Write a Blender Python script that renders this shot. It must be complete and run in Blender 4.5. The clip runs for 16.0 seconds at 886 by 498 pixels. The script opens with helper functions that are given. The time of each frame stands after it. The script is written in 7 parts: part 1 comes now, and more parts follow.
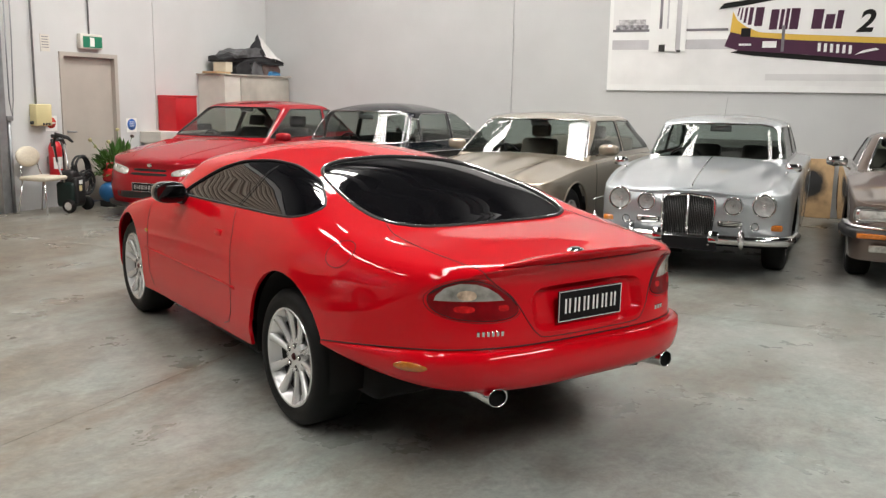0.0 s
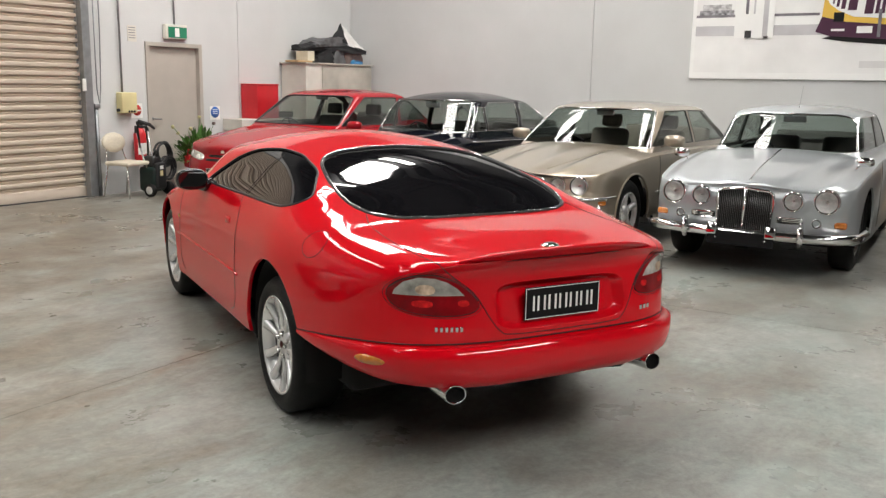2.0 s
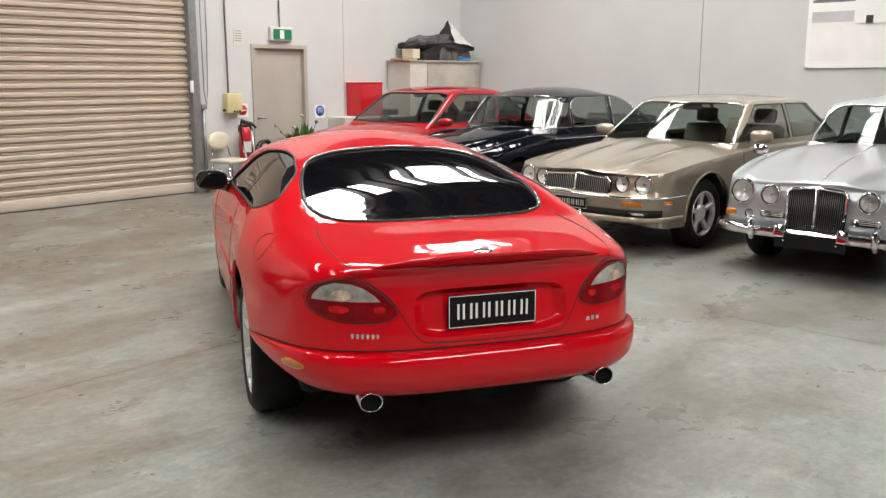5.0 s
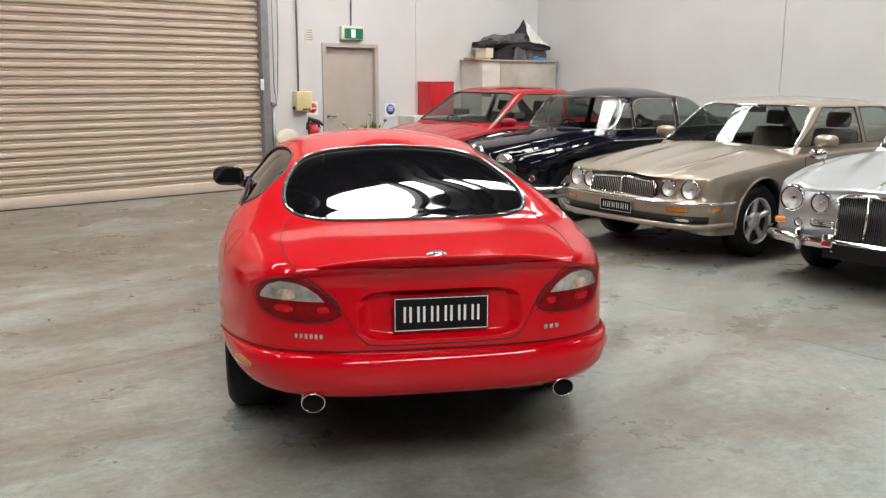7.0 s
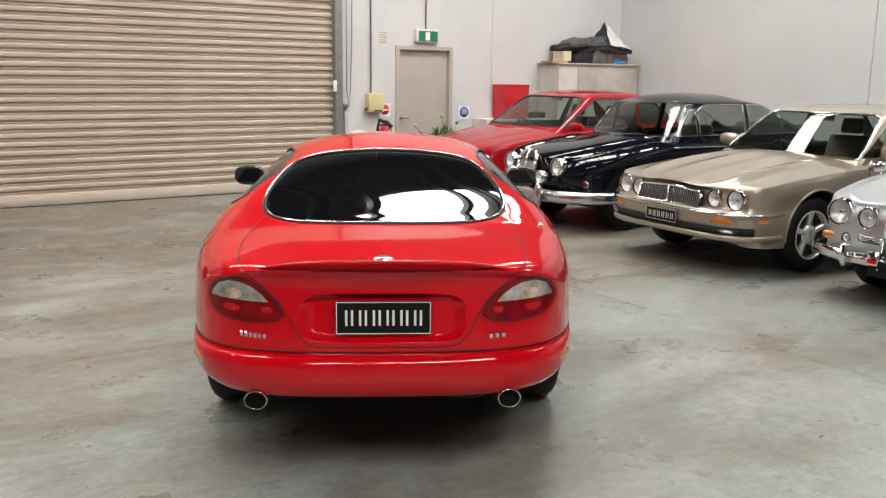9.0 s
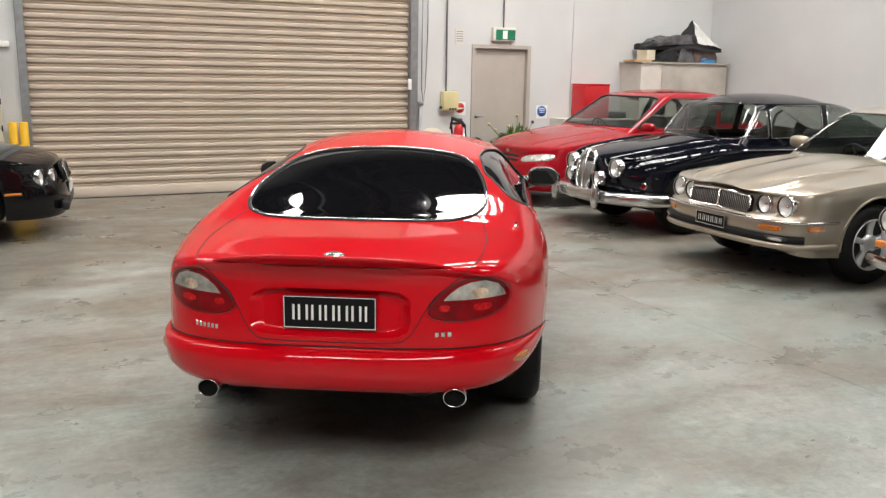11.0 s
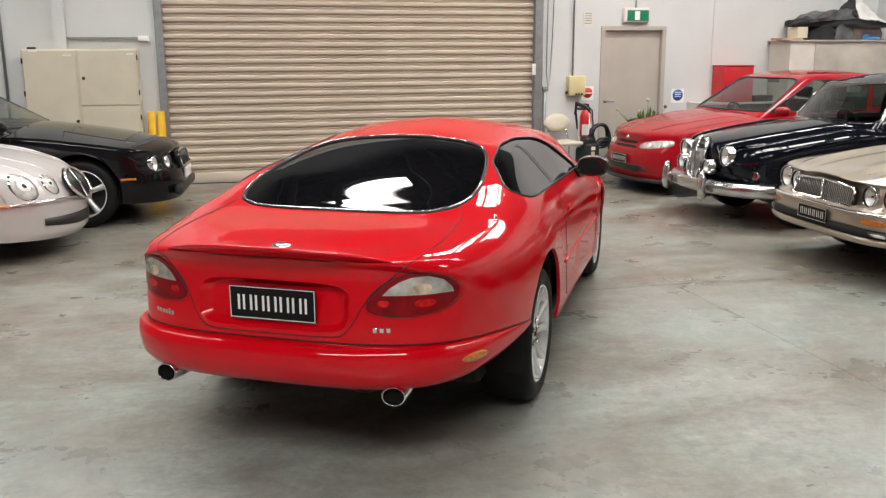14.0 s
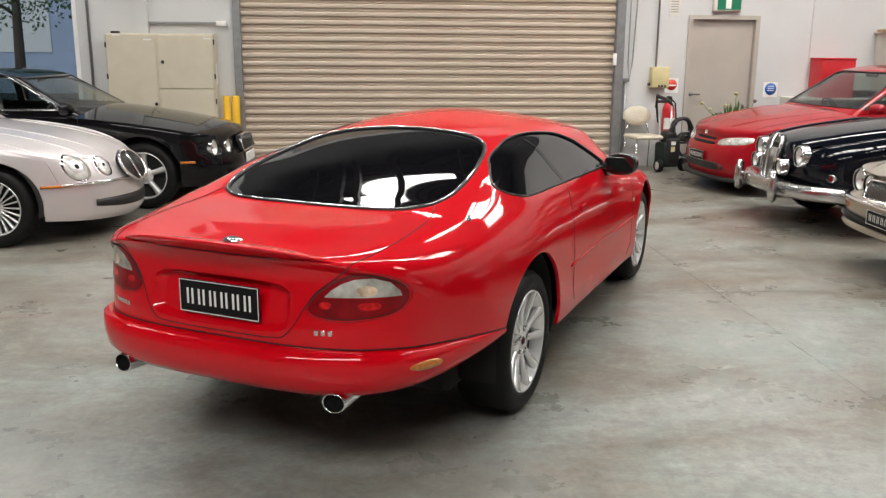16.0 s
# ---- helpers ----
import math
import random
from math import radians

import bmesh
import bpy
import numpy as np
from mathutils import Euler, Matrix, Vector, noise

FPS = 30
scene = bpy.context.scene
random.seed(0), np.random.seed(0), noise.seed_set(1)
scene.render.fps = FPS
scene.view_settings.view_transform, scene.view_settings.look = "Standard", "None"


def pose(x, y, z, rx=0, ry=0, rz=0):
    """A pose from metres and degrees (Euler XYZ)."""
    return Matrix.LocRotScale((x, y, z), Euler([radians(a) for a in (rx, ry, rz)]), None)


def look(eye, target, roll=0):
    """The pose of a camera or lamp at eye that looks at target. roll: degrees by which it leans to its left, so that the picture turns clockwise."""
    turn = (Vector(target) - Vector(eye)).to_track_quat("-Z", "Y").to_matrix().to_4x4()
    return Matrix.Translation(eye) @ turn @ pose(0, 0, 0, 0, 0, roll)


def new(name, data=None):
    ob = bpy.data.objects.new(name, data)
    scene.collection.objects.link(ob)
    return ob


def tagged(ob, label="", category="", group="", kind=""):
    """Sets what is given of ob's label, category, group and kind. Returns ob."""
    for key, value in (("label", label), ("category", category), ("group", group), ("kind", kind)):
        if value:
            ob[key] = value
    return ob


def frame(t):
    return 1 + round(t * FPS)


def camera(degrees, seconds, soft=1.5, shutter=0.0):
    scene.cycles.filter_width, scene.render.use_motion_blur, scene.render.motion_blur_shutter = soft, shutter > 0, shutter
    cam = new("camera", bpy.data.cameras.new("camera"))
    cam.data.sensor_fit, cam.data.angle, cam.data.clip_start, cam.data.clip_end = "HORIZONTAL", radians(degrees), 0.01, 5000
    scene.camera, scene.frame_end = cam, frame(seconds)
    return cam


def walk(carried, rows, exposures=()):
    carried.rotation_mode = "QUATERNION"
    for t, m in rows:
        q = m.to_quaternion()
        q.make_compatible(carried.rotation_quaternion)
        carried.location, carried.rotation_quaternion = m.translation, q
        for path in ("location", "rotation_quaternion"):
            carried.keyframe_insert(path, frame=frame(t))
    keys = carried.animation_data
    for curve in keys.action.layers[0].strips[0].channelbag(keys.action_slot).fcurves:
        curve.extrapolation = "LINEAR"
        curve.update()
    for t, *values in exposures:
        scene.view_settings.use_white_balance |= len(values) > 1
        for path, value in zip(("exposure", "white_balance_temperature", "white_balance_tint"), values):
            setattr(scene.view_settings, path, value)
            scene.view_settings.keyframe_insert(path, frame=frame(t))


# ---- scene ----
cam = camera(53.9, 16.0, soft=1.35)
PATH = [
    (0, (0.03, 0.055, 1.589), (1.818, 0.882, 1.245), 1.0),
    (0.5, (0.123, -0.07, 1.602), (1.888, 0.804, 1.256), 0.1),
    (1, (0.204, -0.173, 1.601), (1.939, 0.756, 1.245), -0.2),
    (1.5, (0.275, -0.342, 1.621), (1.975, 0.648, 1.26), 0.6),
    (2, (0.367, -0.434, 1.608), (2.031, 0.612, 1.233), 1.0),
    (2.5, (0.481, -0.517, 1.605), (2.101, 0.59, 1.218), 1.2),
    (3, (0.621, -0.59, 1.609), (2.206, 0.564, 1.217), 0.9),
    (3.5, (0.703, -0.667, 1.612), (2.265, 0.519, 1.22), 0.4),
    (4, (0.777, -0.828, 1.626), (2.306, 0.402, 1.236), 0.1),
    (6.5, (1.36, -1.398, 1.65), (2.673, 0.058, 1.256), -0.0),
    (7, (1.474, -1.475, 1.639), (2.749, 0.016, 1.248), 0.2),
    (7.5, (1.632, -1.54, 1.646), (2.866, -0.014, 1.263), 0.5),
    (8, (1.75, -1.617, 1.653), (2.94, -0.056, 1.271), 0.1),
    (8.5, (1.855, -1.73, 1.658), (2.985, -0.125, 1.276), 0.3),
    (9, (1.984, -1.852, 1.66), (3.061, -0.212, 1.271), 0.7),
    (11.5, (2.701, -2.192, 1.67), (3.482, -0.396, 1.264), 0.5),
    (12, (2.866, -2.191, 1.664), (3.574, -0.368, 1.243), -0.0),
    (12.5, (3.042, -2.174, 1.677), (3.688, -0.329, 1.255), -0.1),
    (13, (3.181, -2.224, 1.677), (3.771, -0.359, 1.261), -0.2),
    (13.5, (3.345, -2.327, 1.686), (3.865, -0.442, 1.264), -0.1),
    (14, (3.476, -2.354, 1.678), (3.929, -0.454, 1.248), -0.3),
    (14.5, (3.66, -2.303, 1.675), (4.049, -0.39, 1.243), -0.1),
    (15, (3.793, -2.266, 1.678), (4.131, -0.345, 1.235), -0.2),
    (15.5, (3.928, -2.255, 1.683), (4.202, -0.326, 1.231), -0.0),
    (16, (4.102, -2.248, 1.686), (4.305, -0.311, 1.229), 0.4),
]
walk(cam, [(t, look(eye, target, roll)) for t, eye, target, roll in PATH],
     [(0, -0.04), (2, -0.06), (3.5, 0.04), (6.5, -0.01), (8, 0.06), (9, 0.0), (11.5, 0.08), (12.2, 0.11), (13, 0.06), (14.5, 0.0), (16, -0.04)])

# ---- light ----
world = bpy.data.worlds.new("world")
scene.world = world
world.use_nodes = True
wn = world.node_tree.nodes
sky = wn.new("ShaderNodeTexSky")
sky.sky_type, sky.sun_disc = "NISHITA", False
sky.sun_elevation, sky.sun_rotation = radians(40), radians(200)
wn["Background"].inputs["Strength"].default_value = 0.15
world.node_tree.links.new(sky.outputs[0], wn["Background"].inputs["Color"])
ROOM_X0, ROOM_X1, ROOM_Y0, ROOM_Y1, ROOF = -7.0, 13.504, -10.0, 9.941, 6.2
# rooflights and added fills: middle line y, width, watts, and the stretch of x that each one covers
# strips at y -4.2, -1.0 and 5.2 are unseen fills, added to brighten
SKY_AND_FILL_STRIPS = [(-4.2, 1.0, 780, -2.5, 5.5), (-1.0, 0.8, 190, 9.0, 13.0), (3.5, 0.7, 840, -1.0, 13.0), (5.2, 0.6, 130, -4.5, 0.5), (7.05, 0.85, 440, 6.6, 13.0), (8.6, 0.5, 200, -1.0, 5.2)]


def area(name, x, y, z, sx, sy, watts, colour, target=None):
    lamp = bpy.data.lights.new(name, "AREA")
    lamp.shape, lamp.size, lamp.size_y, lamp.energy, lamp.color = "RECTANGLE", sx, sy, watts, colour
    ob = new(name, lamp)
    ob.matrix_world = look((x, y, z), target or (x, y + 0.001, 0))
    return ob


for sy, sw, watts, sx0, sx1 in SKY_AND_FILL_STRIPS:
    area("skylight_light", (sx0 + sx1) / 2, sy, ROOF - 0.03, sx1 - sx0, sw, watts, (1.0, 0.965, 0.91))


# ---- materials ----
def node_mat(name):
    m = bpy.data.materials.new(name)
    m.use_nodes = True
    nt = m.node_tree
    return m, nt, nt.nodes["Principled BSDF"]


def paint(name, colour, rough=0.5, metal=0.0, coat=0.0, vary=0.06, scale=3.0, bump=0.0, bscale=60.0, spec=0.5, coat_rough=0.03, flake=0.0):
    m, nt, b = node_mat(name)
    b.inputs["Roughness"].default_value, b.inputs["Metallic"].default_value = rough, metal
    b.inputs["Coat Weight"].default_value, b.inputs["Coat Roughness"].default_value = coat, coat_rough
    b.inputs["Specular IOR Level"].default_value = spec
    co = nt.nodes.new("ShaderNodeTexCoord")
    n1 = nt.nodes.new("ShaderNodeTexNoise")
    n1.inputs["Scale"].default_value, n1.inputs["Detail"].default_value = scale, 6
    nt.links.new(co.outputs["Object"], n1.inputs["Vector"])
    ramp = nt.nodes.new("ShaderNodeValToRGB")
    lo, hi = [max(0, c * (1 - vary)) for c in colour], [min(1, c * (1 + vary)) for c in colour]
    ramp.color_ramp.elements[0].position, ramp.color_ramp.elements[1].position = 0.3, 0.7
    ramp.color_ramp.elements[0].color, ramp.color_ramp.elements[1].color = (*lo, 1), (*hi, 1)
    nt.links.new(n1.outputs["Fac"], ramp.inputs["Fac"])
    nt.links.new(ramp.outputs["Color"], b.inputs["Base Color"])
    if bump or flake:
        n2 = nt.nodes.new("ShaderNodeTexNoise")
        n2.inputs["Scale"].default_value, n2.inputs["Detail"].default_value = bscale, 4
        nt.links.new(co.outputs["Object"], n2.inputs["Vector"])
        bp = nt.nodes.new("ShaderNodeBump")
        bp.inputs["Strength"].default_value, bp.inputs["Distance"].default_value = bump or flake, 0.01 if bump else 0.002
        nt.links.new(n2.outputs["Fac"], bp.inputs["Height"])
        nt.links.new(bp.outputs["Normal"], b.inputs["Normal"])
    return m


def glass_mat(name, tint, rough=0.0, least=0.045):
    m = bpy.data.materials.new(name)
    m.use_nodes = True
    nt = m.node_tree
    nt.nodes.clear()
    out = nt.nodes.new("ShaderNodeOutputMaterial")
    mix, lw = nt.nodes.new("ShaderNodeMixShader"), nt.nodes.new("ShaderNodeLayerWeight")
    up, share = nt.nodes.new("ShaderNodeMath"), nt.nodes.new("ShaderNodeMath")
    tr, gl = nt.nodes.new("ShaderNodeBsdfTransparent"), nt.nodes.new("ShaderNodeBsdfGlossy")
    tr.inputs["Color"].default_value = (*tint, 1)
    gl.inputs["Roughness"].default_value = rough
    lw.inputs["Blend"].default_value = 0.5
    up.operation, up.inputs[1].default_value = "POWER", 5.0
    share.operation, share.inputs[1].default_value, share.inputs[2].default_value = "MULTIPLY_ADD", 1.0 - least, least
    nt.links.new(lw.outputs["Facing"], up.inputs[0])
    nt.links.new(up.outputs[0], share.inputs[0])
    nt.links.new(share.outputs[0], mix.inputs[0])
    nt.links.new(tr.outputs[0], mix.inputs[1])
    nt.links.new(gl.outputs[0], mix.inputs[2])
    nt.links.new(mix.outputs[0], out.inputs[0])
    return m


def glow(name, colour, strength):
    m, nt, b = node_mat(name)
    b.inputs["Base Color"].default_value = (*colour, 1)
    b.inputs["Emission Color"].default_value = (*colour, 1)
    b.inputs["Emission Strength"].default_value = strength
    return m


def concrete(name):
    m, nt, b = node_mat(name)
    co = nt.nodes.new("ShaderNodeTexCoord")
    def noise_node(scale, detail, rough=0.6, dist=0.0):
        n = nt.nodes.new("ShaderNodeTexNoise")
        n.inputs["Scale"].default_value, n.inputs["Detail"].default_value = scale, detail
        n.inputs["Roughness"].default_value, n.inputs["Distortion"].default_value = rough, dist
        nt.links.new(co.outputs["Object"], n.inputs["Vector"])
        return n
    def ramp_node(src, stops):
        r = nt.nodes.new("ShaderNodeValToRGB")
        while len(r.color_ramp.elements) < len(stops):
            r.color_ramp.elements.new(0.5)
        for e, (p, c) in zip(r.color_ramp.elements, stops):
            e.position, e.color = p, (*c, 1)
        nt.links.new(src.outputs["Fac"], r.inputs["Fac"])
        return r
    def mix(kind, fac, a, c):
        x = nt.nodes.new("ShaderNodeMixRGB")
        x.blend_type = kind
        if isinstance(fac, float):
            x.inputs[0].default_value = fac
        else:
            nt.links.new(fac, x.inputs[0])
        nt.links.new(a, x.inputs[1])
        nt.links.new(c, x.inputs[2])
        return x.outputs[0]
    st = nt.nodes.new("ShaderNodeMapping")
    st.inputs["Scale"].default_value = (0.7, 1.35, 1.0)
    st.inputs["Rotation"].default_value = (0, 0, 0.35)
    nt.links.new(co.outputs["Object"], st.inputs["Vector"])
    def streak(scale, detail, rough, dist):
        n = noise_node(scale, detail, rough, dist)
        nt.links.new(st.outputs[0], n.inputs["Vector"])
        return n
    big = ramp_node(noise_node(0.55, 7, 0.65, 0.6), [(0.28, (0.20, 0.21, 0.195)), (0.5, (0.29, 0.30, 0.28)), (0.72, (0.39, 0.395, 0.37))])
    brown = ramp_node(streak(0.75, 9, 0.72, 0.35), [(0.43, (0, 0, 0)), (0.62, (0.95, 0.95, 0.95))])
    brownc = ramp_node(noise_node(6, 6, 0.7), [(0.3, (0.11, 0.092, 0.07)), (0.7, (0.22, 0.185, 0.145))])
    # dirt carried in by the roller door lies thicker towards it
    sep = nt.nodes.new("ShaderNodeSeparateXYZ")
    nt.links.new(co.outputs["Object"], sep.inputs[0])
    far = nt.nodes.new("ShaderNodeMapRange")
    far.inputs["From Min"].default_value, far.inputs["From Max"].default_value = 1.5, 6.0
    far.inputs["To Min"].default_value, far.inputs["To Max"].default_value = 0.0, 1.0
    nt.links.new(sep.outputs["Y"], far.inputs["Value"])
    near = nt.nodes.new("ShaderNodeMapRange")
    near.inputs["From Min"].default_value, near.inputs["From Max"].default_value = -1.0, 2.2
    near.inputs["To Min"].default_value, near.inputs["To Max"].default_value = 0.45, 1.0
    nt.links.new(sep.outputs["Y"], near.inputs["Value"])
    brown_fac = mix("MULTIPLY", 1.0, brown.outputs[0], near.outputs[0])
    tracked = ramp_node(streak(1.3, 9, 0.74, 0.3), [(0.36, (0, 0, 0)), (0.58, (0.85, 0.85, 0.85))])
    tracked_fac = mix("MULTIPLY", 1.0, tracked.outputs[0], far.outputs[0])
    green = ramp_node(noise_node(1.1, 7, 0.65, 0.8), [(0.46, (0, 0, 0)), (0.66, (0.8, 0.8, 0.8))])
    greenc = ramp_node(noise_node(8, 4, 0.7), [(0.3, (0.235, 0.285, 0.265)), (0.7, (0.335, 0.38, 0.355))])
    pale = ramp_node(noise_node(2.6, 9, 0.75, 0.4), [(0.58, (0, 0, 0)), (0.70, (0.55, 0.55, 0.55))])
    palec = ramp_node(noise_node(9, 3), [(0.3, (0.40, 0.40, 0.375)), (0.7, (0.50, 0.495, 0.465))])
    fine = ramp_node(noise_node(26, 9, 0.8), [(0.25, (0.70, 0.70, 0.70)), (0.75, (1.30, 1.30, 1.30))])
    mid = ramp_node(noise_node(6.5, 8, 0.75, 0.5), [(0.30, (0.74, 0.74, 0.73)), (0.70, (1.24, 1.24, 1.24))])
    spots = ramp_node(noise_node(7, 7, 0.75), [(0.63, (0, 0, 0)), (0.70, (0.8, 0.8, 0.8))])
    spotc = ramp_node(noise_node(3, 2), [(0.2, (0.085, 0.075, 0.06)), (0.8, (0.17, 0.145, 0.12))])
    scuff = ramp_node(streak(5.5, 9, 0.8, 0.3), [(0.645, (0, 0, 0)), (0.69, (0.8, 0.8, 0.8))])
    c = mix("MIX", green.outputs[0], big.outputs[0], greenc.outputs[0])
    c = mix("MIX", pale.outputs[0], c, palec.outputs[0])
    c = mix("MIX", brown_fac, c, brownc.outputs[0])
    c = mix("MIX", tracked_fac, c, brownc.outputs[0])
    # rusty dirt caught along a slab joint
    def calc(op, a, b_=None):
        m_ = nt.nodes.new("ShaderNodeMath")
        m_.operation = op
        for k, v in enumerate((a, b_)):
            if v is None:
                continue
            if isinstance(v, (int, float)):
                m_.inputs[k].default_value = v
            else:
                nt.links.new(v, m_.inputs[k])
        return m_.outputs[0]
    wob = calc("MULTIPLY", calc("SUBTRACT", noise_node(2.4, 6, 0.65).outputs["Fac"], 0.5), 0.22)
    off = calc("ABSOLUTE", calc("ADD", calc("SUBTRACT", sep.outputs["Y"], calc("ADD", calc("MULTIPLY", sep.outputs["X"], 0.10), 3.02)), wob))
    near = calc("MAXIMUM", calc("SUBTRACT", 1.0, calc("MULTIPLY", off, 7.0)), 0.0)
    grit = ramp_node(streak(4.0, 8, 0.75, 0.3), [(0.36, (0, 0, 0)), (0.60, (0.9, 0.9, 0.9))])
    rust = ramp_node(noise_node(11, 5, 0.7), [(0.3, (0.13, 0.095, 0.065)), (0.7, (0.25, 0.195, 0.145))])
    c = mix("MIX", calc("MULTIPLY", near, grit.outputs[0]), c, rust.outputs[0])
    c = mix("MULTIPLY", 0.8, c, mid.outputs[0])
    c = mix("MULTIPLY", 0.85, c, fine.outputs[0])
    c = mix("MIX", scuff.outputs[0], c, spotc.outputs[0])
    c = mix("MIX", spots.outputs[0], c, spotc.outputs[0])
    nt.links.new(c, b.inputs["Base Color"])
    rr = ramp_node(noise_node(1.6, 6, 0.65), [(0.3, (0.22, 0.22, 0.22)), (0.7, (0.44, 0.44, 0.44))])
    nt.links.new(rr.outputs[0], b.inputs["Roughness"])
    bp = nt.nodes.new("ShaderNodeBump")
    bp.inputs["Strength"].default_value, bp.inputs["Distance"].default_value = 0.12, 0.01
    nt.links.new(noise_node(40, 5, 0.7).outputs["Fac"], bp.inputs["Height"])
    nt.links.new(bp.outputs["Normal"], b.inputs["Normal"])
    return m


M = {}
M["red"] = paint("signal_red_paint", (0.58, 0.001, 0.008), 0.5, 0.0, 0.85, 0.04, 2.0, spec=0.02)
M["red2"] = paint("plain_red_paint", (0.31, 0.003, 0.010), 0.5, 0.0, 0.9, 0.04, 2.0, spec=0.05)
M["navy"] = paint("navy_paint", (0.004, 0.005, 0.009), 0.4, 0.0, 1.0, 0.1, 2.0, spec=0.0)
M["gold"] = paint("champagne_metallic_paint", (0.36, 0.31, 0.245), 0.32, 0.6, 1.0, 0.04, 2.0, flake=0.05, bscale=900)
M["silver"] = paint("silver_blue_metallic_paint", (0.43, 0.46, 0.48), 0.35, 0.5, 0.8, 0.04, 2.0)
M["lilac"] = paint("pale_silver_metallic_paint", (0.62, 0.58, 0.58), 0.35, 0.45, 0.9, 0.04, 2.0)
def dim_coat(name, ior):
    M[name].node_tree.nodes["Principled BSDF"].inputs["Coat IOR"].default_value = ior


M["black"] = paint("black_car_paint", (0.005, 0.005, 0.006), 0.4, 0.0, 1.0, 0.1, 2.0, spec=0.0)
dim_coat("black", 1.36)
dim_coat("navy", 1.40)
M["brown"] = paint("brown_metallic_paint", (0.16, 0.12, 0.10), 0.33, 0.5, 1.0, 0.05, 2.0)
M["chrome"] = paint("chrome", (0.78, 0.78, 0.78), 0.07, 1.0, vary=0.02)
# near-black tint stands in for dark surroundings in the mirrors
M["dark_mirror"] = paint("mirror_glass", (0.05, 0.05, 0.052), 0.04, 1.0, vary=0.02)
M["aged_chrome"] = paint("aged_chrome_plate", (0.60, 0.60, 0.605), 0.20, 1.0, vary=0.12, scale=9)
M["alloy"] = paint("alloy_wheel_paint", (0.78, 0.78, 0.785), 0.24, 0.6, 0.6, vary=0.03)
M["rubber"] = paint("tyre_rubber", (0.006, 0.006, 0.006), 0.62, vary=0.2, scale=20, bump=0.2, bscale=120, spec=0.25)
M["black_plastic"] = paint("black_plastic", (0.014, 0.014, 0.015), 0.45, vary=0.15, scale=12)
M["gloss_black"] = paint("gloss_black", (0.006, 0.006, 0.007), 0.12, coat=1.0, vary=0.1)
M["seam"] = paint("panel_gap", (0.045, 0.003, 0.004), 0.7, vary=0.1)
M["dark"] = paint("dark_void", (0.006, 0.006, 0.006), 0.9, vary=0.1)
M["grille"] = paint("dark_grille_metal", (0.10, 0.10, 0.10), 0.35, 0.8, vary=0.1)
M["tint"] = paint("dark_tinted_glass", (0.004, 0.004, 0.005), 0.02, 0.0, 0.0, vary=0.05, spec=0.45)
M["glass"] = glass_mat("clear_glass", (0.88, 0.92, 0.90))
M["car_glass"] = glass_mat("green_tinted_car_glass", (0.60, 0.655, 0.625))
M["lens"] = glass_mat("lamp_glass", (0.92, 0.93, 0.93))
M["lamp_red"] = paint("red_lamp_lens", (0.19, 0.001, 0.004), 0.35, coat=0.75, spec=0.03, vary=0.35, scale=14)
M["lamp_red_lit"] = paint("red_lamp_reflector", (0.52, 0.010, 0.012), 0.35, coat=0.6, spec=0.03, vary=0.45, scale=40)
M["lamp_smoke"] = paint("smoked_lamp_lens", (0.50, 0.48, 0.44), 0.18, 0.35, 1.0, vary=0.5, scale=14)
M["lamp_amber"] = paint("smoked_amber_cell", (0.62, 0.46, 0.34), 0.22, 0.2, 1.0, vary=0.45, scale=30)
M["reflector"] = paint("silvered_reflector", (0.84, 0.84, 0.83), 0.36, 0.9, vary=0.15, scale=45, bump=0.10, bscale=70)
M["lamp_clear"] = paint("clear_lamp_lens", (0.66, 0.65, 0.62), 0.16, 0.35, 1.0, vary=0.3, scale=22)
M["bars"] = paint("bright_grille_metal", (0.36, 0.35, 0.34), 0.3, 0.8, vary=0.1)
M["amber"] = paint("amber_lens", (0.50, 0.15, 0.015), 0.2, coat=1.0, vary=0.2, scale=60)
M["plate_black"] = paint("black_plate", (0.008, 0.008, 0.009), 0.55, vary=0.1, spec=0.15)
M["white"] = paint("white_lettering", (0.82, 0.82, 0.80), 0.4, vary=0.02)
M["seat"] = paint("dark_leather", (0.09, 0.085, 0.08), 0.5, vary=0.15, scale=8, bump=0.15, bscale=90)
M["lining"] = paint("roof_lining_cloth", (0.11, 0.105, 0.10), 0.9, vary=0.1, scale=30)
M["seat_tan"] = paint("grey_leather", (0.20, 0.18, 0.15), 0.5, vary=0.12, scale=8, bump=0.15, bscale=90)
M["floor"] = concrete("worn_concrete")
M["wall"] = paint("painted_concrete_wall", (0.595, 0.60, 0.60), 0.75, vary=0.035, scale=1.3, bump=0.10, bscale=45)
# grey for the unseen walls, darkened to cut their bounce light
M["wall_back"] = paint("dim_unseen_wall", (0.30, 0.30, 0.295), 0.8, vary=0.12, scale=1.3, bump=0.10, bscale=45)
M["wall_dark"] = paint("wall_joint", (0.26, 0.26, 0.265), 0.8, vary=0.1)
M["roller"] = paint("beige_roller_steel", (0.65, 0.555, 0.465), 0.42, 0.15, vary=0.04, scale=4)
M["steel"] = paint("galvanised_steel", (0.30, 0.31, 0.32), 0.45, 0.7, vary=0.12, scale=10)
M["door"] = paint("taupe_door_paint", (0.44, 0.40, 0.355), 0.45, vary=0.05, scale=3, bump=0.04, bscale=30)
M["pipe_black"] = paint("matt_black", (0.006, 0.006, 0.006), 0.95, vary=0.1, spec=0.1)
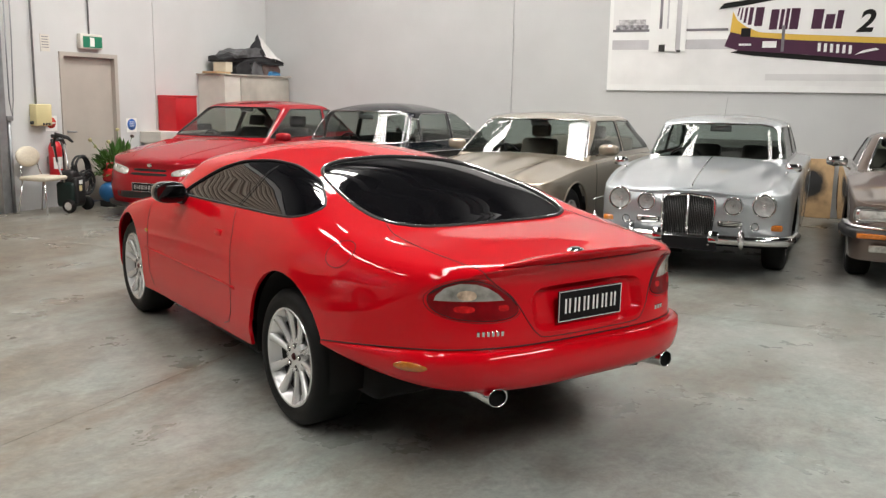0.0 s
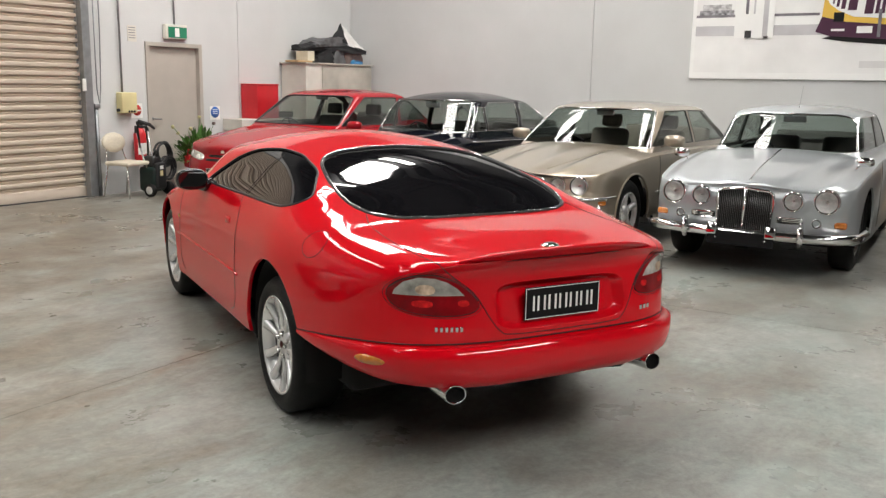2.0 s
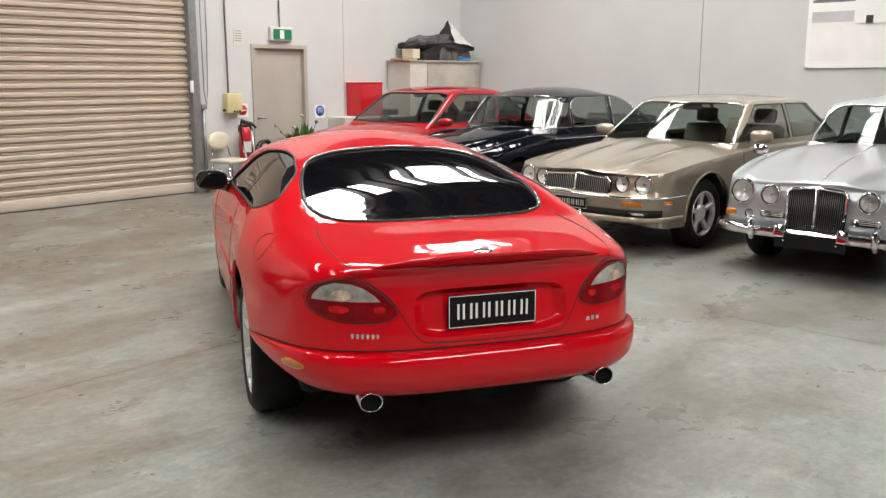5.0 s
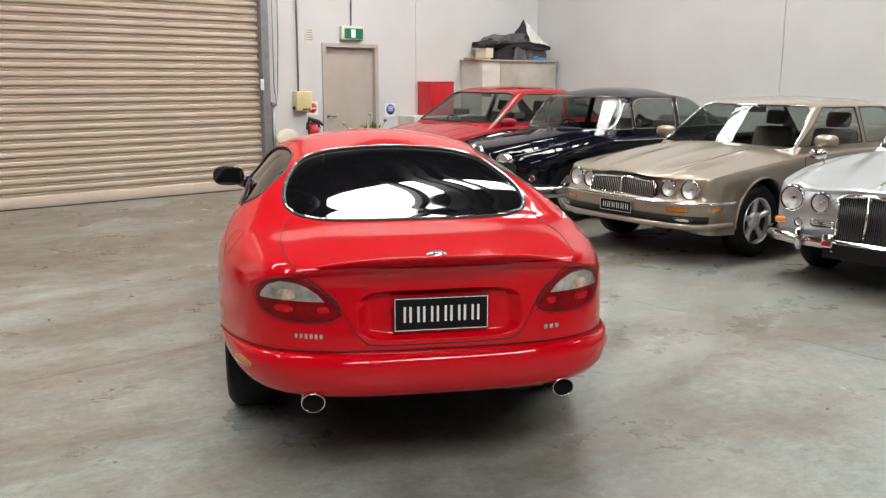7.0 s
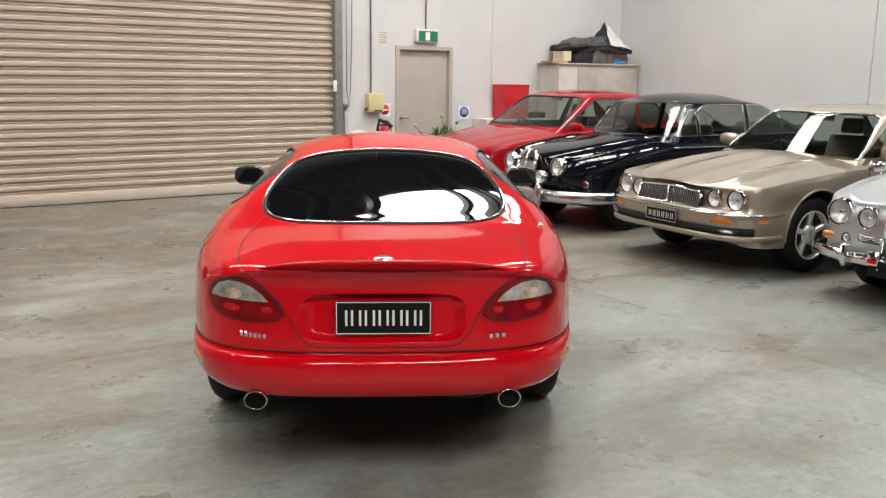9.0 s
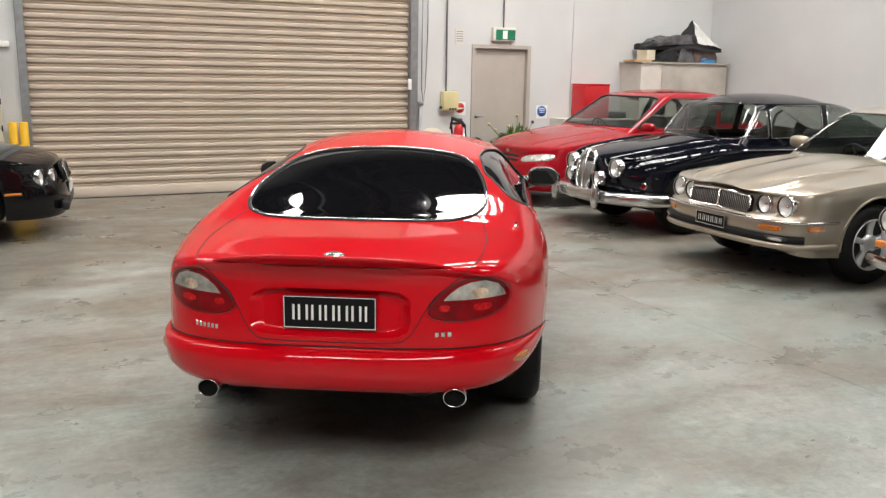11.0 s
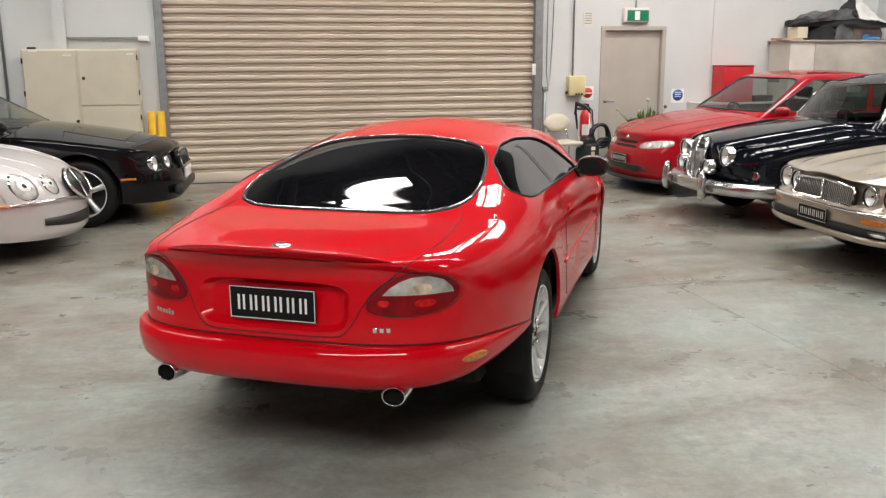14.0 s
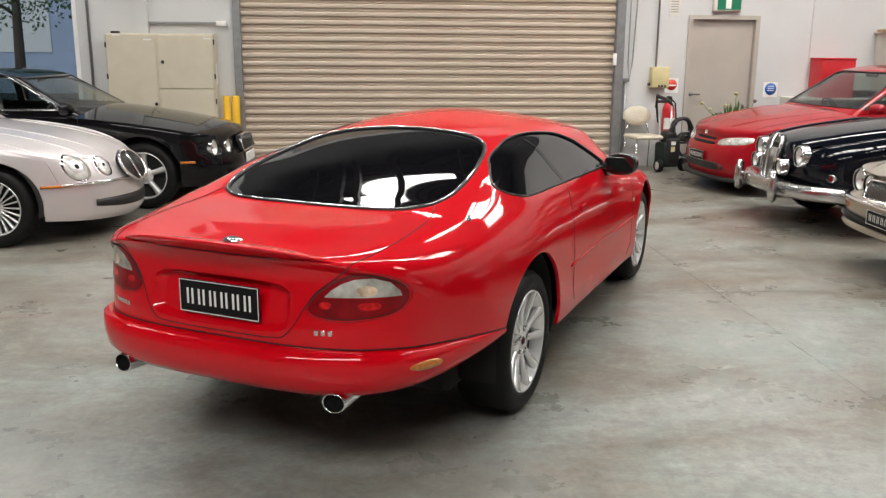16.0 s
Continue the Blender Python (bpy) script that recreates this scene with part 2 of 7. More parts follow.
M["grimy_panel"] = paint("grimy_cream_panel", (0.47, 0.45, 0.395), 0.55, vary=0.22, scale=2.6, bump=0.05)
M["cabinet"] = paint("cream_cabinet_paint", (0.62, 0.565, 0.445), 0.45, vary=0.05, scale=4, bump=0.03)
M["cream"] = paint("cream_vinyl", (0.62, 0.56, 0.45), 0.55, vary=0.1, scale=8, bump=0.1)
M["yellow"] = paint("yellow_paint", (0.85, 0.50, 0.02), 0.5, vary=0.08, scale=10)
M["box_yellow"] = paint("pale_yellow_plastic", (0.64, 0.56, 0.30), 0.5, vary=0.08)
M["sign_green"] = paint("sign_green", (0.01, 0.19, 0.10), 0.4, vary=0.05)
M["sign_blue"] = paint("sign_blue", (0.02, 0.12, 0.45), 0.4, vary=0.05)
M["sign_red"] = paint("sign_red", (0.60, 0.03, 0.02), 0.4, vary=0.05)
M["box_red"] = paint("red_box_enamel", (0.55, 0.012, 0.02), 0.4, vary=0.08, scale=5)
M["offwhite"] = paint("off_white_board", (0.66, 0.63, 0.57), 0.6, vary=0.08, scale=4)
M["ply"] = paint("plywood", (0.50, 0.33, 0.17), 0.6, vary=0.2, scale=6)
M["leaf"] = paint("leaf_green", (0.06, 0.15, 0.025), 0.5, vary=0.4, scale=12)
M["roof"] = paint("roof_sheet", (0.045, 0.045, 0.047), 0.6, 0.2, vary=0.1)
M["skylight"] = glow("translucent_roof_sheet", (1.0, 0.98, 0.95), 3.0)
M["photo_grey"] = paint("print_grey", (0.56, 0.55, 0.57), 0.6, vary=0.18, scale=1.5)
M["photo_hedge"] = paint("print_hedge_dark", (0.30, 0.29, 0.31), 0.6, vary=0.75, scale=22)
M["photo_bush"] = paint("print_hedge_pale", (0.52, 0.51, 0.52), 0.6, vary=0.45, scale=18)
M["photo_shade"] = paint("print_soft_shade", (0.70, 0.69, 0.69), 0.6, vary=0.08, scale=1.5)
M["photo_mid"] = paint("print_dark_grey", (0.20, 0.19, 0.21), 0.6, vary=0.3, scale=6)
M["photo_light"] = paint("print_light", (0.83, 0.825, 0.82), 0.6, vary=0.08, scale=1.5)
M["photo_white"] = paint("print_white", (0.88, 0.88, 0.87), 0.6, vary=0.03)
M["photo_purple"] = paint("print_purple", (0.06, 0.012, 0.042), 0.5, vary=0.1)
M["photo_yellow"] = paint("print_yellow", (0.75, 0.48, 0.08), 0.5, vary=0.05)


# ---- mesh tools ----
def part(name, bm, material, parent=None, label="", smooth=True, m=None):
    me = bpy.data.meshes.new(name)
    bm.to_mesh(me)
    bm.free()
    if smooth:
        me.shade_smooth()
    me.materials.append(M[material] if isinstance(material, str) else material)
    ob = new(name, me)
    if parent is not None:
        ob.parent = parent
    if m is not None:
        ob.matrix_local = m
    if label:
        ob["label"] = label
    return ob


def even_normals(ob):
    """Shades a panel by its large faces, so that cuts leave no ripples."""
    mod = ob.modifiers.new("even_normals", "WEIGHTED_NORMAL")
    mod.weight, mod.keep_sharp = 80, False
    return ob


def thing(name, m, label, category, group="", kind=""):
    ob = new(name)
    ob.empty_display_size = 0.1
    ob.matrix_world = m
    return tagged(ob, label, category, group, kind)


def box(x0, y0, z0, x1, y1, z1, bevel=0.0, seg=2, bm=None):
    b = bm or bmesh.new()
    r = bmesh.ops.create_cube(b, size=1.0)
    for v in r["verts"]:
        v.co = Vector(((x0 + x1) / 2 + v.co.x * (x1 - x0), (y0 + y1) / 2 + v.co.y * (y1 - y0), (z0 + z1) / 2 + v.co.z * (z1 - z0)))
    if bevel:
        es = list({e for v in r["verts"] for e in v.link_edges})
        bmesh.ops.bevel(b, geom=es, offset=bevel, segments=seg, profile=0.5, affect="EDGES")
    return b


def tube(points, radius, n=8, closed=False, bm=None, flat=1.0):
    """A round bar along points."""
    b = bm or bmesh.new()
    P = [Vector(p) for p in points]
    rings, up = [], Vector((0.02, 0.03, 1))
    for i, p in enumerate(P):
        a = P[(i - 1) % len(P)] if closed or i else p
        c = P[(i + 1) % len(P)] if closed or i < len(P) - 1 else p
        d = (c - a).normalized()
        if abs(d.z) > 0.95:
            s = d.cross(Vector((0, 1, 0.01))).normalized()
        else:
            s = d.cross(up).normalized()
        u = s.cross(d)
        r = radius[i] if isinstance(radius, (list, tuple)) else radius
        rings.append([b.verts.new(p + (s * math.cos(k * math.tau / n) + u * math.sin(k * math.tau / n) * flat) * r) for k in range(n)])
    for i in range(len(rings) if closed else len(rings) - 1):
        r0, r1 = rings[i], rings[(i + 1) % len(rings)]
        for k in range(n):
            b.faces.new((r0[k], r0[(k + 1) % n], r1[(k + 1) % n], r1[k]))
    if not closed:
        b.faces.new(rings[0][::-1])
        b.faces.new(rings[-1])
    return b


def lathe(profile, n=32, axis="y", centre=(0, 0, 0), bm=None, arc=math.tau):
    """Turns (r, h) about an axis through centre."""
    b = bm or bmesh.new()
    rings = []
    full = abs(arc - math.tau) < 1e-6
    for k in range(n if full else n + 1):
        a = arc * k / n
        ring = []
        for r, h in profile:
            c, s = r * math.cos(a), r * math.sin(a)
            p = {"y": (c, h, s), "z": (c, s, h), "x": (h, c, s)}[axis]
            ring.append(b.verts.new((centre[0] + p[0], centre[1] + p[1], centre[2] + p[2])))
        rings.append(ring)
    for k in range(n):
        a, c = rings[k], rings[(k + 1) % len(rings)]
        for i in range(len(profile) - 1):
            b.faces.new((a[i], a[i + 1], c[i + 1], c[i]))
    bmesh.ops.remove_doubles(b, verts=b.verts, dist=1e-5)
    bmesh.ops.recalc_face_normals(b, faces=b.faces)
    return b


def curve_fn(pts, flat_end=False):
    """A smooth curve through (x, y) knots that does not overshoot."""
    xs, ys = np.array([p[0] for p in pts], float), np.array([p[1] for p in pts], float)
    h, d = np.diff(xs), np.diff(ys) / np.diff(xs)
    mm = np.zeros(len(xs))
    mm[0], mm[-1] = d[0], 0.0 if flat_end else d[-1]
    for i in range(1, len(xs) - 1):
        if d[i - 1] * d[i] > 0:
            w1, w2 = 2 * h[i] + h[i - 1], h[i] + 2 * h[i - 1]
            mm[i] = (w1 + w2) / (w1 / d[i - 1] + w2 / d[i])

    def f(x):
        x = min(max(x, xs[0]), xs[-1])
        i = min(int(np.searchsorted(xs, x, "right")) - 1, len(xs) - 2)
        t = (x - xs[i]) / h[i]
        return float((2 * t**3 - 3 * t**2 + 1) * ys[i] + (t**3 - 2 * t**2 + t) * h[i] * mm[i] + (-2 * t**3 + 3 * t**2) * ys[i + 1] + (t**3 - t**2) * h[i] * mm[i + 1])
    return f


def table(xs, ys):
    return curve_fn(list(zip(xs, ys)))


def cap(s, p):
    return (1 - (1 - min(max(s, 0), 1)) ** p) ** (1 / p)


def shell(x0, x1, width, zb, zs, top, tail, nose, rt=0.9, pt=3.2, rn=0.9, pn=2.4, side=None, n=104, nv=16, nw=18, roll=False):
    """A car's skin: a wall round the plan outline, from sill to shoulder, and a deck from the shoulder to the middle line.
    top(x, w) gives the deck's lateral share of the half width and its height; tail and nose give the wall's setback by height."""
    side = side or (lambda v, x: 0.07 * max(0, 0.35 - v) ** 1.5)

    def edge(x):
        return width(x) * cap((x - x0) / rt, pt) * cap((x1 - x) / rn, pn)
    fine = [x0 + (x1 - x0) * (0.5 - 0.5 * math.cos(math.pi * i / 1500)) for i in range(1501)]
    pts = [(x, edge(x)) for x in fine]
    acc = [0.0]
    for (xa, ya), (xb, yb) in zip(pts, pts[1:]):
        acc.append(acc[-1] + math.hypot(xb - xa, yb - ya))
    out = []
    for i in range(n + 1):
        s = acc[-1] * i / n
        k = min(max(int(np.searchsorted(acc, s)) - 1, 0), len(pts) - 2)
        f = (s - acc[k]) / max(acc[k + 1] - acc[k], 1e-9)
        out.append((pts[k][0] + f * (pts[k + 1][0] - pts[k][0]), pts[k][1] + f * (pts[k + 1][1] - pts[k][1])))
    ways = {}

    def level(x, t):
        k = round(x / 0.003)
        if k not in ways:
            p = sorted(top(k * 0.003, i / 40) for i in range(41))
            ways[k] = ([q[0] for q in p], [q[1] for q in p])
        return float(np.interp(t, *ways[k]))
    b = bmesh.new()
    for sgn in (1, -1):
        grid = []
        for i, (X, Y) in enumerate(out):
            xa, ya = out[max(i - 1, 0)]
            xb, yb = out[min(i + 1, n)]
            if i == 0:
                nx, ny = -1.0, 0.0
            elif i == n:
                nx, ny = 1.0, 0.0
            else:
                l = math.hypot(xb - xa, yb - ya)
                nx, ny = -(yb - ya) / l, (xb - xa) / l
            col = []
            lo, hi = zb(X), zs(X)
            for j in range(nv + 1):
                v = j / nv
                z = lo + (hi - lo) * v
                e = (tail(z) if nx < 0 else nose(z)) * nx * nx + side(v, X) * ny * ny
                col.append(b.verts.new((X - nx * e, sgn * max(Y - ny * e, 0.0), z)))
            a = (rt if X < (x0 + x1) / 2 else -rn) * 0.45
            Xs = X + a * (1 - min(1, Y / max(width(X), 1e-6)))
            for j in range(1, nw + 1):
                w = j / nw
                x = X + (Xs - X) * w
                if abs(Xs - X) < 0.004:
                    t, z = top(x, w)
                    y = t * edge(x)
                else:
                    y = top(X, w)[0] * Y
                    z = level(x, min(1.0, y / max(edge(x), 1e-6)))
                if roll:
                    back = e * (1 - w) ** 3
                    x, y = x - nx * back, max(y - ny * back, 0.0)
                col.append(b.verts.new((x, sgn * y, z)))
            grid.append(col)
        for g, h in zip(grid, grid[1:]):
            for j in range(len(g) - 1):
                q = (g[j], h[j], h[j + 1], g[j + 1])
                b.faces.new(q if sgn > 0 else q[::-1])
    bmesh.ops.remove_doubles(b, verts=b.verts, dist=1e-4)
    bmesh.ops.dissolve_degenerate(b, edges=b.edges, dist=1e-5)
    bmesh.ops.recalc_face_normals(b, faces=b.faces)
    return b


AX = {"y": (0, 2, 1), "x": (1, 2, 0), "z": (0, 1, 2)}


def carve(bm, poly, axis, test):
    """Cuts the outline of a convex polygon, seen along an axis, into the faces for which test(centre) holds. Returns the faces inside."""
    i, j, k = AX[axis]
    area2 = sum(p[0] * q[1] - q[0] * p[1] for p, q in zip(poly, poly[1:] + poly[:1]))
    if area2 < 0:
        poly = poly[::-1]
    lo = [min(p[c] for p in poly) for c in (0, 1)]
    hi = [max(p[c] for p in poly) for c in (0, 1)]
    faces = []
    for f in bm.faces:
        if not test(f.calc_center_median()):
            continue
        us, vs = [v.co[i] for v in f.verts], [v.co[j] for v in f.verts]
        if max(us) >= lo[0] and min(us) <= hi[0] and max(vs) >= lo[1] and min(vs) <= hi[1]:
            faces.append(f)
    for p, q in zip(poly, poly[1:] + poly[:1]):
        co, no = Vector((0, 0, 0)), Vector((0, 0, 0))
        co[i], co[j] = p
        no[i], no[j] = q[1] - p[1], -(q[0] - p[0])
        if no.length < 1e-9:
            continue
        no.normalize()
        geom = list({*faces, *(e for f in faces for e in f.edges), *(v for f in faces for v in f.verts)})
        r = bmesh.ops.bisect_plane(bm, geom=geom, dist=1e-6, plane_co=co, plane_no=no)
        faces = [f for f in r["geom"] if isinstance(f, bmesh.types.BMFace) and (f.calc_center_median() - co).dot(no) < 0]
    return faces


def rim_loop(faces):
    """The outer edge of a patch of faces, as a list of points in order."""
    fs = set(faces)
    nxt = {}
    for f in faces:
        for l in f.loops:
            if not any(g in fs for g in l.edge.link_faces if g is not f):
                nxt.setdefault(l.vert, []).append(l.link_loop_next.vert)
    if not nxt:
        return []
    start = next(iter(nxt))
    path, v = [start], nxt[start][0]
    while v is not start and len(path) < 3000 and v in nxt:
        path.append(v)
        v = nxt[v][0]
    return [p.co.copy() for p in path]


def lift(bm, faces, push=0.0, cut=True):
    """Takes a patch of faces out into a mesh of its own, moved along its normals."""
    out, seen = bmesh.new(), {}
    for f in faces:
        for v in f.verts:
            if v not in seen:
                seen[v] = out.verts.new(v.co + v.normal * push)
        out.faces.new([seen[v] for v in f.verts])
    if cut:
        bmesh.ops.delete(bm, geom=list(faces), context="FACES")
    return out


def thin(points, step):
    out = [points[0]]
    for p in points[1:]:
        if (p - out[-1]).length >= step:
            out.append(p)
    return out


def oval(cu, cv, ru, rv, n=24, p=2.0):
    return [(cu + ru * math.copysign(abs(math.cos(a)) ** (2 / p), math.cos(a)), cv + rv * math.copysign(abs(math.sin(a)) ** (2 / p), math.sin(a)))
            for a in (math.tau * (k + 0.5) / n for k in range(n))]


def spline(pts, k=6):
    """A smooth curve through the points of a plane."""
    P = [np.array(p, float) for p in [pts[0], *pts, pts[-1]]]
    out = []
    for a, b, c, d in zip(P, P[1:], P[2:], P[3:]):
        for t in np.linspace(0, 1, k, endpoint=False):
            out.append(tuple(0.5 * (2 * b + (c - a) * t + (2 * a - 5 * b + 4 * c - d) * t * t + (3 * b - a - 3 * c + d) * t ** 3)))
    return out + [tuple(pts[-1])]


def round_poly(poly, k=1):
    """Cuts the corners of an outline, k times over."""
    for _ in range(k):
        poly = [q for (a, b), (c, d) in zip(poly, poly[1:] + poly[:1]) for q in ((0.8 * a + 0.2 * c, 0.8 * b + 0.2 * d), (0.2 * a + 0.8 * c, 0.2 * b + 0.8 * d))]
    return poly


# ---- the room ----
from mathutils.bvhtree import BVHTree


def structure(name, bm, material, label, smooth=False, category=""):
    return tagged(part(name, bm, material, None, "", smooth), label, category, kind="structure")


structure("floor", box(ROOM_X0, ROOM_Y0, -0.30, ROOM_X1, ROOM_Y1, -0.012), "dark", "dark sub-base under the worn grey concrete slabs", category="floor")
JX, JY = [ROOM_X0, 0.6, 6.64, ROOM_X1], [ROOM_Y0, -2.9, 3.42, ROOM_Y1]
for xa, xb in zip(JX, JX[1:]):
    for ya, yb in zip(JY, JY[1:]):
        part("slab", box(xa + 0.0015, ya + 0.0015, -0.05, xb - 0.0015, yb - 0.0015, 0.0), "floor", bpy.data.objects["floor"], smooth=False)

# walls: the roller door's opening, the exit door's opening and the window go through the end wall
RX0, RX1, RZ = 2.62, 7.80, 4.3
DX0, DX1, DZ = 8.87, 9.80, 2.06
WX0, WX1, WZ0, WZ1 = -2.6, 0.55, 0.25, 3.4
T = 0.18


def wall_pieces(bm, pieces):
    for a in pieces:
        box(*a, bm=bm)
    return bm


y0, y1 = ROOM_Y1, ROOM_Y1 + T
structure("wall_north", wall_pieces(bmesh.new(), [
    (ROOM_X0, y0, 0, WX0, y1, ROOF), (WX0, y0, 0, WX1, y1, WZ0), (WX0, y0, WZ1, WX1, y1, ROOF),
    (WX1, y0, 0, RX0, y1, ROOF), (RX0, y0, RZ, RX1, y1, ROOF), (RX1, y0, 0, DX0, y1, ROOF),
    (DX0, y0, DZ, DX1, y1, ROOF), (DX1, y0, 0, 10.628, y1, ROOF), (10.640, y0, 0, ROOM_X1 + T, y1, ROOF), (10.628, y0 + 0.012, 0, 10.640, y1, ROOF)]),
    "wall", "pale grey painted concrete panel wall with joints", category="wall")
structure("wall_east", wall_pieces(bmesh.new(), [(ROOM_X1, a + 0.006, 0, ROOM_X1 + T, c - 0.006, ROOF) for a, c in zip([ROOM_Y0, -4.88, 0.10, 5.11], [-4.88, 0.10, 5.11, ROOM_Y1])]
    + [(ROOM_X1 + 0.02, ROOM_Y0, 0, ROOM_X1 + T, ROOM_Y1 - 0.01, ROOF - 0.01)]),
    "wall", "pale grey painted concrete panel wall with vertical joints", category="wall")
# both walls are out of view; their dark grey dims the coupe's sides
structure("wall_west", box(ROOM_X0 - T, ROOM_Y0, 0, ROOM_X0, ROOM_Y1 + T, ROOF), "wall_back", "plain unseen wall, kept dark to bounce less light", category="wall")
structure("wall_south", box(ROOM_X0, ROOM_Y0 - T, 0, ROOM_X1, ROOM_Y0, ROOF), "wall_back", "plain unseen wall, kept dark to bounce less light", category="wall")
roof_bm = bmesh.new()
# sheets between the rooflights, laid strip by strip
cuts_y = sorted({ROOM_Y0 - T, ROOM_Y1 + T, *(c + s * w / 2 for c, w, _, _, _ in SKY_AND_FILL_STRIPS for s in (-1, 1))})
for ya, yb in zip(cuts_y, cuts_y[1:]):
    xs_open = sorted((x0_, x1_) for c, w, _, x0_, x1_ in SKY_AND_FILL_STRIPS if c - w / 2 < (ya + yb) / 2 < c + w / 2)
    at_x = ROOM_X0 - T
    for x0_, x1_ in xs_open + [(ROOM_X1 + T, None)]:
        box(at_x, ya, ROOF, x0_, yb, ROOF + 0.1, bm=roof_bm)
        at_x = x1_
for xx in np.arange(0.2, ROOM_X1, 2.9):
    for dx in (0.0, 0.28):
        box(xx + dx - 0.045, ROOM_Y0, ROOF - 0.42, xx + dx + 0.045, ROOM_Y1, ROOF - 0.12, bm=roof_bm)
for xx in np.arange(-3.2, ROOM_X1, 1.45):
    box(xx - 0.06, ROOM_Y0, ROOF - 0.20, xx + 0.06, ROOM_Y1, ROOF - 0.05, bm=roof_bm)
for yy in np.arange(ROOM_Y0 + 0.5, ROOM_Y1, 0.21):
    if not any(abs(yy - c) < w / 2 + 0.1 for c, w, _, _, _ in SKY_AND_FILL_STRIPS):
        box(ROOM_X0, yy - 0.03, ROOF - 0.03, ROOM_X1, yy + 0.03, ROOF - 0.001, bm=roof_bm)
# unseen dark bands on the upper walls, added to darken the rear window's reflection
box(ROOM_X0, ROOM_Y1 - 0.05, 4.55, ROOM_X1 - 0.05, ROOM_Y1 - 0.004, ROOF - 0.001, bm=roof_bm)
box(ROOM_X1 - 0.05, ROOM_Y0, 4.75, ROOM_X1 - 0.004, ROOM_Y1 - 0.05, ROOF - 0.001, bm=roof_bm)
structure("ceiling", roof_bm, "roof", "dark ribbed sheet roof with steel trusses", category="ceiling")
# glowing sheets, for the added fill strips as well
for k, (c, w, _, x0_, x1_) in enumerate(SKY_AND_FILL_STRIPS):
    structure("skylight_%d" % (k + 1), box(x0_, c - w / 2 + 0.004, ROOF + 0.02, x1_, c + w / 2 - 0.004, ROOF + 0.04), "skylight", "bright roof sheet out of view, some only added for fill light", category="skylight")

# roller door: one slat after another
roller = tagged(part("roller_door", box(RX0, ROOM_Y1 + 0.06, 0.0, RX1, ROOM_Y1 + 0.10, 0.135, 0.008), "roller"), "closed beige corrugated steel roller door with a bottom rail", "roller door", kind="structure")
PITCH = 0.1087
slat_bm = bmesh.new()
prof = [(z * PITCH / 0.1163, y) for z, y in [(0.0, -0.016), (0.007, -0.015), (0.010, -0.004), (0.012, 0.036), (0.025, 0.040), (0.031, 0.022), (0.036, 0.014), (0.046, 0.014), (0.051, 0.022), (0.056, 0.040), (0.068, 0.036), (0.070, -0.004), (0.072, -0.012), (0.080, -0.016), (0.1161, -0.0162)]]
rows_ = [[slat_bm.verts.new((x, dy, dz)) for dz, dy in prof] for x in (RX0 + 0.012, RX1 - 0.012)]
back_ = [[slat_bm.verts.new((x, 0.042, dz)) for dz in (0.0, PITCH - 0.0002)] for x in (RX0 + 0.012, RX1 - 0.012)]
for k in range(len(prof) - 1):
    slat_bm.faces.new((rows_[0][k], rows_[1][k], rows_[1][k + 1], rows_[0][k + 1]))
slat_bm.faces.new((back_[0][0], back_[0][1], back_[1][1], back_[1][0]))
slat_first = part("slat", slat_bm, "roller", roller)
slat_first.matrix_local = pose(0, ROOM_Y1 + 0.075, 0.135)
for k in range(1, 39):
    s = new("slat", slat_first.data)
    s.parent = roller
    s.matrix_local = pose(0, ROOM_Y1 + 0.075, 0.135 + PITCH * k)
for gx0, gx1 in ((RX0 - 0.07, RX0 + 0.03), (RX1 - 0.02, RX1 + 0.10)):
    part("guide_rail", box(gx0, ROOM_Y1 - 0.05, 0.0, gx1, ROOM_Y1 + 0.05, RZ, 0.006), "steel", roller, "grey steel guide rail", False)

# exit door
door = tagged(part("door_1", box(DX0 + 0.009, ROOM_Y1 + 0.045, 0.01, DX1 - 0.009, ROOM_Y1 + 0.085, DZ - 0.009, 0.003), "door", None, "", False), "closed plain taupe flush exit door in a matching frame", "door", kind="structure")
part("door_frame", wall_pieces(bmesh.new(), [(DX0 - 0.055, ROOM_Y1 - 0.025, 0, DX0 + 0.006, ROOM_Y1 + 0.14, DZ + 0.05), (DX1 - 0.006, ROOM_Y1 - 0.025, 0, DX1 + 0.055, ROOM_Y1 + 0.14, DZ + 0.05), (DX0 + 0.006, ROOM_Y1 - 0.025, DZ - 0.006, DX1 - 0.006, ROOM_Y1 + 0.14, DZ + 0.05)]), "door", door, smooth=False)
handle_bm = tube([(DX0 + 0.06, ROOM_Y1 + 0.05, 1.02), (DX0 + 0.06, ROOM_Y1 - 0.01, 1.02), (DX0 + 0.18, ROOM_Y1 - 0.015, 1.015)], 0.011)
lathe([(0, -0.008), (0.028, -0.008), (0.028, 0.0)], 20, "y", (DX0 + 0.06, ROOM_Y1 + 0.045, 1.02), handle_bm)
part("door_handle", handle_bm, "steel", door, "dull steel lever handle")

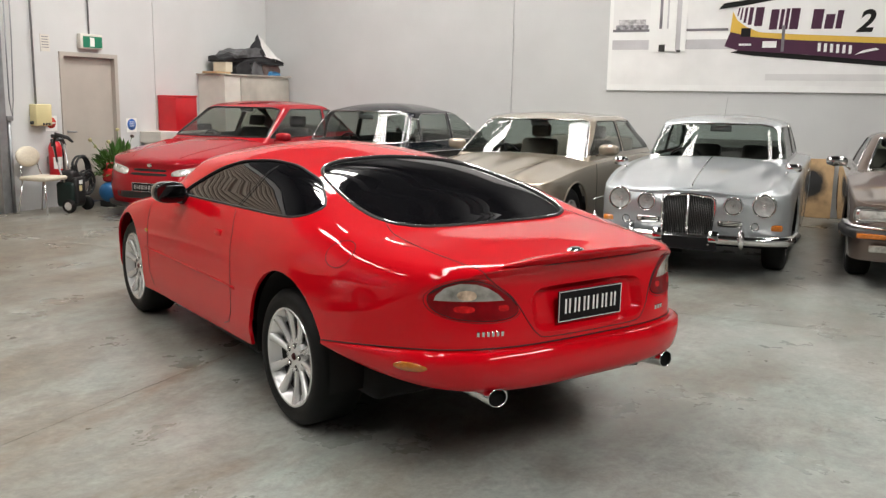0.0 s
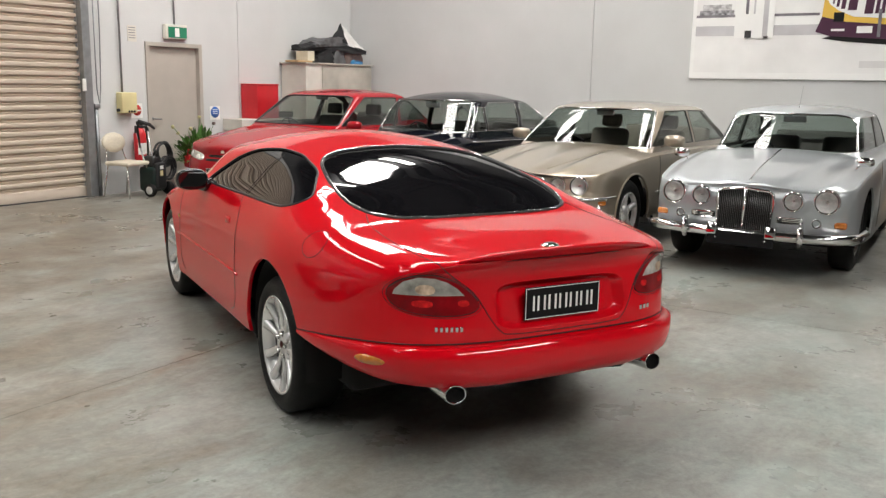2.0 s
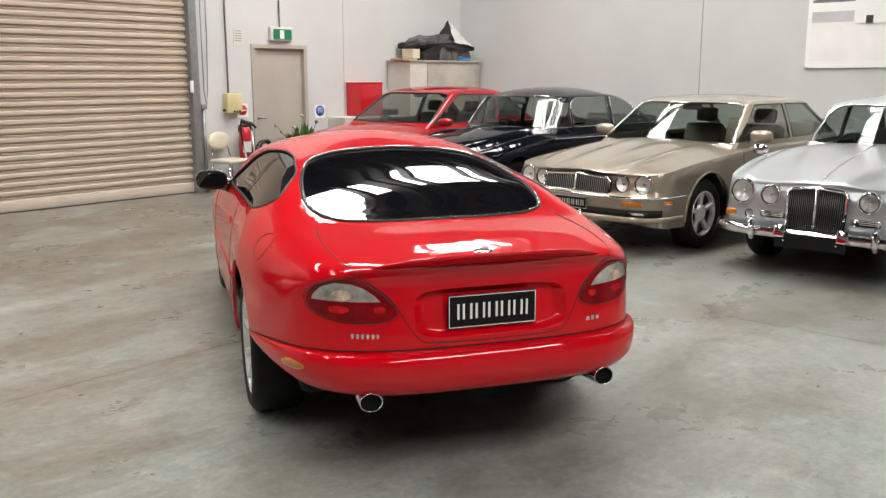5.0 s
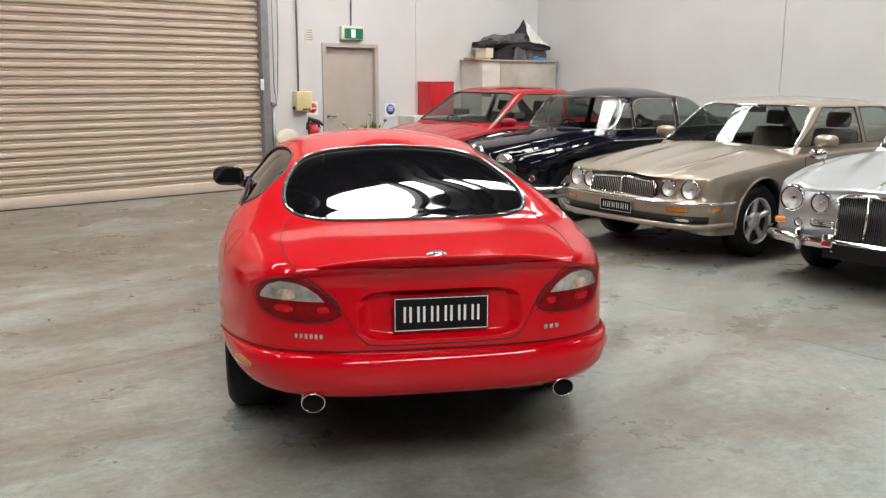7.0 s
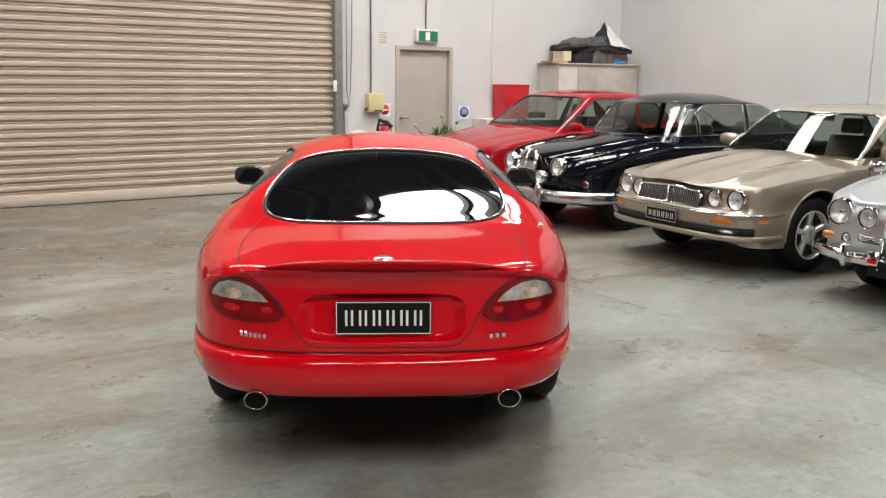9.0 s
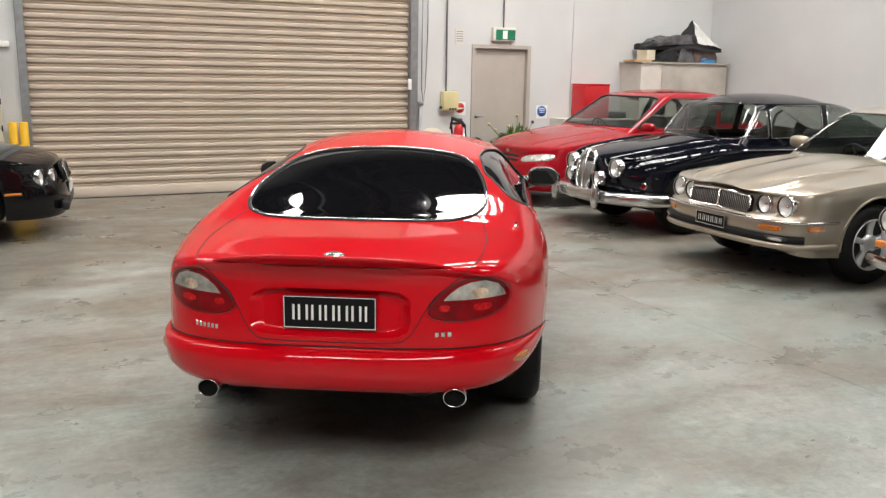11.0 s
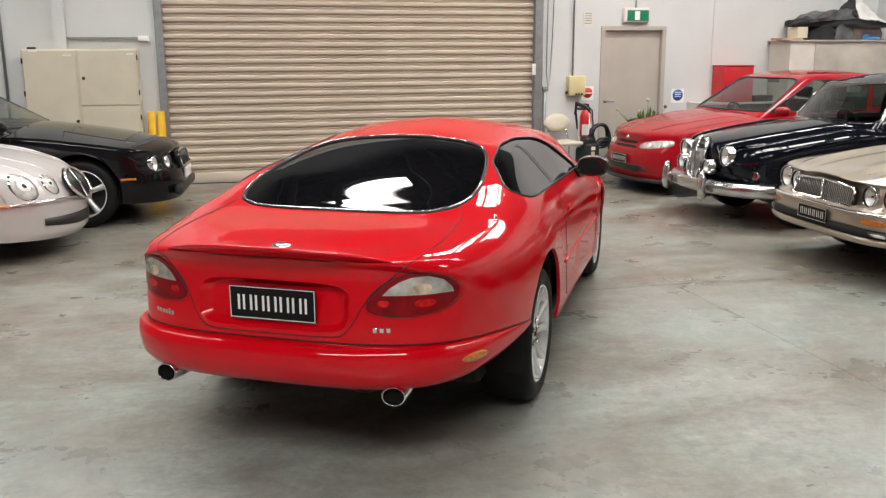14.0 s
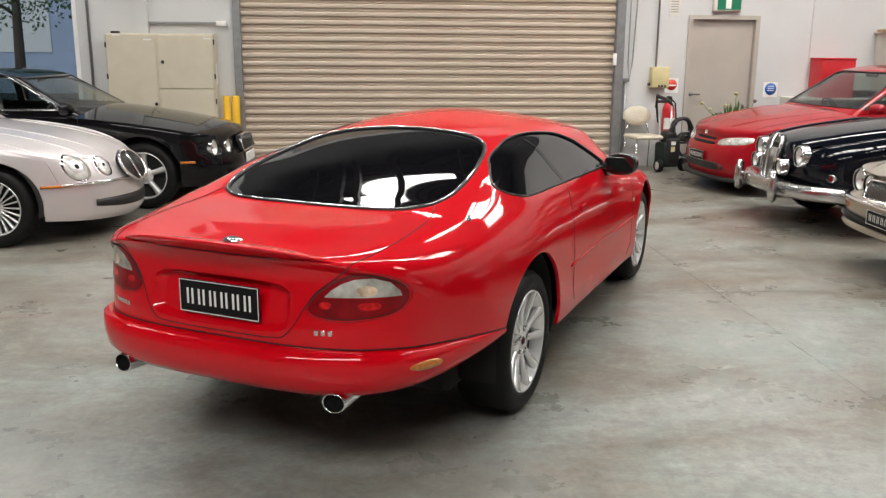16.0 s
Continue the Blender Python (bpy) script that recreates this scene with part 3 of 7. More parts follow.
# window at the far end of the wall, with a shaded yard behind it
win = tagged(part("window_1", wall_pieces(bmesh.new(), [(WX0, ROOM_Y1 + 0.02, WZ0, WX0 + 0.06, ROOM_Y1 + 0.12, WZ1), (WX1 - 0.06, ROOM_Y1 + 0.02, WZ0, WX1, ROOM_Y1 + 0.12, WZ1), (WX0, ROOM_Y1 + 0.02, WZ0, WX1, ROOM_Y1 + 0.12, WZ0 + 0.06), (WX0, ROOM_Y1 + 0.02, WZ1 - 0.06, WX1, ROOM_Y1 + 0.12, WZ1), (-0.62, ROOM_Y1 + 0.02, WZ0, -0.56, ROOM_Y1 + 0.12, WZ1)]), "photo_white", None, "", False), "fixed window in a white aluminium frame looking onto trees", "window", kind="structure")
pane = part("pane", box(WX0 + 0.05, ROOM_Y1 + 0.065, WZ0 + 0.05, WX1 - 0.05, ROOM_Y1 + 0.071, WZ1 - 0.05), "glass", win, "clear window glass", False)
pane.visible_shadow = False


# ---- cars: shared pieces ----
def spoke_bar(bm, a, r0, r1, w0, w1, y0, y1, d):
    """One spoke, from the hub out to the rim, at angle a."""
    c, s = math.cos(a), math.sin(a)
    vs = []
    for r, w, y in ((r0, w0, y0), ((r0 + r1) / 2, (w0 + w1) / 2 * 0.85, (y0 + y1) / 2 - 0.006), (r1, w1, y1)):
        for dy in (0, -d):
            for k in (-1, 1):
                ww = w * (0.62 if dy == 0 else 1.0)
                vs.append(bm.verts.new((r * c - k * ww * s, y + dy, r * s + k * ww * c)))
    for o in (0, 4):
        for q in ((0, 1, 5, 4), (2, 6, 7, 3), (0, 4, 6, 2), (1, 3, 7, 5)):
            bm.faces.new([vs[o + i] for i in q])


def wheel(car, x, y, R, rim, style, width=0.23, metal="alloy"):
    """A wheel whose outer face lies at y, on the car's left for y > 0."""
    turn = pose(x, y, R, 0, 0, 0 if y > 0 else 180)
    w = part("wheel", lathe([(0, -width), (rim * 0.97, -width), (rim * 0.97, -0.045), (rim * 0.9, -0.055), (0, -0.075)], 40), "dark", car, m=turn)
    sh = R - rim
    part("tyre", lathe([(rim * 0.99, -width), (rim + sh * 0.5, -width - 0.008), (R - 0.02, -width + 0.005), (R, -width + 0.03), (R, -width * 0.5), (R, -0.035), (R - 0.018, -0.008),
                        (rim + sh * 0.55, 0.006), (rim + 0.02, 0.002), (rim * 0.985, -0.008), (rim * 0.985, -0.02)], 56), "rubber", w, "black rubber tyre")
    b = lathe([(rim * 1.0, -0.012), (rim * 1.0, -0.002), (rim * 0.955, -0.004), (rim * 0.93, -0.03), (rim * 0.9, -0.07)], 56)
    label = ""
    if style == "ten":
        # ten spokes in five pairs, and bright scoops between them that run back to the dark wells by the hub
        for k in range(5):
            for o in (-0.29, 0.29):
                spoke_bar(b, math.tau * k / 5 + 0.5 + o, rim * 0.20, rim * 0.96, 0.018, 0.031, -0.034, -0.006, 0.022)
        lathe([(rim * 0.76, -0.078), (rim * 0.81, -0.052), (rim * 0.88, -0.030), (rim * 0.95, -0.014)], 60, bm=b)
        lathe([(0.0, -0.034), (0.052, -0.030), (rim * 0.36, -0.034), (rim * 0.40, -0.052), (rim * 0.41, -0.075)], 40, bm=b)
        label = "silver ten-spoke alloy rim"
    elif style in ("five", "six"):
        k5 = 5 if style == "five" else 6
        for k in range(k5):
            spoke_bar(b, math.tau * k / k5 + 0.3, rim * 0.2, rim * 0.96, 0.033, 0.036, -0.03, -0.012, 0.03)
        lathe([(0, -0.018), (0.03, -0.02), (0.08, -0.03), (0.085, -0.05)], 28, bm=b)
        label = "silver alloy rim with broad spokes"
    elif style == "multi":
        for k in range(22):
            spoke_bar(b, math.tau * k / 22, rim * 0.2, rim * 0.96, 0.008, 0.010, -0.03, -0.012, 0.03)
        lathe([(0, -0.018), (0.03, -0.02), (0.06, -0.03), (0.065, -0.05)], 28, bm=b)
        label = "silver alloy rim with many thin spokes"
    else:
        lathe([(0, 0.016), (0.05, 0.014), (0.095, 0.0), (0.115, -0.018), (0.12, -0.03), (rim * 0.80, -0.026), (rim * 0.84, -0.006), (rim * 0.95, -0.006)], 44, bm=b)
        label = "chromed steel rim and hub cap"
    bmesh.ops.recalc_face_normals(b, faces=b.faces)
    part("rim", b, metal, w, label)
    if style == "ten":
        for k in range(5):
            a = math.tau * k / 5 + 0.5
            part("nut_well", lathe([(0, -0.0285), (0.0135, -0.0285), (0.0150, -0.034)], 12, "y", (0.057 * math.cos(a), 0, 0.057 * math.sin(a))), "dark", w, "dark wheel nut well")
            part("wheel_nut", lathe([(0, -0.020), (0.008, -0.022), (0.009, -0.034)], 6, "y", (0.057 * math.cos(a), 0, 0.057 * math.sin(a))), "chrome", w)
        part("hub_badge", lathe([(0, -0.022), (0.012, -0.023), (0.017, -0.028), (0.019, -0.031)], 22), "seam", w, "small red hub badge")
    return w


def arch(bm, car, x, R, zc, half, depth=0.22, liner=True):
    """Cuts both wheel arches of an axle and lines them."""
    for sgn in (1, -1):
        poly = [(x + R * math.cos(a), zc + R * math.sin(a)) for a in np.linspace(0, math.pi, 30)] + [(x - R, -0.2), (x + R, -0.2)]
        fs = carve(bm, poly, "y", lambda c: c.y * sgn > half * 0.55)
        bmesh.ops.delete(bm, geom=fs, context="FACES")
        # turned-in lip
        es = [e for e in bm.edges if e.is_boundary and all(abs(math.hypot(v.co.x - x, v.co.z - zc) - R) < 0.012 and v.co.y * sgn > half * 0.5 and v.co.z > 0.1 for v in e.verts)]
        r = bmesh.ops.extrude_edge_only(bm, edges=es)
        for v in r["geom"]:
            if isinstance(v, bmesh.types.BMVert):
                v.co.y -= sgn * 0.018
        if liner:
            b = bmesh.new()
            prof = [(half - 0.045, R + 0.004), (half - depth - 0.1, R + 0.004)]
            cols = []
            for a in np.linspace(-0.25, math.pi + 0.25, 26):
                cols.append([b.verts.new((x + rr * math.cos(a), sgn * yy, zc + rr * math.sin(a))) for yy, rr in prof + [(half - depth - 0.1, 0.02)]])
            for p, q in zip(cols, cols[1:]):
                for i in range(2):
                    b.faces.new((p[i], q[i], q[i + 1], p[i + 1]))
            part("wheel_arch_liner", b, "dark", car, "black wheel arch liner")


class Skin:
    """A finished skin, to lay seams and fittings on."""

    def __init__(self, bm):
        self.tree = BVHTree.FromBMesh(bm)

    def at(self, p, way):
        hit = self.tree.ray_cast(Vector(p) + Vector((0.0007, 0.0011, 0.0009)), Vector(way).normalized())
        if hit[0] is None:
            hit = self.tree.find_nearest(Vector(p))
        return hit[0], hit[1]

    def line(self, pts, way, back=3.0, step=0.03):
        """Points of a polyline thrown onto the skin along way."""
        out, d = [], Vector(way).normalized()
        dense = []
        for a, c in zip(pts, pts[1:]):
            a, c = Vector(a), Vector(c)
            k = max(1, int((c - a).length / step))
            dense += [a + (c - a) * i / k for i in range(k)]
        dense.append(Vector(pts[-1]))
        for p in dense:
            h = self.tree.ray_cast(p - d * back, d)
            if h[0] is not None:
                out.append(h[0])
        return out


def pad(skin, u, v, ru, rv, way, out=0.006, p=5.0, shear=0.0, n=36, rings=4):
    """A rounded pad that follows the skin: centre and half sizes across and up, thrown along way."""
    b = bmesh.new()
    d = Vector(way).normalized()
    lens = []
    last = None
    for k in range(rings + 2):
        s = min(k / rings, 1.0)
        ring = []
        for i in range(n):
            a = math.tau * i / n
            c, w = math.cos(a), math.sin(a)
            uu = ru * s * math.copysign(abs(c) ** (2 / p), c)
            vv = rv * s * math.copysign(abs(w) ** (2 / p), w)
            uu, vv = u + uu, v + vv + shear * uu
            q = Vector((-2 * math.copysign(1, d.x), uu, vv)) if abs(d.x) > 0.5 else Vector((uu, -d.y * 3, vv))
            h = skin.tree.ray_cast(q, d)
            co = h[0] if h[0] is not None else skin.tree.find_nearest(q)[0]
            lift_ = out * (1 - 0.45 * s ** 6) if k <= rings else -0.02
            ring.append(b.verts.new(co - d * lift_))
        lens.append(ring)
    for g, h in zip(lens, lens[1:]):
        for i in range(n):
            b.faces.new((g[i], g[(i + 1) % n], h[(i + 1) % n], h[i]))
    bmesh.ops.remove_doubles(b, verts=b.verts, dist=1e-5)
    bmesh.ops.recalc_face_normals(b, faces=b.faces)
    return b


def seam(car, name, pts, radius=0.0024, material="seam", label="", closed=False):
    pts = thin(pts, 0.004)
    if len(pts) > 2:
        return part(name, tube(pts, radius, 6, closed), material, car, label)


def band(edge, x0, x_end, prof, n=60, extra=0.0):
    """A bumper skin round the tail or nose of an outline; prof(k) gives height and outward offset, edge(x) the half width, both ends meeting the arches."""
    b = bmesh.new()
    xs = [x0 + (x_end - x0) * (1 - math.cos(0.5 * math.pi * i / n)) for i in range(n + 1)]
    half = [(x, edge(x)) for x in xs]
    pts = [(x, y) for x, y in half[::-1]] + [(x, -y) for x, y in half[1:]]
    cols = []
    for i, (x, y) in enumerate(pts):
        xa, ya = pts[max(i - 1, 0)]
        xb, yb = pts[min(i + 1, len(pts) - 1)]
        l = math.hypot(xb - xa, yb - ya) or 1
        nx, ny = (yb - ya) / l, -(xb - xa) / l
        if nx * (x - (x_end * 1.2 - 0.2 * x0)) + ny * y < 0:
            nx, ny = -nx, -ny
        f = abs(x - x0) / abs(x_end - x0)
        cols.append([b.verts.new((x + nx * o, y + ny * o, z)) for z, o in prof(f)])
    for p, q in zip(cols, cols[1:]):
        for i in range(len(p) - 1):
            b.faces.new((p[i], q[i], q[i + 1], p[i + 1]))
    bmesh.ops.remove_doubles(b, verts=b.verts, dist=1e-4)
    bmesh.ops.recalc_face_normals(b, faces=b.faces)
    return b


def seat(car, x, y, z, width, material, headrest=True):
    """A car seat that faces the nose, its cushion at x."""
    b = box(x - 0.24, y - width / 2, z - 0.12, x + 0.26, y + width / 2, z + 0.05, 0.05, 3)
    back = box(-0.07, y - width / 2 + 0.01, 0.0, 0.07, y + width / 2 - 0.01, 0.58, 0.055, 3)
    bmesh.ops.transform(back, matrix=pose(x - 0.26, 0, z - 0.02, 0, -14, 0), verts=back.verts)
    s = part("seat", b, material, car, "leather seat")
    part("seat_back", back, material, s)
    if headrest:
        hr = box(-0.04, y - 0.13, 0.60, 0.05, y + 0.13, 0.76, 0.04, 3)
        bmesh.ops.transform(hr, matrix=pose(x - 0.26, 0, z - 0.02, 0, -14, 0), verts=hr.verts)
        part("headrest", hr, material, s)


def steering_wheel(car, x, y, z, r=0.185, material="black_plastic"):
    m = pose(x, y, z, 0, -62, 0)
    b = bmesh.new()
    tube([m @ Vector((r * math.cos(a), r * math.sin(a), 0)) for a in np.linspace(0, math.tau, 29)[:-1]], 0.012, 8, True, b)
    tube([m @ Vector((-r, 0, 0)), m @ Vector((0, 0, -0.02)), m @ Vector((r, 0, 0))], 0.014, 8, False, b)
    tube([m @ Vector((0, 0, -0.02)), m @ Vector((0, 0, -0.35))], 0.03, 8, False, b)
    part("steering_wheel", b, material, car, "thin-rimmed steering wheel")


def round_lamp(car, x, y, z, r, ring=0.012, way=(1, 0, 0), depth=0.05, name="headlamp", lit="lens"):
    """A round lamp facing way: chrome ring, bowl and glass."""
    d = Vector(way).normalized()
    rot = d.to_track_quat("Y", "Z").to_matrix().to_4x4()
    m = Matrix.Translation((x, y, z)) @ rot
    lamp = part(name, lathe([(r + ring, -depth), (r + ring, -0.004), (r + ring * 0.6, 0.008), (r, 0.004), (r - 0.002, -0.006)], 32), "chrome", car, "round lamp in a chrome ring", m=m)
    part("gasket", lathe([(r + 0.001, 0.003), (r - 0.001, 0.007), (r - 0.0035, 0.003), (r - 0.0035, -0.01)], 28), "dark", lamp)
    part("reflector", lathe([(r, -0.004), (r * 0.85, -depth * 0.45), (r * 0.5, -depth * 0.8), (r * 0.2, -depth), (0.0, -depth)], 28), "reflector", lamp)
    part("bulb", lathe([(0, -0.014), (r * 0.13, -0.016), (r * 0.15, -depth)], 14), "chrome", lamp)
    part("lens", lathe([(0, 0.012), (r * 0.5, 0.009), (r * 0.85, 0.0), (r, -0.006)], 28), lit, lamp, "clear lamp glass").visible_shadow = False
    return lamp


def number_plate(car, x, y, z, w, h, yaw=0, tilt=0, bars=6, back="plate_black", stroke=0.055, border=True):
    """A plate whose face looks along +x (yaw 0); its characters are plain bars."""
    m = pose(x, y, z, 0, tilt, yaw)
    p = part("number_plate", box(-0.006, -w / 2, -h / 2, 0.0, w / 2, h / 2, 0.002, 1), back, car, "black number plate", False, m)
    if border:
        e = bmesh.new()
        t = 0.0028
        for a in ((-w / 2 + 0.003, h / 2 - 0.003 - t, w / 2 - 0.003, h / 2 - 0.003), (-w / 2 + 0.003, -h / 2 + 0.003, w / 2 - 0.003, -h / 2 + 0.003 + t), (-w / 2 + 0.003, -h / 2 + 0.003, -w / 2 + 0.003 + t, h / 2 - 0.003), (w / 2 - 0.003 - t, -h / 2 + 0.003, w / 2 - 0.003, h / 2 - 0.003)):
            box(0.0, a[0], a[1], 0.0015, a[2], a[3], bm=e)
        part("border", e, "white", p, "thin white border", False)
    n = bars
    cw = w * 0.86 / n
    for k in range(n):
        yc = -w * 0.43 + cw * (k + 0.5)
        for o in (-0.20, 0.22):
            part("bar", box(0.0, yc + cw * (o - stroke), -h * 0.23, 0.002, yc + cw * (o + stroke), h * 0.23), "white", p, smooth=False)
    return p


# ---- the red coupe ----
def red_coupe():
    car = thing("coupe_car", pose(3.532, 0.9075, 0, 0, 0, 60.2), "glossy bright red two-door coupe with dark tinted windows", "car")
    x0, x1, rt, pt, rn, pn = 0.085, 4.72, 0.90, 3.6, 0.82, 2.6
    width = table([0.0, 0.4, 0.9, 1.27, 1.8, 2.4, 3.2, 3.9, 4.3, 4.72], [0.79, 0.81, 0.885, 0.915, 0.895, 0.885, 0.885, 0.895, 0.885, 0.82])
    zb = table([0.0, 0.2, 0.4, 0.6, 0.8, 0.9, 1.0, 1.7, 3.3, 4.4, 4.72], [0.575, 0.568, 0.550, 0.527, 0.503, 0.492, 0.49, 0.30, 0.265, 0.24, 0.25])
    XS = [0.085, 0.22, 0.45, 0.75, 0.85, 1.27, 1.8, 2.4, 3.0, 3.5, 4.0, 4.72]
    zs = table(XS, [0.905, 0.86, 0.74, 0.675, 0.66, 0.63, 0.61, 0.60, 0.60, 0.60, 0.58, 0.50])
    ts = [table(XS, v) for v in (
        [0.990, 0.985, 0.985, 0.985, 0.985, 0.985, 0.985, 0.985, 0.985, 0.985, 0.98, 0.98],
        [0.93, 0.93, 0.92, 0.924, 0.925, 0.93, 0.93, 0.935, 0.935, 0.93, 0.90, 0.9],
        [0.75, 0.75, 0.76, 0.805, 0.82, 0.82, 0.81, 0.81, 0.82, 0.83, 0.7, 0.7],
        [0.5, 0.5, 0.55, 0.65, 0.68, 0.68, 0.665, 0.66, 0.665, 0.7, 0.5, 0.5],
        [0.25, 0.25, 0.3, 0.36, 0.38, 0.36, 0.35, 0.34, 0.35, 0.4, 0.25, 0.25])]
    zk = [table(XS, v) for v in (
        [0.915, 0.885, 0.835, 0.81, 0.805, 0.79, 0.765, 0.75, 0.75, 0.73, 0.68, 0.56],
        [0.922, 0.920, 0.914, 0.919, 0.922, 0.928, 0.92, 0.915, 0.90, 0.86, 0.79, 0.60],
        [0.927, 0.939, 0.956, 0.974, 0.987, 1.035, 1.068, 1.07, 1.03, 0.905, 0.83, 0.61],
        [0.930, 0.942, 0.967, 0.987, 1.006, 1.105, 1.185, 1.215, 1.17, 0.945, 0.86, 0.615],
        [0.931, 0.947, 0.979, 0.995, 1.018, 1.127, 1.235, 1.287, 1.23, 0.985, 0.885, 0.62],
        [0.931, 0.949, 0.982, 0.997, 1.021, 1.132, 1.248, 1.310, 1.245, 1.0, 0.895, 0.62])]

    def top(x, w):
        t = [1.0] + [f(x) for f in ts] + [0.0]
        z = [zs(x)] + [f(x) for f in zk]
        u = [0, 0.12, 0.28, 0.46, 0.64, 0.83, 1.0]
        return curve_fn(list(zip(u, t)))(w), curve_fn(list(zip(u, z)), True)(w)
    tail = table([0.30, 0.42, 0.58, 0.66, 0.78, 0.86, 0.91, 0.95], [0.06, 0.03, 0.0, 0.005, 0.028, 0.040, 0.028, 0.0])
    nose = table([0.2, 0.35, 0.5, 0.6], [0.10, 0.02, 0.0, 0.03])
    bm = shell(x0, x1, width, zb, zs, top, tail, nose, rt, pt, rn, pn, lambda v, x: 0.07 * max(0, 0.35 - v) ** 1.5 * min(1, max(0, (x - 1.0) / 0.5)), n=120, nv=18, nw=26)
    skin = Skin(bm)

    def edge(x):
        return width(x) * cap((x - x0) / rt, pt)
    RA, FA, R = 1.255, 3.90, 0.335
    arch(bm, car, RA, 0.400, R + 0.025, 0.90)
    arch(bm, car, FA, 0.375, R + 0.02, 0.83)
    # side windows: quarter pane and door pane in one dark oval
    dlo = [(1.19, 1.062), (1.24, 1.025), (1.38, 0.996), (2.0, 0.978), (2.5, 0.968), (2.84, 0.960), (2.96, 0.960), (2.84, 1.04), (2.62, 1.138), (2.38, 1.202), (2.1, 1.224), (1.8, 1.208), (1.50, 1.160), (1.27, 1.098)]
    dlo = round_poly(dlo, 2)
    for sgn in (1, -1):
        fs = carve(bm, dlo, "y", lambda c: c.y * sgn > 0.50)
        loop = thin(rim_loop(fs), 0.012)
        g = lift(bm, fs, -0.006)
        side = even_normals(part("side_window", g, "tint", car, "dark tinted side window"))
        part("window_seal", tube(loop, 0.0065, 6, True), "black_plastic", side, "black rubber window seal")
        pil = skin.line([(2.04, sgn * 0.5, 0.955), (1.96, sgn * 0.5, 1.20)], (0, -sgn, 0))
        part("division_bar", tube(pil, 0.0018, 6), "black_plastic", side, "black window bar")
    back = [(0.76, 0.0), (0.765, 0.25), (0.79, 0.42), (0.86, 0.525), (0.98, 0.575), (1.12, 0.585), (1.32, 0.565), (1.56, 0.515), (1.68, 0.46), (1.755, 0.36), (1.79, 0.2), (1.80, 0.0)]
    poly = round_poly(back + [(x, -y) for x, y in back[-2:0:-1]], 1)
    fs = carve(bm, poly, "z", lambda c: c.z > 0.85)
    loop = thin(rim_loop(fs), 0.012)
    g = lift(bm, fs, -0.003)
    rear = even_normals(part("rear_window", g, "tint", car, "large dark tinted rear window"))
    part("window_seal", tube(loop, 0.010, 6, True), "black_plastic", rear, "black rubber seal")
    part("window_trim", tube([q + Vector((0, 0, 0.006)) for q in loop], 0.0045, 6, True), "chrome", rear, "thin chrome window surround")
    ws = [(2.78, 0.0), (2.78, 0.3), (2.72, 0.50), (2.80, 0.56), (3.2, 0.68), (3.38, 0.68), (3.48, 0.4), (3.52, 0.0)]
    fs = carve(bm, ws + [(x, -y) for x, y in ws[-2:0:-1]], "z", lambda c: c.z > 0.8)
    part("windscreen", lift(bm, fs, -0.003), "tint", car, "dark windscreen")
    # tail lamps
    lamp = [(0.383, 0.752), (0.418, 0.800), (0.475, 0.845), (0.545, 0.872), (0.615, 0.876), (0.672, 0.852), (0.702, 0.812), (0.704, 0.776), (0.680, 0.742), (0.625, 0.722), (0.545, 0.714), (0.465, 0.716), (0.408, 0.728)]
    lamp = round_poly(round_poly(lamp, 1), 1)
    clear = [(0.447, 0.792), (0.472, 0.819), (0.510, 0.844), (0.552, 0.859), (0.610, 0.863), (0.658, 0.844), (0.684, 0.812), (0.690, 0.792)]
    for sgn in (1, -1):
        fs = carve(bm, [(sgn * u, v) for u, v in lamp], "x", lambda c: c.x < 0.7 and c.y * sgn > 0.2)
        loop = thin(rim_loop(fs), 0.010)
        lb = lift(bm, fs, 0.004)
        lb.normal_update()
        ub = lift(lb, carve(lb, [(sgn * u, v) for u, v in clear], "x", lambda c: True), 0.0)
        cells = [lift(lb, carve(lb, oval(sgn * u, v, ru, rv, 16, 2.4), "x", lambda c: True), 0.0) for u, v, ru, rv in ((0.452, 0.762, 0.022, 0.013), (0.600, 0.760, 0.036, 0.014))]
        lit = lift(ub, carve(ub, oval(sgn * 0.588, 0.815, 0.034, 0.020, 16, 2.2), "x", lambda c: True), 0.0)
        tl = part("tail_lamp", lb, "lamp_red", car, "red tail lamp with a clear upper half")
        upper = part("upper_lens", ub, "lamp_smoke", tl, "smoky clear lens")
        part("indicator_bulb", lit, "lamp_amber", upper, "dull amber bulb behind the lens")
        for cb in cells:
            part("brake_cell", cb, "lamp_red_lit", tl, "brighter red reflector cell")
        part("lamp_seal", tube(loop, 0.0045, 6, True), "seam", tl, "dark lamp gasket")
        ring = [(0.5435 + (u - 0.5435) * 1.065, 0.795 + (v - 0.795) * 1.13) for u, v in lamp + lamp[:1]]
        seam(car, "lamp_panel_gap", skin.line([(0, sgn * u, v) for u, v in ring], (1, 0, 0), 1.0, 0.015), 0.0014, label="fine panel line round the tail lamp")
    # plate recess
    rec = oval(0.0, 0.737, 0.318, 0.094, 36, 5)
    fs = carve(bm, rec, "x", lambda c: c.x < 0.4)
    r = bmesh.ops.extrude_face_region(bm, geom=fs)
    bmesh.ops.delete(bm, geom=fs, context="FACES_ONLY")
    for v in [g for g in r["geom"] if isinstance(g, bmesh.types.BMVert)]:
        v.co.x += 0.035
        v.co.y *= 0.92
        v.co.z = 0.737 + (v.co.z - 0.737) * 0.86
    bmesh.ops.recalc_face_normals(bm, faces=bm.faces)
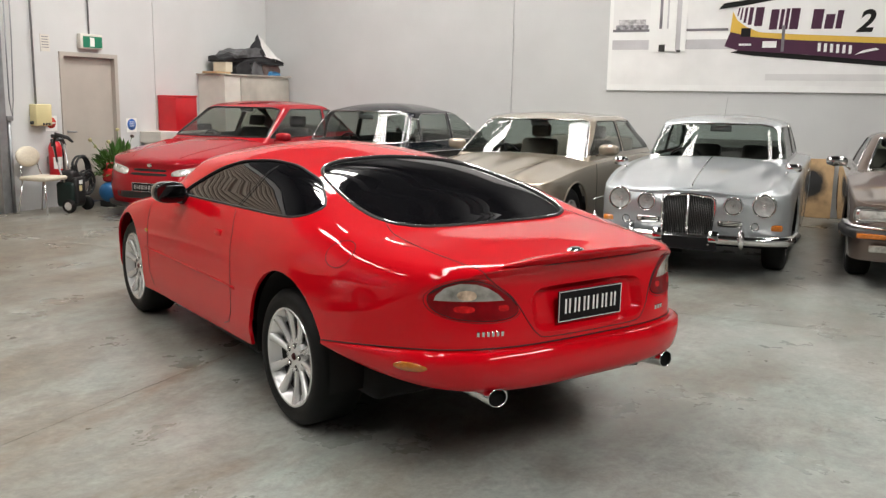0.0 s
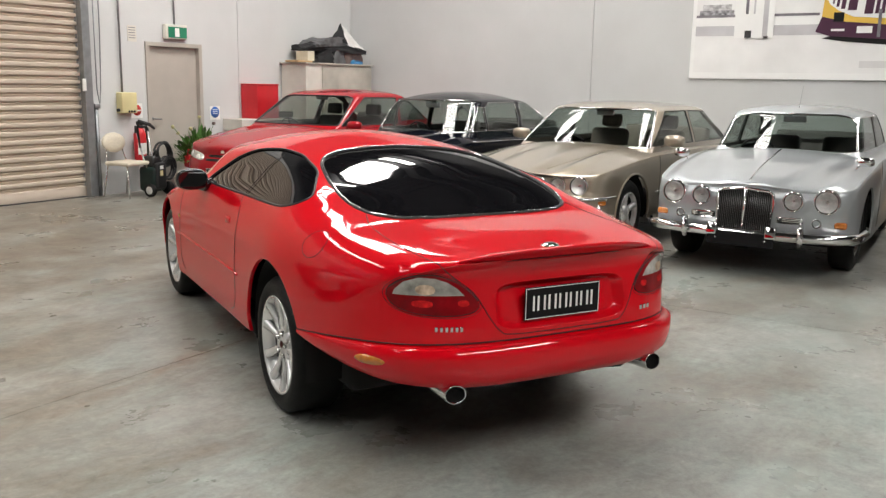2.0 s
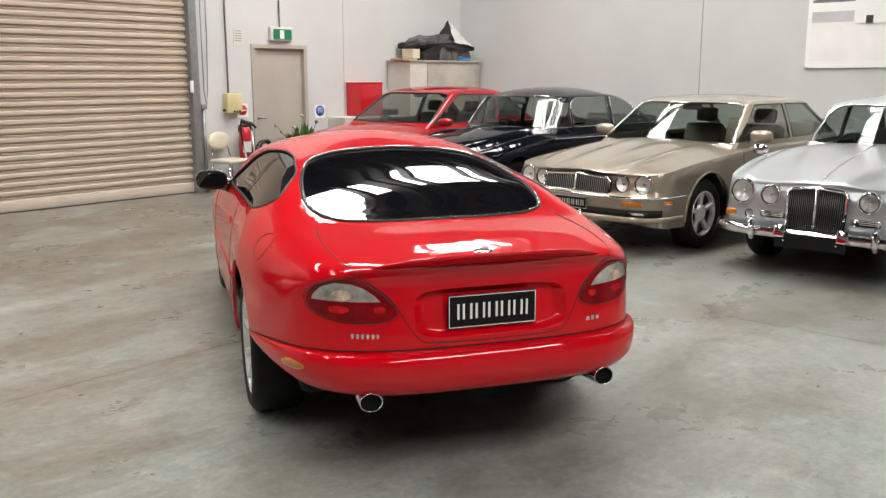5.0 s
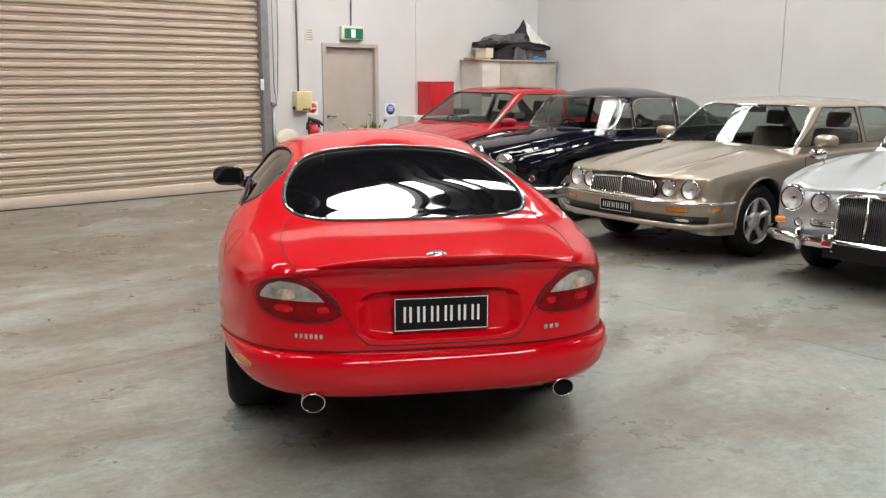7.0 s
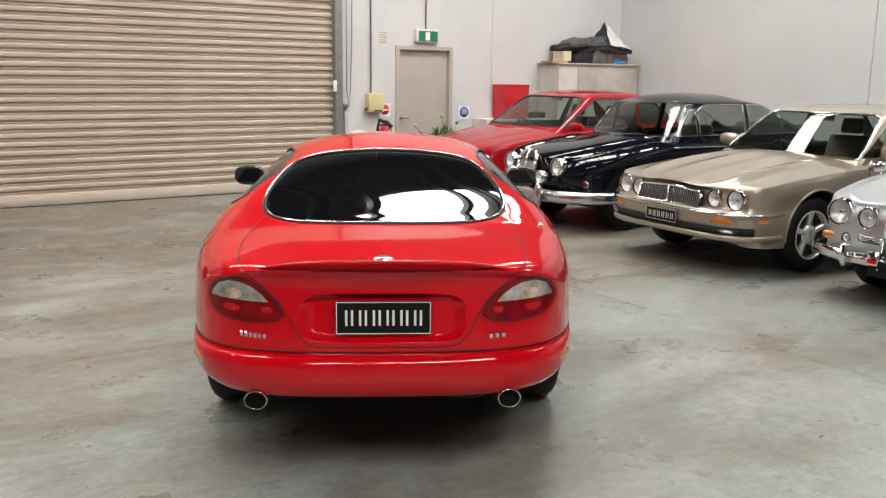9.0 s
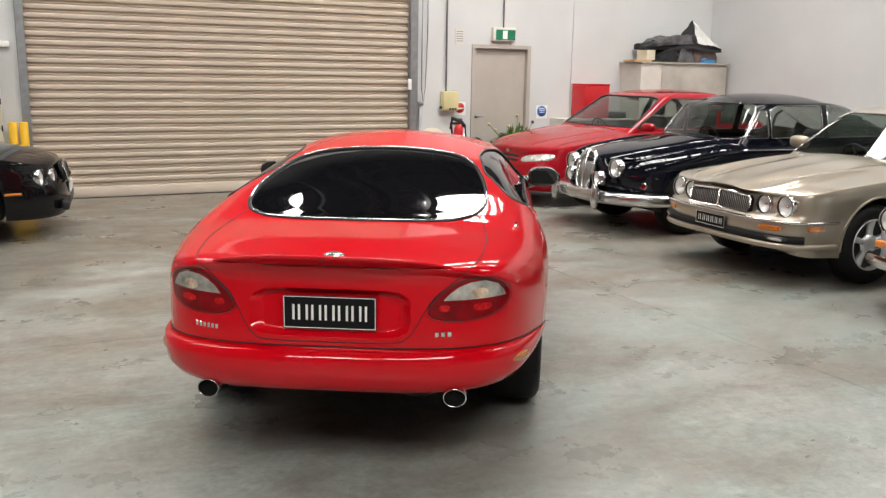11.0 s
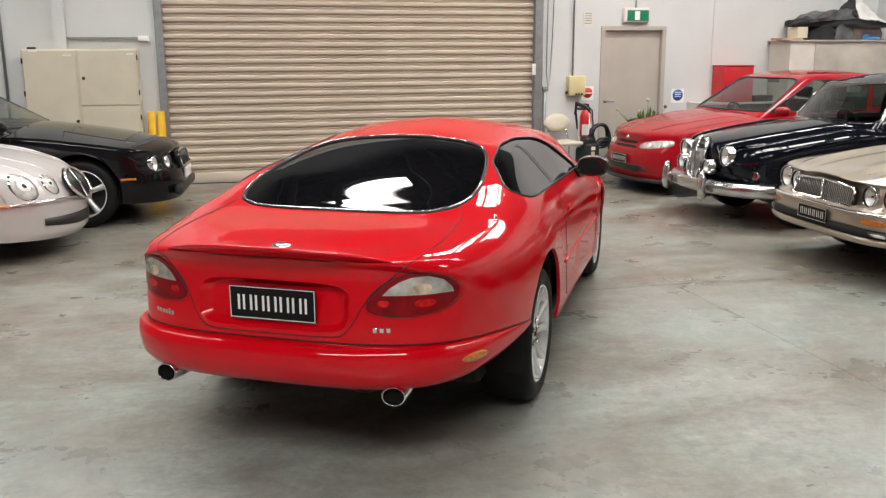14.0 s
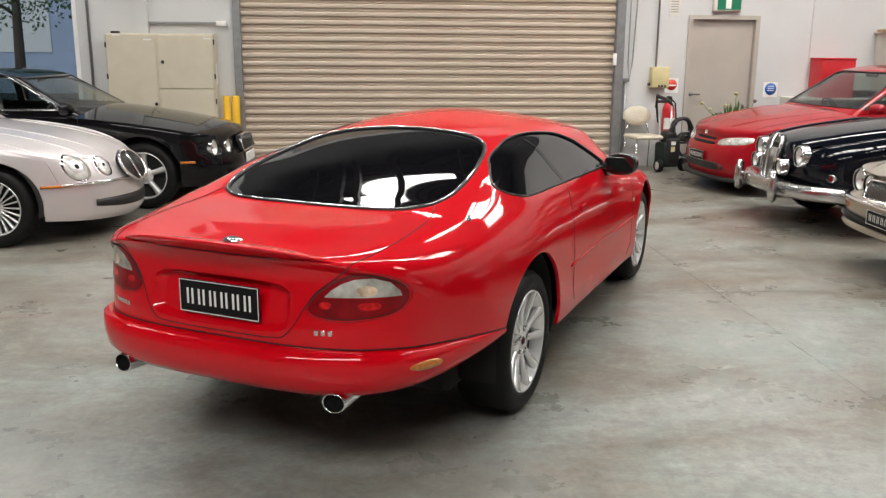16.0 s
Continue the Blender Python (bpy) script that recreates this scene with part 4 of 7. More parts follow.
    even_normals(part("body", bm, "red", car, "glossy red bodywork"))
    part("underbody", box(0.75, -0.68, 0.22, 4.4, 0.68, 0.42, 0.04), "dark", car, "black underbody")
    part("sill_cover", box(1.68, -0.80, 0.20, 3.50, 0.80, 0.30, 0.03), "dark", car)

    # rear bumper
    def prof(f):
        k = 1 - f
        zt = 0.605 - 0.09 * f ** 1.3
        lo = 0.428 + 0.070 * f ** 1.6
        o = 0.002 + 0.062 * k ** 1.7
        h = zt - lo
        return [(zt - min(0.03, 0.2 * h), -0.02), (zt - min(0.004, 0.05 * h), o * 0.45), (zt - min(0.012, 0.14 * h), o * 0.9), (zt - min(0.05, 0.35 * h), o), (lo + 0.5 * h, o * 0.96), (lo + 0.2 * h, o * 0.75), (lo, o * 0.2), (lo - 0.01, -0.06), (lo - 0.01, -0.2)]
    part("rear_bumper", band(edge, x0, 0.888, prof, 70), "red", car, "red rear bumper")
    part("bumper_gap", band(edge, x0, 0.885, lambda f: [(0.600 - 0.09 * f ** 1.3, -0.02), (0.6095 - 0.09 * f ** 1.3, 0.002), (0.605 - 0.09 * f ** 1.3, 0.0035), (0.602 - 0.09 * f ** 1.3, 0.001)], 70), "seam", car, "dark gap over the bumper")
    low = part("bumper_valance", box(0.26, -0.40, 0.355, 0.5, 0.40, 0.40, 0.02), "dark", car, "black lower valance")
    part("towing_bracket", tube([(0.30, -0.20, 0.405), (0.185, -0.27, 0.398), (0.165, -0.36, 0.400), (0.175, -0.40, 0.408), (0.30, -0.43, 0.415)], [0.012, 0.013, 0.018, 0.016, 0.012], 8), "dark", car, "black towing bracket under the bumper")
    # boot lid gap, bumper gap, door gaps, filler flap
    for sgn in (1, -1):
        a = skin.line([(0, sgn * y, z) for y, z in spline([(0.0, 0.624), (0.25, 0.627), (0.305, 0.645), (0.345, 0.695), (0.376, 0.752), (0.412, 0.804), (0.470, 0.851), (0.535, 0.905)])], (1, 0, 0), 1.0, 0.02)
        b2 = skin.line([(x, sgn * y, 0) for x, y in spline([(0.175, 0.545), (0.26, 0.575), (0.5, 0.60), (0.75, 0.585), (0.88, 0.55)])], (0, 0, -1), 3.0, 0.02)
        seam(car, "boot_lid_gap", a + b2, label="dark boot lid shut line")
        seam(car, "door_gap", skin.line([(2.02, 0, 0.955), (1.96, 0, 0.85), (1.92, 0, 0.60), (1.92, 0, 0.42), (1.96, 0, 0.36), (2.04, 0, 0.335)], (0, -sgn, 0), 3.0), label="door shut line")
        seam(car, "door_gap", skin.line([(3.42, 0, 0.86), (3.40, 0, 0.6), (3.38, 0, 0.40), (3.30, 0, 0.31)], (0, -sgn, 0), 3.0), label="door shut line")
        seam(car, "side_moulding", skin.line([(1.86, 0, 0.565), (3.45, 0, 0.55)], (0, -sgn, 0), 3.0, 0.08), 0.008, "red", "red side moulding")
        p0 = Vector((0.265, sgn * 0.722, 0.522))
        p1 = Vector((0.415, sgn * 0.798, 0.512))
        lens = bmesh.new()
        bmesh.ops.create_uvsphere(lens, u_segments=20, v_segments=10, radius=1.0)
        d = (p1 - p0)
        rot = d.to_track_quat("X", "Z").to_matrix().to_4x4()
        bmesh.ops.transform(lens, matrix=Matrix.Translation((p0 + p1) / 2) @ rot @ Matrix.Diagonal((d.length * 0.52, 0.014, 0.021, 1)), verts=lens.verts)
        part("side_marker", lens, "amber", car, "amber side marker lamp")
        tip = lathe([(0.037, 0.12), (0.037, 0.0), (0.0405, -0.004), (0.042, 0.0), (0.042, 0.22)], 28, "x")
        part("exhaust_tip", tip, "chrome", car, "chrome oval exhaust tip", m=pose(0.104, sgn * 0.50, 0.406, 0, 3, -sgn * 4) @ Matrix.Diagonal((1, 1.12, 0.9, 1)))
        part("exhaust_pipe", lathe([(0.0, 0.012), (0.0362, 0.012), (0.0362, -0.001)], 24, "x"), "pipe_black", car, "matt black pipe mouth", m=pose(0.104, sgn * 0.50, 0.406, 0, 3, -sgn * 4) @ Matrix.Diagonal((1, 1.12, 0.9, 1)))
        part("side_repeater", pad(skin, 3.43, 0.668, 0.030, 0.012, (0, -sgn, 0), 0.005, 2.4, 0, 20, 3), "amber", car, "small amber side repeater")
        # mirrors
        cup = bmesh.new()
        bmesh.ops.create_uvsphere(cup, u_segments=28, v_segments=16, radius=1.0)
        for v in cup.verts:
            if v.co.x < -0.35:
                v.co.x = -0.35
            v.co.y = math.copysign(abs(v.co.y) ** 0.75, v.co.y)
            v.co.z = math.copysign(abs(v.co.z) ** 0.75, v.co.z)
        bmesh.ops.transform(cup, matrix=pose(2.79, sgn * 0.925, 0.990, 0, 0, 0) @ Matrix.Diagonal((0.12, 0.100, 0.066, 1)), verts=cup.verts)
        mir = part("door_mirror", cup, "gloss_black", car, "gloss black door mirror")
        g = box(2.743, sgn * 0.925 - 0.078, 0.947, 2.746, sgn * 0.925 + 0.078, 1.033, 0.001, 1)
        bmesh.ops.rotate(g, verts=g.verts, cent=(2.745, sgn * 0.925, 0.99), matrix=Matrix.Rotation(radians(-5 * sgn), 3, "Z") @ Matrix.Rotation(radians(4), 3, "Y"))
        part("mirror_glass", g, "dark_mirror", mir, "mirror glass, darkened to stand for a dim reflection", False)
        part("mirror_arm", tube([(2.84, sgn * 0.79, 0.94), (2.84, sgn * 0.87, 0.955)], [0.05, 0.04], 10), "gloss_black", mir)
        p, nrm = skin.at((2.16, sgn * 2.0, 0.82), (0, -sgn, 0))
        h = box(-0.05, -0.012, -0.022, 0.05, 0.006, 0.022, 0.012, 3)
        part("door_handle", h, "red", car, "red pull handle", m=Matrix.Translation(p))
    flap = skin.line([(0.83 + 0.085 * math.cos(a), 0, 0.905 + 0.055 * math.sin(a)) for a in np.linspace(0, math.tau, 30)], (0, -1, 0), 3.0, 0.02)
    seam(car, "filler_flap_gap", flap, 0.0018, label="round fuel filler flap line")
    # boot lip spoiler
    sp = bmesh.new()
    cols = []
    for y in np.linspace(-0.53, 0.53, 41):
        f = 1 - abs(y / 0.53) ** 4
        xx = x0 + 0.105 * abs(y / 0.53) ** 2.6
        zz = 0.936 - 0.030 * abs(y / 0.53) ** 2.4
        cols.append([sp.verts.new(q) for q in ((xx + 0.15, y, zz + 0.006), (xx + 0.05, y, zz + 0.016 * f), (xx - 0.020 * f, y, zz + 0.037 * f), (xx - 0.046 * f, y, zz + 0.046 * f), (xx - 0.056 * f, y, zz + 0.042 * f),
                                               (xx - 0.054 * f, y, zz + 0.033 * f), (xx - 0.012 * f, y, zz + 0.006 * f), (xx + 0.012, y, zz - 0.012), (xx + 0.04, y, zz - 0.030))])
    for p, q in zip(cols, cols[1:]):
        for i in range(8):
            sp.faces.new((p[i], q[i], q[i + 1], p[i + 1]))
    bmesh.ops.recalc_face_normals(sp, faces=sp.faces)
    # thin dark tube that stands for the shade under the lip
    lip_shade_line = [(x0 + 0.105 * abs(y / 0.53) ** 2.6 + 0.004, y, 0.936 - 0.030 * abs(y / 0.53) ** 2.4 - 0.006) for y in np.linspace(-0.50, 0.50, 41)]
    part("lip_shade_line", tube(lip_shade_line, 0.0036, 6), "seam", car, "dark strip painted as the shade under the lip spoiler")
    part("boot_spoiler", sp, "red", car, "red lip spoiler on the boot lid")
    p, nrm = skin.at((0.215, 0, 3), (0, 0, -1))
    bd = lathe([(0, 0.012), (0.6, 0.010), (0.92, 0.006), (1.0, 0.0)], 28, "z")
    part("boot_badge", bd, "chrome", car, "chrome oval boot badge", m=Matrix.Translation(p) @ Matrix.Diagonal((0.030, 0.042, 1, 1)))
    part("badge_centre", lathe([(0, 0.014), (0.6, 0.0125)], 20, "z"), "grille", bpy.data.objects["boot_badge"], m=Matrix.Diagonal((0.9, 0.9, 1, 1)))
    # plate on the lid: light bars of six characters
    pl = number_plate(car, 0.108, 0, 0.737, 0.372, 0.134, 180, 0, 6, stroke=0.085)
    for sgn, y0_, n_, wd in ((1, 0.555, 6, 0.0185), (-1, -0.425, 3, 0.025)):
        for k in range(n_):
            yy = y0_ - wd * k
            p, nrm = skin.at((-1, yy, 0.66), (1, 0, 0))
            if p:
                part("badge_bar", box(-0.003, -wd * 0.32, -0.011, 0.002, wd * 0.32, 0.011, 0.002, 1), "chrome", car, "small chrome badge bar", False,
                     Matrix.Translation(p) @ pose(0, 0, 0, 0, 0, math.degrees(math.atan2(nrm.y, nrm.x)) + 180))
    p, nrm = skin.at((0.83, -0.73, 3), (0, 0, -1))
    part("aerial_base", lathe([(0, 0.03), (0.006, 0.03), (0.009, 0.01), (0.014, 0.004), (0.016, -0.004)], 14, "z"), "chrome", car, "short bright aerial stub", m=Matrix.Translation(p) @ Matrix.Diagonal((0.8, 0.8, 0.7, 1)))
    for y_ in (0.84, -0.84):
        wheel(car, RA, y_ + math.copysign(0.03, y_), R, 0.243, "ten", 0.25)
        wheel(car, FA, y_, R, 0.243, "ten", 0.24)
    return car


hero = red_coupe()


# ---- the parked saloons ----
def canopy(xf0, xf1, xr0, xr1, wb, wr, zb, zr, crown=0.05, bow=0.13, tail_bow=0.10, rf=0.13, rr=0.20, round_=0.16):
    """A saloon's cabin: round-cornered plan outlines from belt to roof, then the roof drawn in to its middle."""
    b = bmesh.new()

    def outline(xf, xr, w, grow=0.0):
        """Half of a plan outline, from the middle of the front round to the middle of the back."""
        cf, cr = rf + grow, rr + grow
        front = lambda y: xf - bow * (y / w) ** 2
        back = lambda y: xr + tail_bow * (y / w) ** 2
        pts = [(front(y), y) for y in np.linspace(0, w - cf, 15)]
        x_c = front(w - cf) - cf
        pts += [(x_c + cf * math.cos(t), w - cf + cf * math.sin(t)) for t in np.linspace(0, math.pi / 2, 11)[1:]]
        x_r = back(w - cr) + cr
        pts += [(x_c + (x_r - x_c) * i / 34, w + 0.012 * math.sin(math.pi * i / 34)) for i in range(1, 34)]
        pts += [(x_r - cr * math.sin(t), w - cr + cr * math.cos(t)) for t in np.linspace(0, math.pi / 2, 11)]
        pts += [(back(y), y) for y in np.linspace(w - cr, 0, 13)[1:]]
        return pts

    def ring(half, z, k=1.0, mid=0.0):
        loop = half + [(x, -y) for x, y in half[-2:0:-1]]
        return [b.verts.new((mid + (x - mid) * k, y * k, z)) for x, y in loop]
    ns, rings = 22, []
    for i in range(ns + 1):
        s = i / ns
        e = max(0, (s - 1 + round_) / round_) ** 2
        rings.append(ring(outline(xf0 + (xf1 - xf0) * s ** 0.97 - 0.09 * e, xr0 + (xr1 - xr0) * s ** 0.95 + 0.12 * e, wb + (wr - wb) * s ** 1.25 - 0.055 * e, 0.05 * e), zb + (zr - zb) * (s - 0.03 * e * s)))
    last = outline(xf1 - 0.09, xr1 + 0.12, wr - 0.055, 0.05)
    mid, zt = (xf1 + xr1) / 2, zb + (zr - zb) * 0.97
    for k in (0.96, 0.9, 0.8, 0.65, 0.5, 0.35, 0.2, 0.07):
        rings.append(ring(last, zt + crown * (1 - k ** 2.2), k, mid))
    n = len(rings[0])
    for p, q in zip(rings, rings[1:]):
        for i in range(n):
            b.faces.new((p[i], p[(i + 1) % n], q[(i + 1) % n], q[i]))
    b.faces.new(rings[-1])
    bmesh.ops.recalc_face_normals(b, faces=b.faces)
    return b


def saloon(name, m, label, S):
    """A parked car with its nose at the origin, facing +x. S holds its sizes."""
    car = thing(name, m @ Matrix.Diagonal((1.02, 1.02, S.get("tall", 1.035), 1)), label, "car", "parked cars")
    L, half, R = S["length"], S["half"], S["wheel_r"]
    x0, x1 = -L, 0.0
    width = table(*S["width"]) if "width" in S else table([-L, -L * 0.75, -L * 0.4, -0.9, -0.3, 0], [half * 0.93, half, half, half * 0.985, half * 0.95, half * 0.9])
    zb = table([-L, -L + 0.7, -L + 1.2, -0.9, 0], [0.36, 0.30, 0.24, 0.24, S.get("chin", 0.28)])
    zs, zc = table(*S["shoulder"]), table(*S["centre"])
    pw = S.get("deck_power", 3.0)
    bulge = S.get("bulge", lambda x, t: 0.0)

    def top(x, w):
        t = 1 - w ** 1.15
        return t, zs(x) + (zc(x) - zs(x)) * (1 - t ** pw) + bulge(x, t)
    nose = table(*S["nose"])
    tail = table([0.2, 0.5, 0.9], [0.05, 0.0, 0.05])
    bm = shell(x0, x1, width, zb, zs, top, tail, nose, 0.5, 4.0, S.get("rn", 0.5), S.get("pn", 4.0),
               S.get("side") or (lambda v, x: 0.05 * max(0, 0.4 - v) ** 1.5 + 0.03 * max(0, v - 0.75) ** 2 * 8), n=S.get("n", 96), nv=14, nw=30, roll=S.get("roll", True))
    skin = Skin(bm)
    for ax in S["axles"]:
        arch(bm, car, ax, R + S.get("arch_gap", 0.045), R + 0.015, half - 0.01)
    for cut in S.get("front_cuts", ()):
        for poly, depth in ((cut[0], cut[1]),):
            fs = carve(bm, poly, "x", lambda c: c.x > -0.5)
            r = bmesh.ops.extrude_face_region(bm, geom=fs)
            bmesh.ops.delete(bm, geom=fs, context="FACES_ONLY")
            for v in [g for g in r["geom"] if isinstance(g, bmesh.types.BMVert)]:
                v.co.x -= depth
    C = S["cabin"]
    wc, xa, xb = C["wb"] - 0.13, C["xf0"] - 0.13, C["xr0"] + 0.15
    fs = carve(bm, [(xa, 0.38), (xa - 0.36, wc), (xb + 0.36, wc), (xb, 0.34), (xb, -0.34), (xb + 0.36, -wc), (xa - 0.36, -wc), (xa, -0.38)], "z", lambda c: c.z > 0.6)
    bmesh.ops.delete(bm, geom=fs, context="FACES")
    bmesh.ops.recalc_face_normals(bm, faces=bm.faces)
    if S.get("lip"):
        for sgn in (1, -1):
            for ax in S["axles"]:
                rr = R + S.get("arch_gap", 0.045) + 0.006
                pts = [(ax + rr * math.cos(a), 0, R + 0.015 + rr * math.sin(a)) for a in np.linspace(-0.12, math.pi + 0.12, 40)]
                seam(car, "arch_lip", skin.line(pts, (0, -sgn, 0), 3.0), S["lip"], S["paint"], "rolled wheel arch lip")
    lining = [f for f in bm.faces if C["xr0"] < f.calc_center_median().x < C["xf0"] - 0.25 and f.calc_center_median().z > 0.4]
    part("door_lining", lift(bm, lining, -0.03, False), S.get("seat", "seat"), car, "trimmed inner side of the doors")
    even_normals(part("body", bm, S["paint"], car))
    part("underbody", box(-L + 0.4, -half + 0.16, 0.22, -0.55, half - 0.16, 0.42, 0.03), "dark", car, "black underbody")
    cb = canopy(**C)
    trim = S.get("trim", "chrome")
    tr = S.get("trim_r", 0.011)
    fs = carve(cb, S["windscreen"], "x", lambda c: c.x > C["xf1"] - 0.15 and c.z < C["zr"] + 0.02)
    loop = thin(rim_loop(fs), 0.02)
    w = part("windscreen", lift(cb, fs, -0.004), "car_glass", car, "clear windscreen")
    w.visible_shadow = False
    part("screen_trim", tube(loop, tr, 6, True), S.get("screen_trim", trim), w)
    rearp = S.get("rear_window") or [(u * 0.92, v) for u, v in S["windscreen"]]
    fs = carve(cb, rearp, "x", lambda c: c.x < C["xr1"] + 0.2 and c.z < C["zr"])
    if fs:
        w = part("rear_window", lift(cb, fs, -0.004), "car_glass", car, "clear rear window")
        w.visible_shadow = False
    for sgn in (1, -1):
        for poly in S["side_windows"]:
            fs = carve(cb, poly, "y", lambda c: c.y * sgn > C["wr"] * 0.5)
            if not fs:
                continue
            loop = thin(rim_loop(fs), 0.02)
            w = part("side_window", lift(cb, fs, -0.004), "car_glass", car, "clear side window")
            w.visible_shadow = False
            part("window_trim", tube(loop, tr * 0.8, 6, True), trim, w)
    cb.normal_update()
    part("headliner", lift(cb, list(cb.faces), -0.014, False), "lining", car, "dark grey roof lining")
    part("cabin", cb, S.get("roof_paint", S["paint"]), car, "roof and pillars")
    # seats, dash, wheel
    xd, xs_ = C["xf0"] - 0.42, C["xf0"] - 1.25
    zb_ = C["zb"]
    sm = S.get("seat", "seat")
    part("dashboard", box(xd - 0.12, -C["wb"] + 0.07, zb_ - 0.25, xd + 0.30, C["wb"] - 0.07, zb_ + 0.015, 0.04, 3), "black_plastic", car, "dark dashboard")
    for y in (0.36, -0.36):
        seat(car, xs_, y, 0.50, 0.50, sm, S.get("headrests", True))
    seat(car, xs_ - 0.95, 0.0, 0.52, 1.15, sm, False)
    part("cabin_floor", box(C["xr0"] + 0.1, -C["wb"] + 0.1, 0.30, xd, C["wb"] - 0.1, 0.40), "dark", car, "dark carpet")
    steering_wheel(car, xd - 0.22, -0.36, zb_ - 0.02)
    for y in (1, -1):
        for k, ax in enumerate(S["axles"]):
            wheel(car, ax, y * (half - S.get("wheel_inset", 0.055)), R, S["rim_r"], S["wheel_style"], 0.2, S.get("wheel_metal", "alloy"))
    part("rear_view_mirror", box(C["xf1"] - 0.06, -0.11, C["zr"] - 0.125, C["xf1"] - 0.035, 0.11, C["zr"] - 0.065, 0.012, 3), S.get("mirror_mat", "steel"), car, "inside rear-view mirror")
    # wipers
    for yy in S.get("wipers", (-0.45, 0.05)):
        zt = zb_ + 0.01
        part("wiper", tube([(C["xf0"] + 0.02, yy, zt + 0.005), (C["xf0"] - 0.02, yy + 0.2, zt + 0.04), (C["xf0"] - 0.03, yy + 0.42, zt + 0.045)], 0.007, 6), S.get("wiper_mat", "black_plastic"), car, "wiper arm")
    return car, skin, width


def door_mirror(car, x, y, z, material, size=(0.07, 0.10, 0.06), stalk=None, name="door_mirror"):
    cup = bmesh.new()
    bmesh.ops.create_uvsphere(cup, u_segments=20, v_segments=12, radius=1.0)
    for v in cup.verts:
        v.co.x = max(v.co.x, -0.4)
        v.co.y = math.copysign(abs(v.co.y) ** 0.7, v.co.y)
        v.co.z = math.copysign(abs(v.co.z) ** 0.7, v.co.z)
    bmesh.ops.transform(cup, matrix=pose(x, y, z) @ Matrix.Diagonal((*size, 1)), verts=cup.verts)
    mm = part(name, cup, material, car)
    if stalk:
        part("mirror_stalk", tube([stalk, ((stalk[0] + x) / 2, (stalk[1] + y) / 2, z - 0.03), (x, y, z)], 0.010, 8), material, mm)
    return mm


def grille(car, outline, x_at, bars, ring=0.012, tilt=0.0, metal="grille", frame_metal="chrome", n_extra=None, recess=0.02, name="grille"):
    """An upright slatted grille: a frame along the outline (y, z) and vertical bars in it."""
    pts = [Vector((x_at(z), y, z)) for y, z in outline]
    g = part(name, tube(pts, ring, 8, True), frame_metal, car, "chrome grille surround")
    bk = bmesh.new()
    bk.faces.new([bk.verts.new(p + Vector((-recess, 0, 0))) for p in pts])
    bmesh.ops.recalc_face_normals(bk, faces=bk.faces)
    r = bmesh.ops.extrude_face_region(bk, geom=bk.faces[:])
    for v in r["geom"]:
        if isinstance(v, bmesh.types.BMVert):
            v.co.x -= 0.02
    part("grille_backing", bk, "dark", g, smooth=False)
    ys = [p[0] for p in outline]
    for k in range(bars):
        y = min(ys) + (max(ys) - min(ys)) * (k + 0.5) / bars
        zz = []
        for (ya, za), (yb, zb_) in zip(outline, outline[1:] + outline[:1]):
            if (ya - y) * (yb - y) <= 0 and ya != yb:
                zz.append(za + (zb_ - za) * (y - ya) / (yb - ya))
        if len(zz) >= 2:
            part("grille_bar", tube([(x_at(min(zz)) - recess * 0.5, y, min(zz)), (x_at((min(zz) + max(zz)) / 2) - recess * 0.5, y, (min(zz) + max(zz)) / 2), (x_at(max(zz)) - recess * 0.5, y, max(zz))], 0.0042, 5), metal, g)
    return g


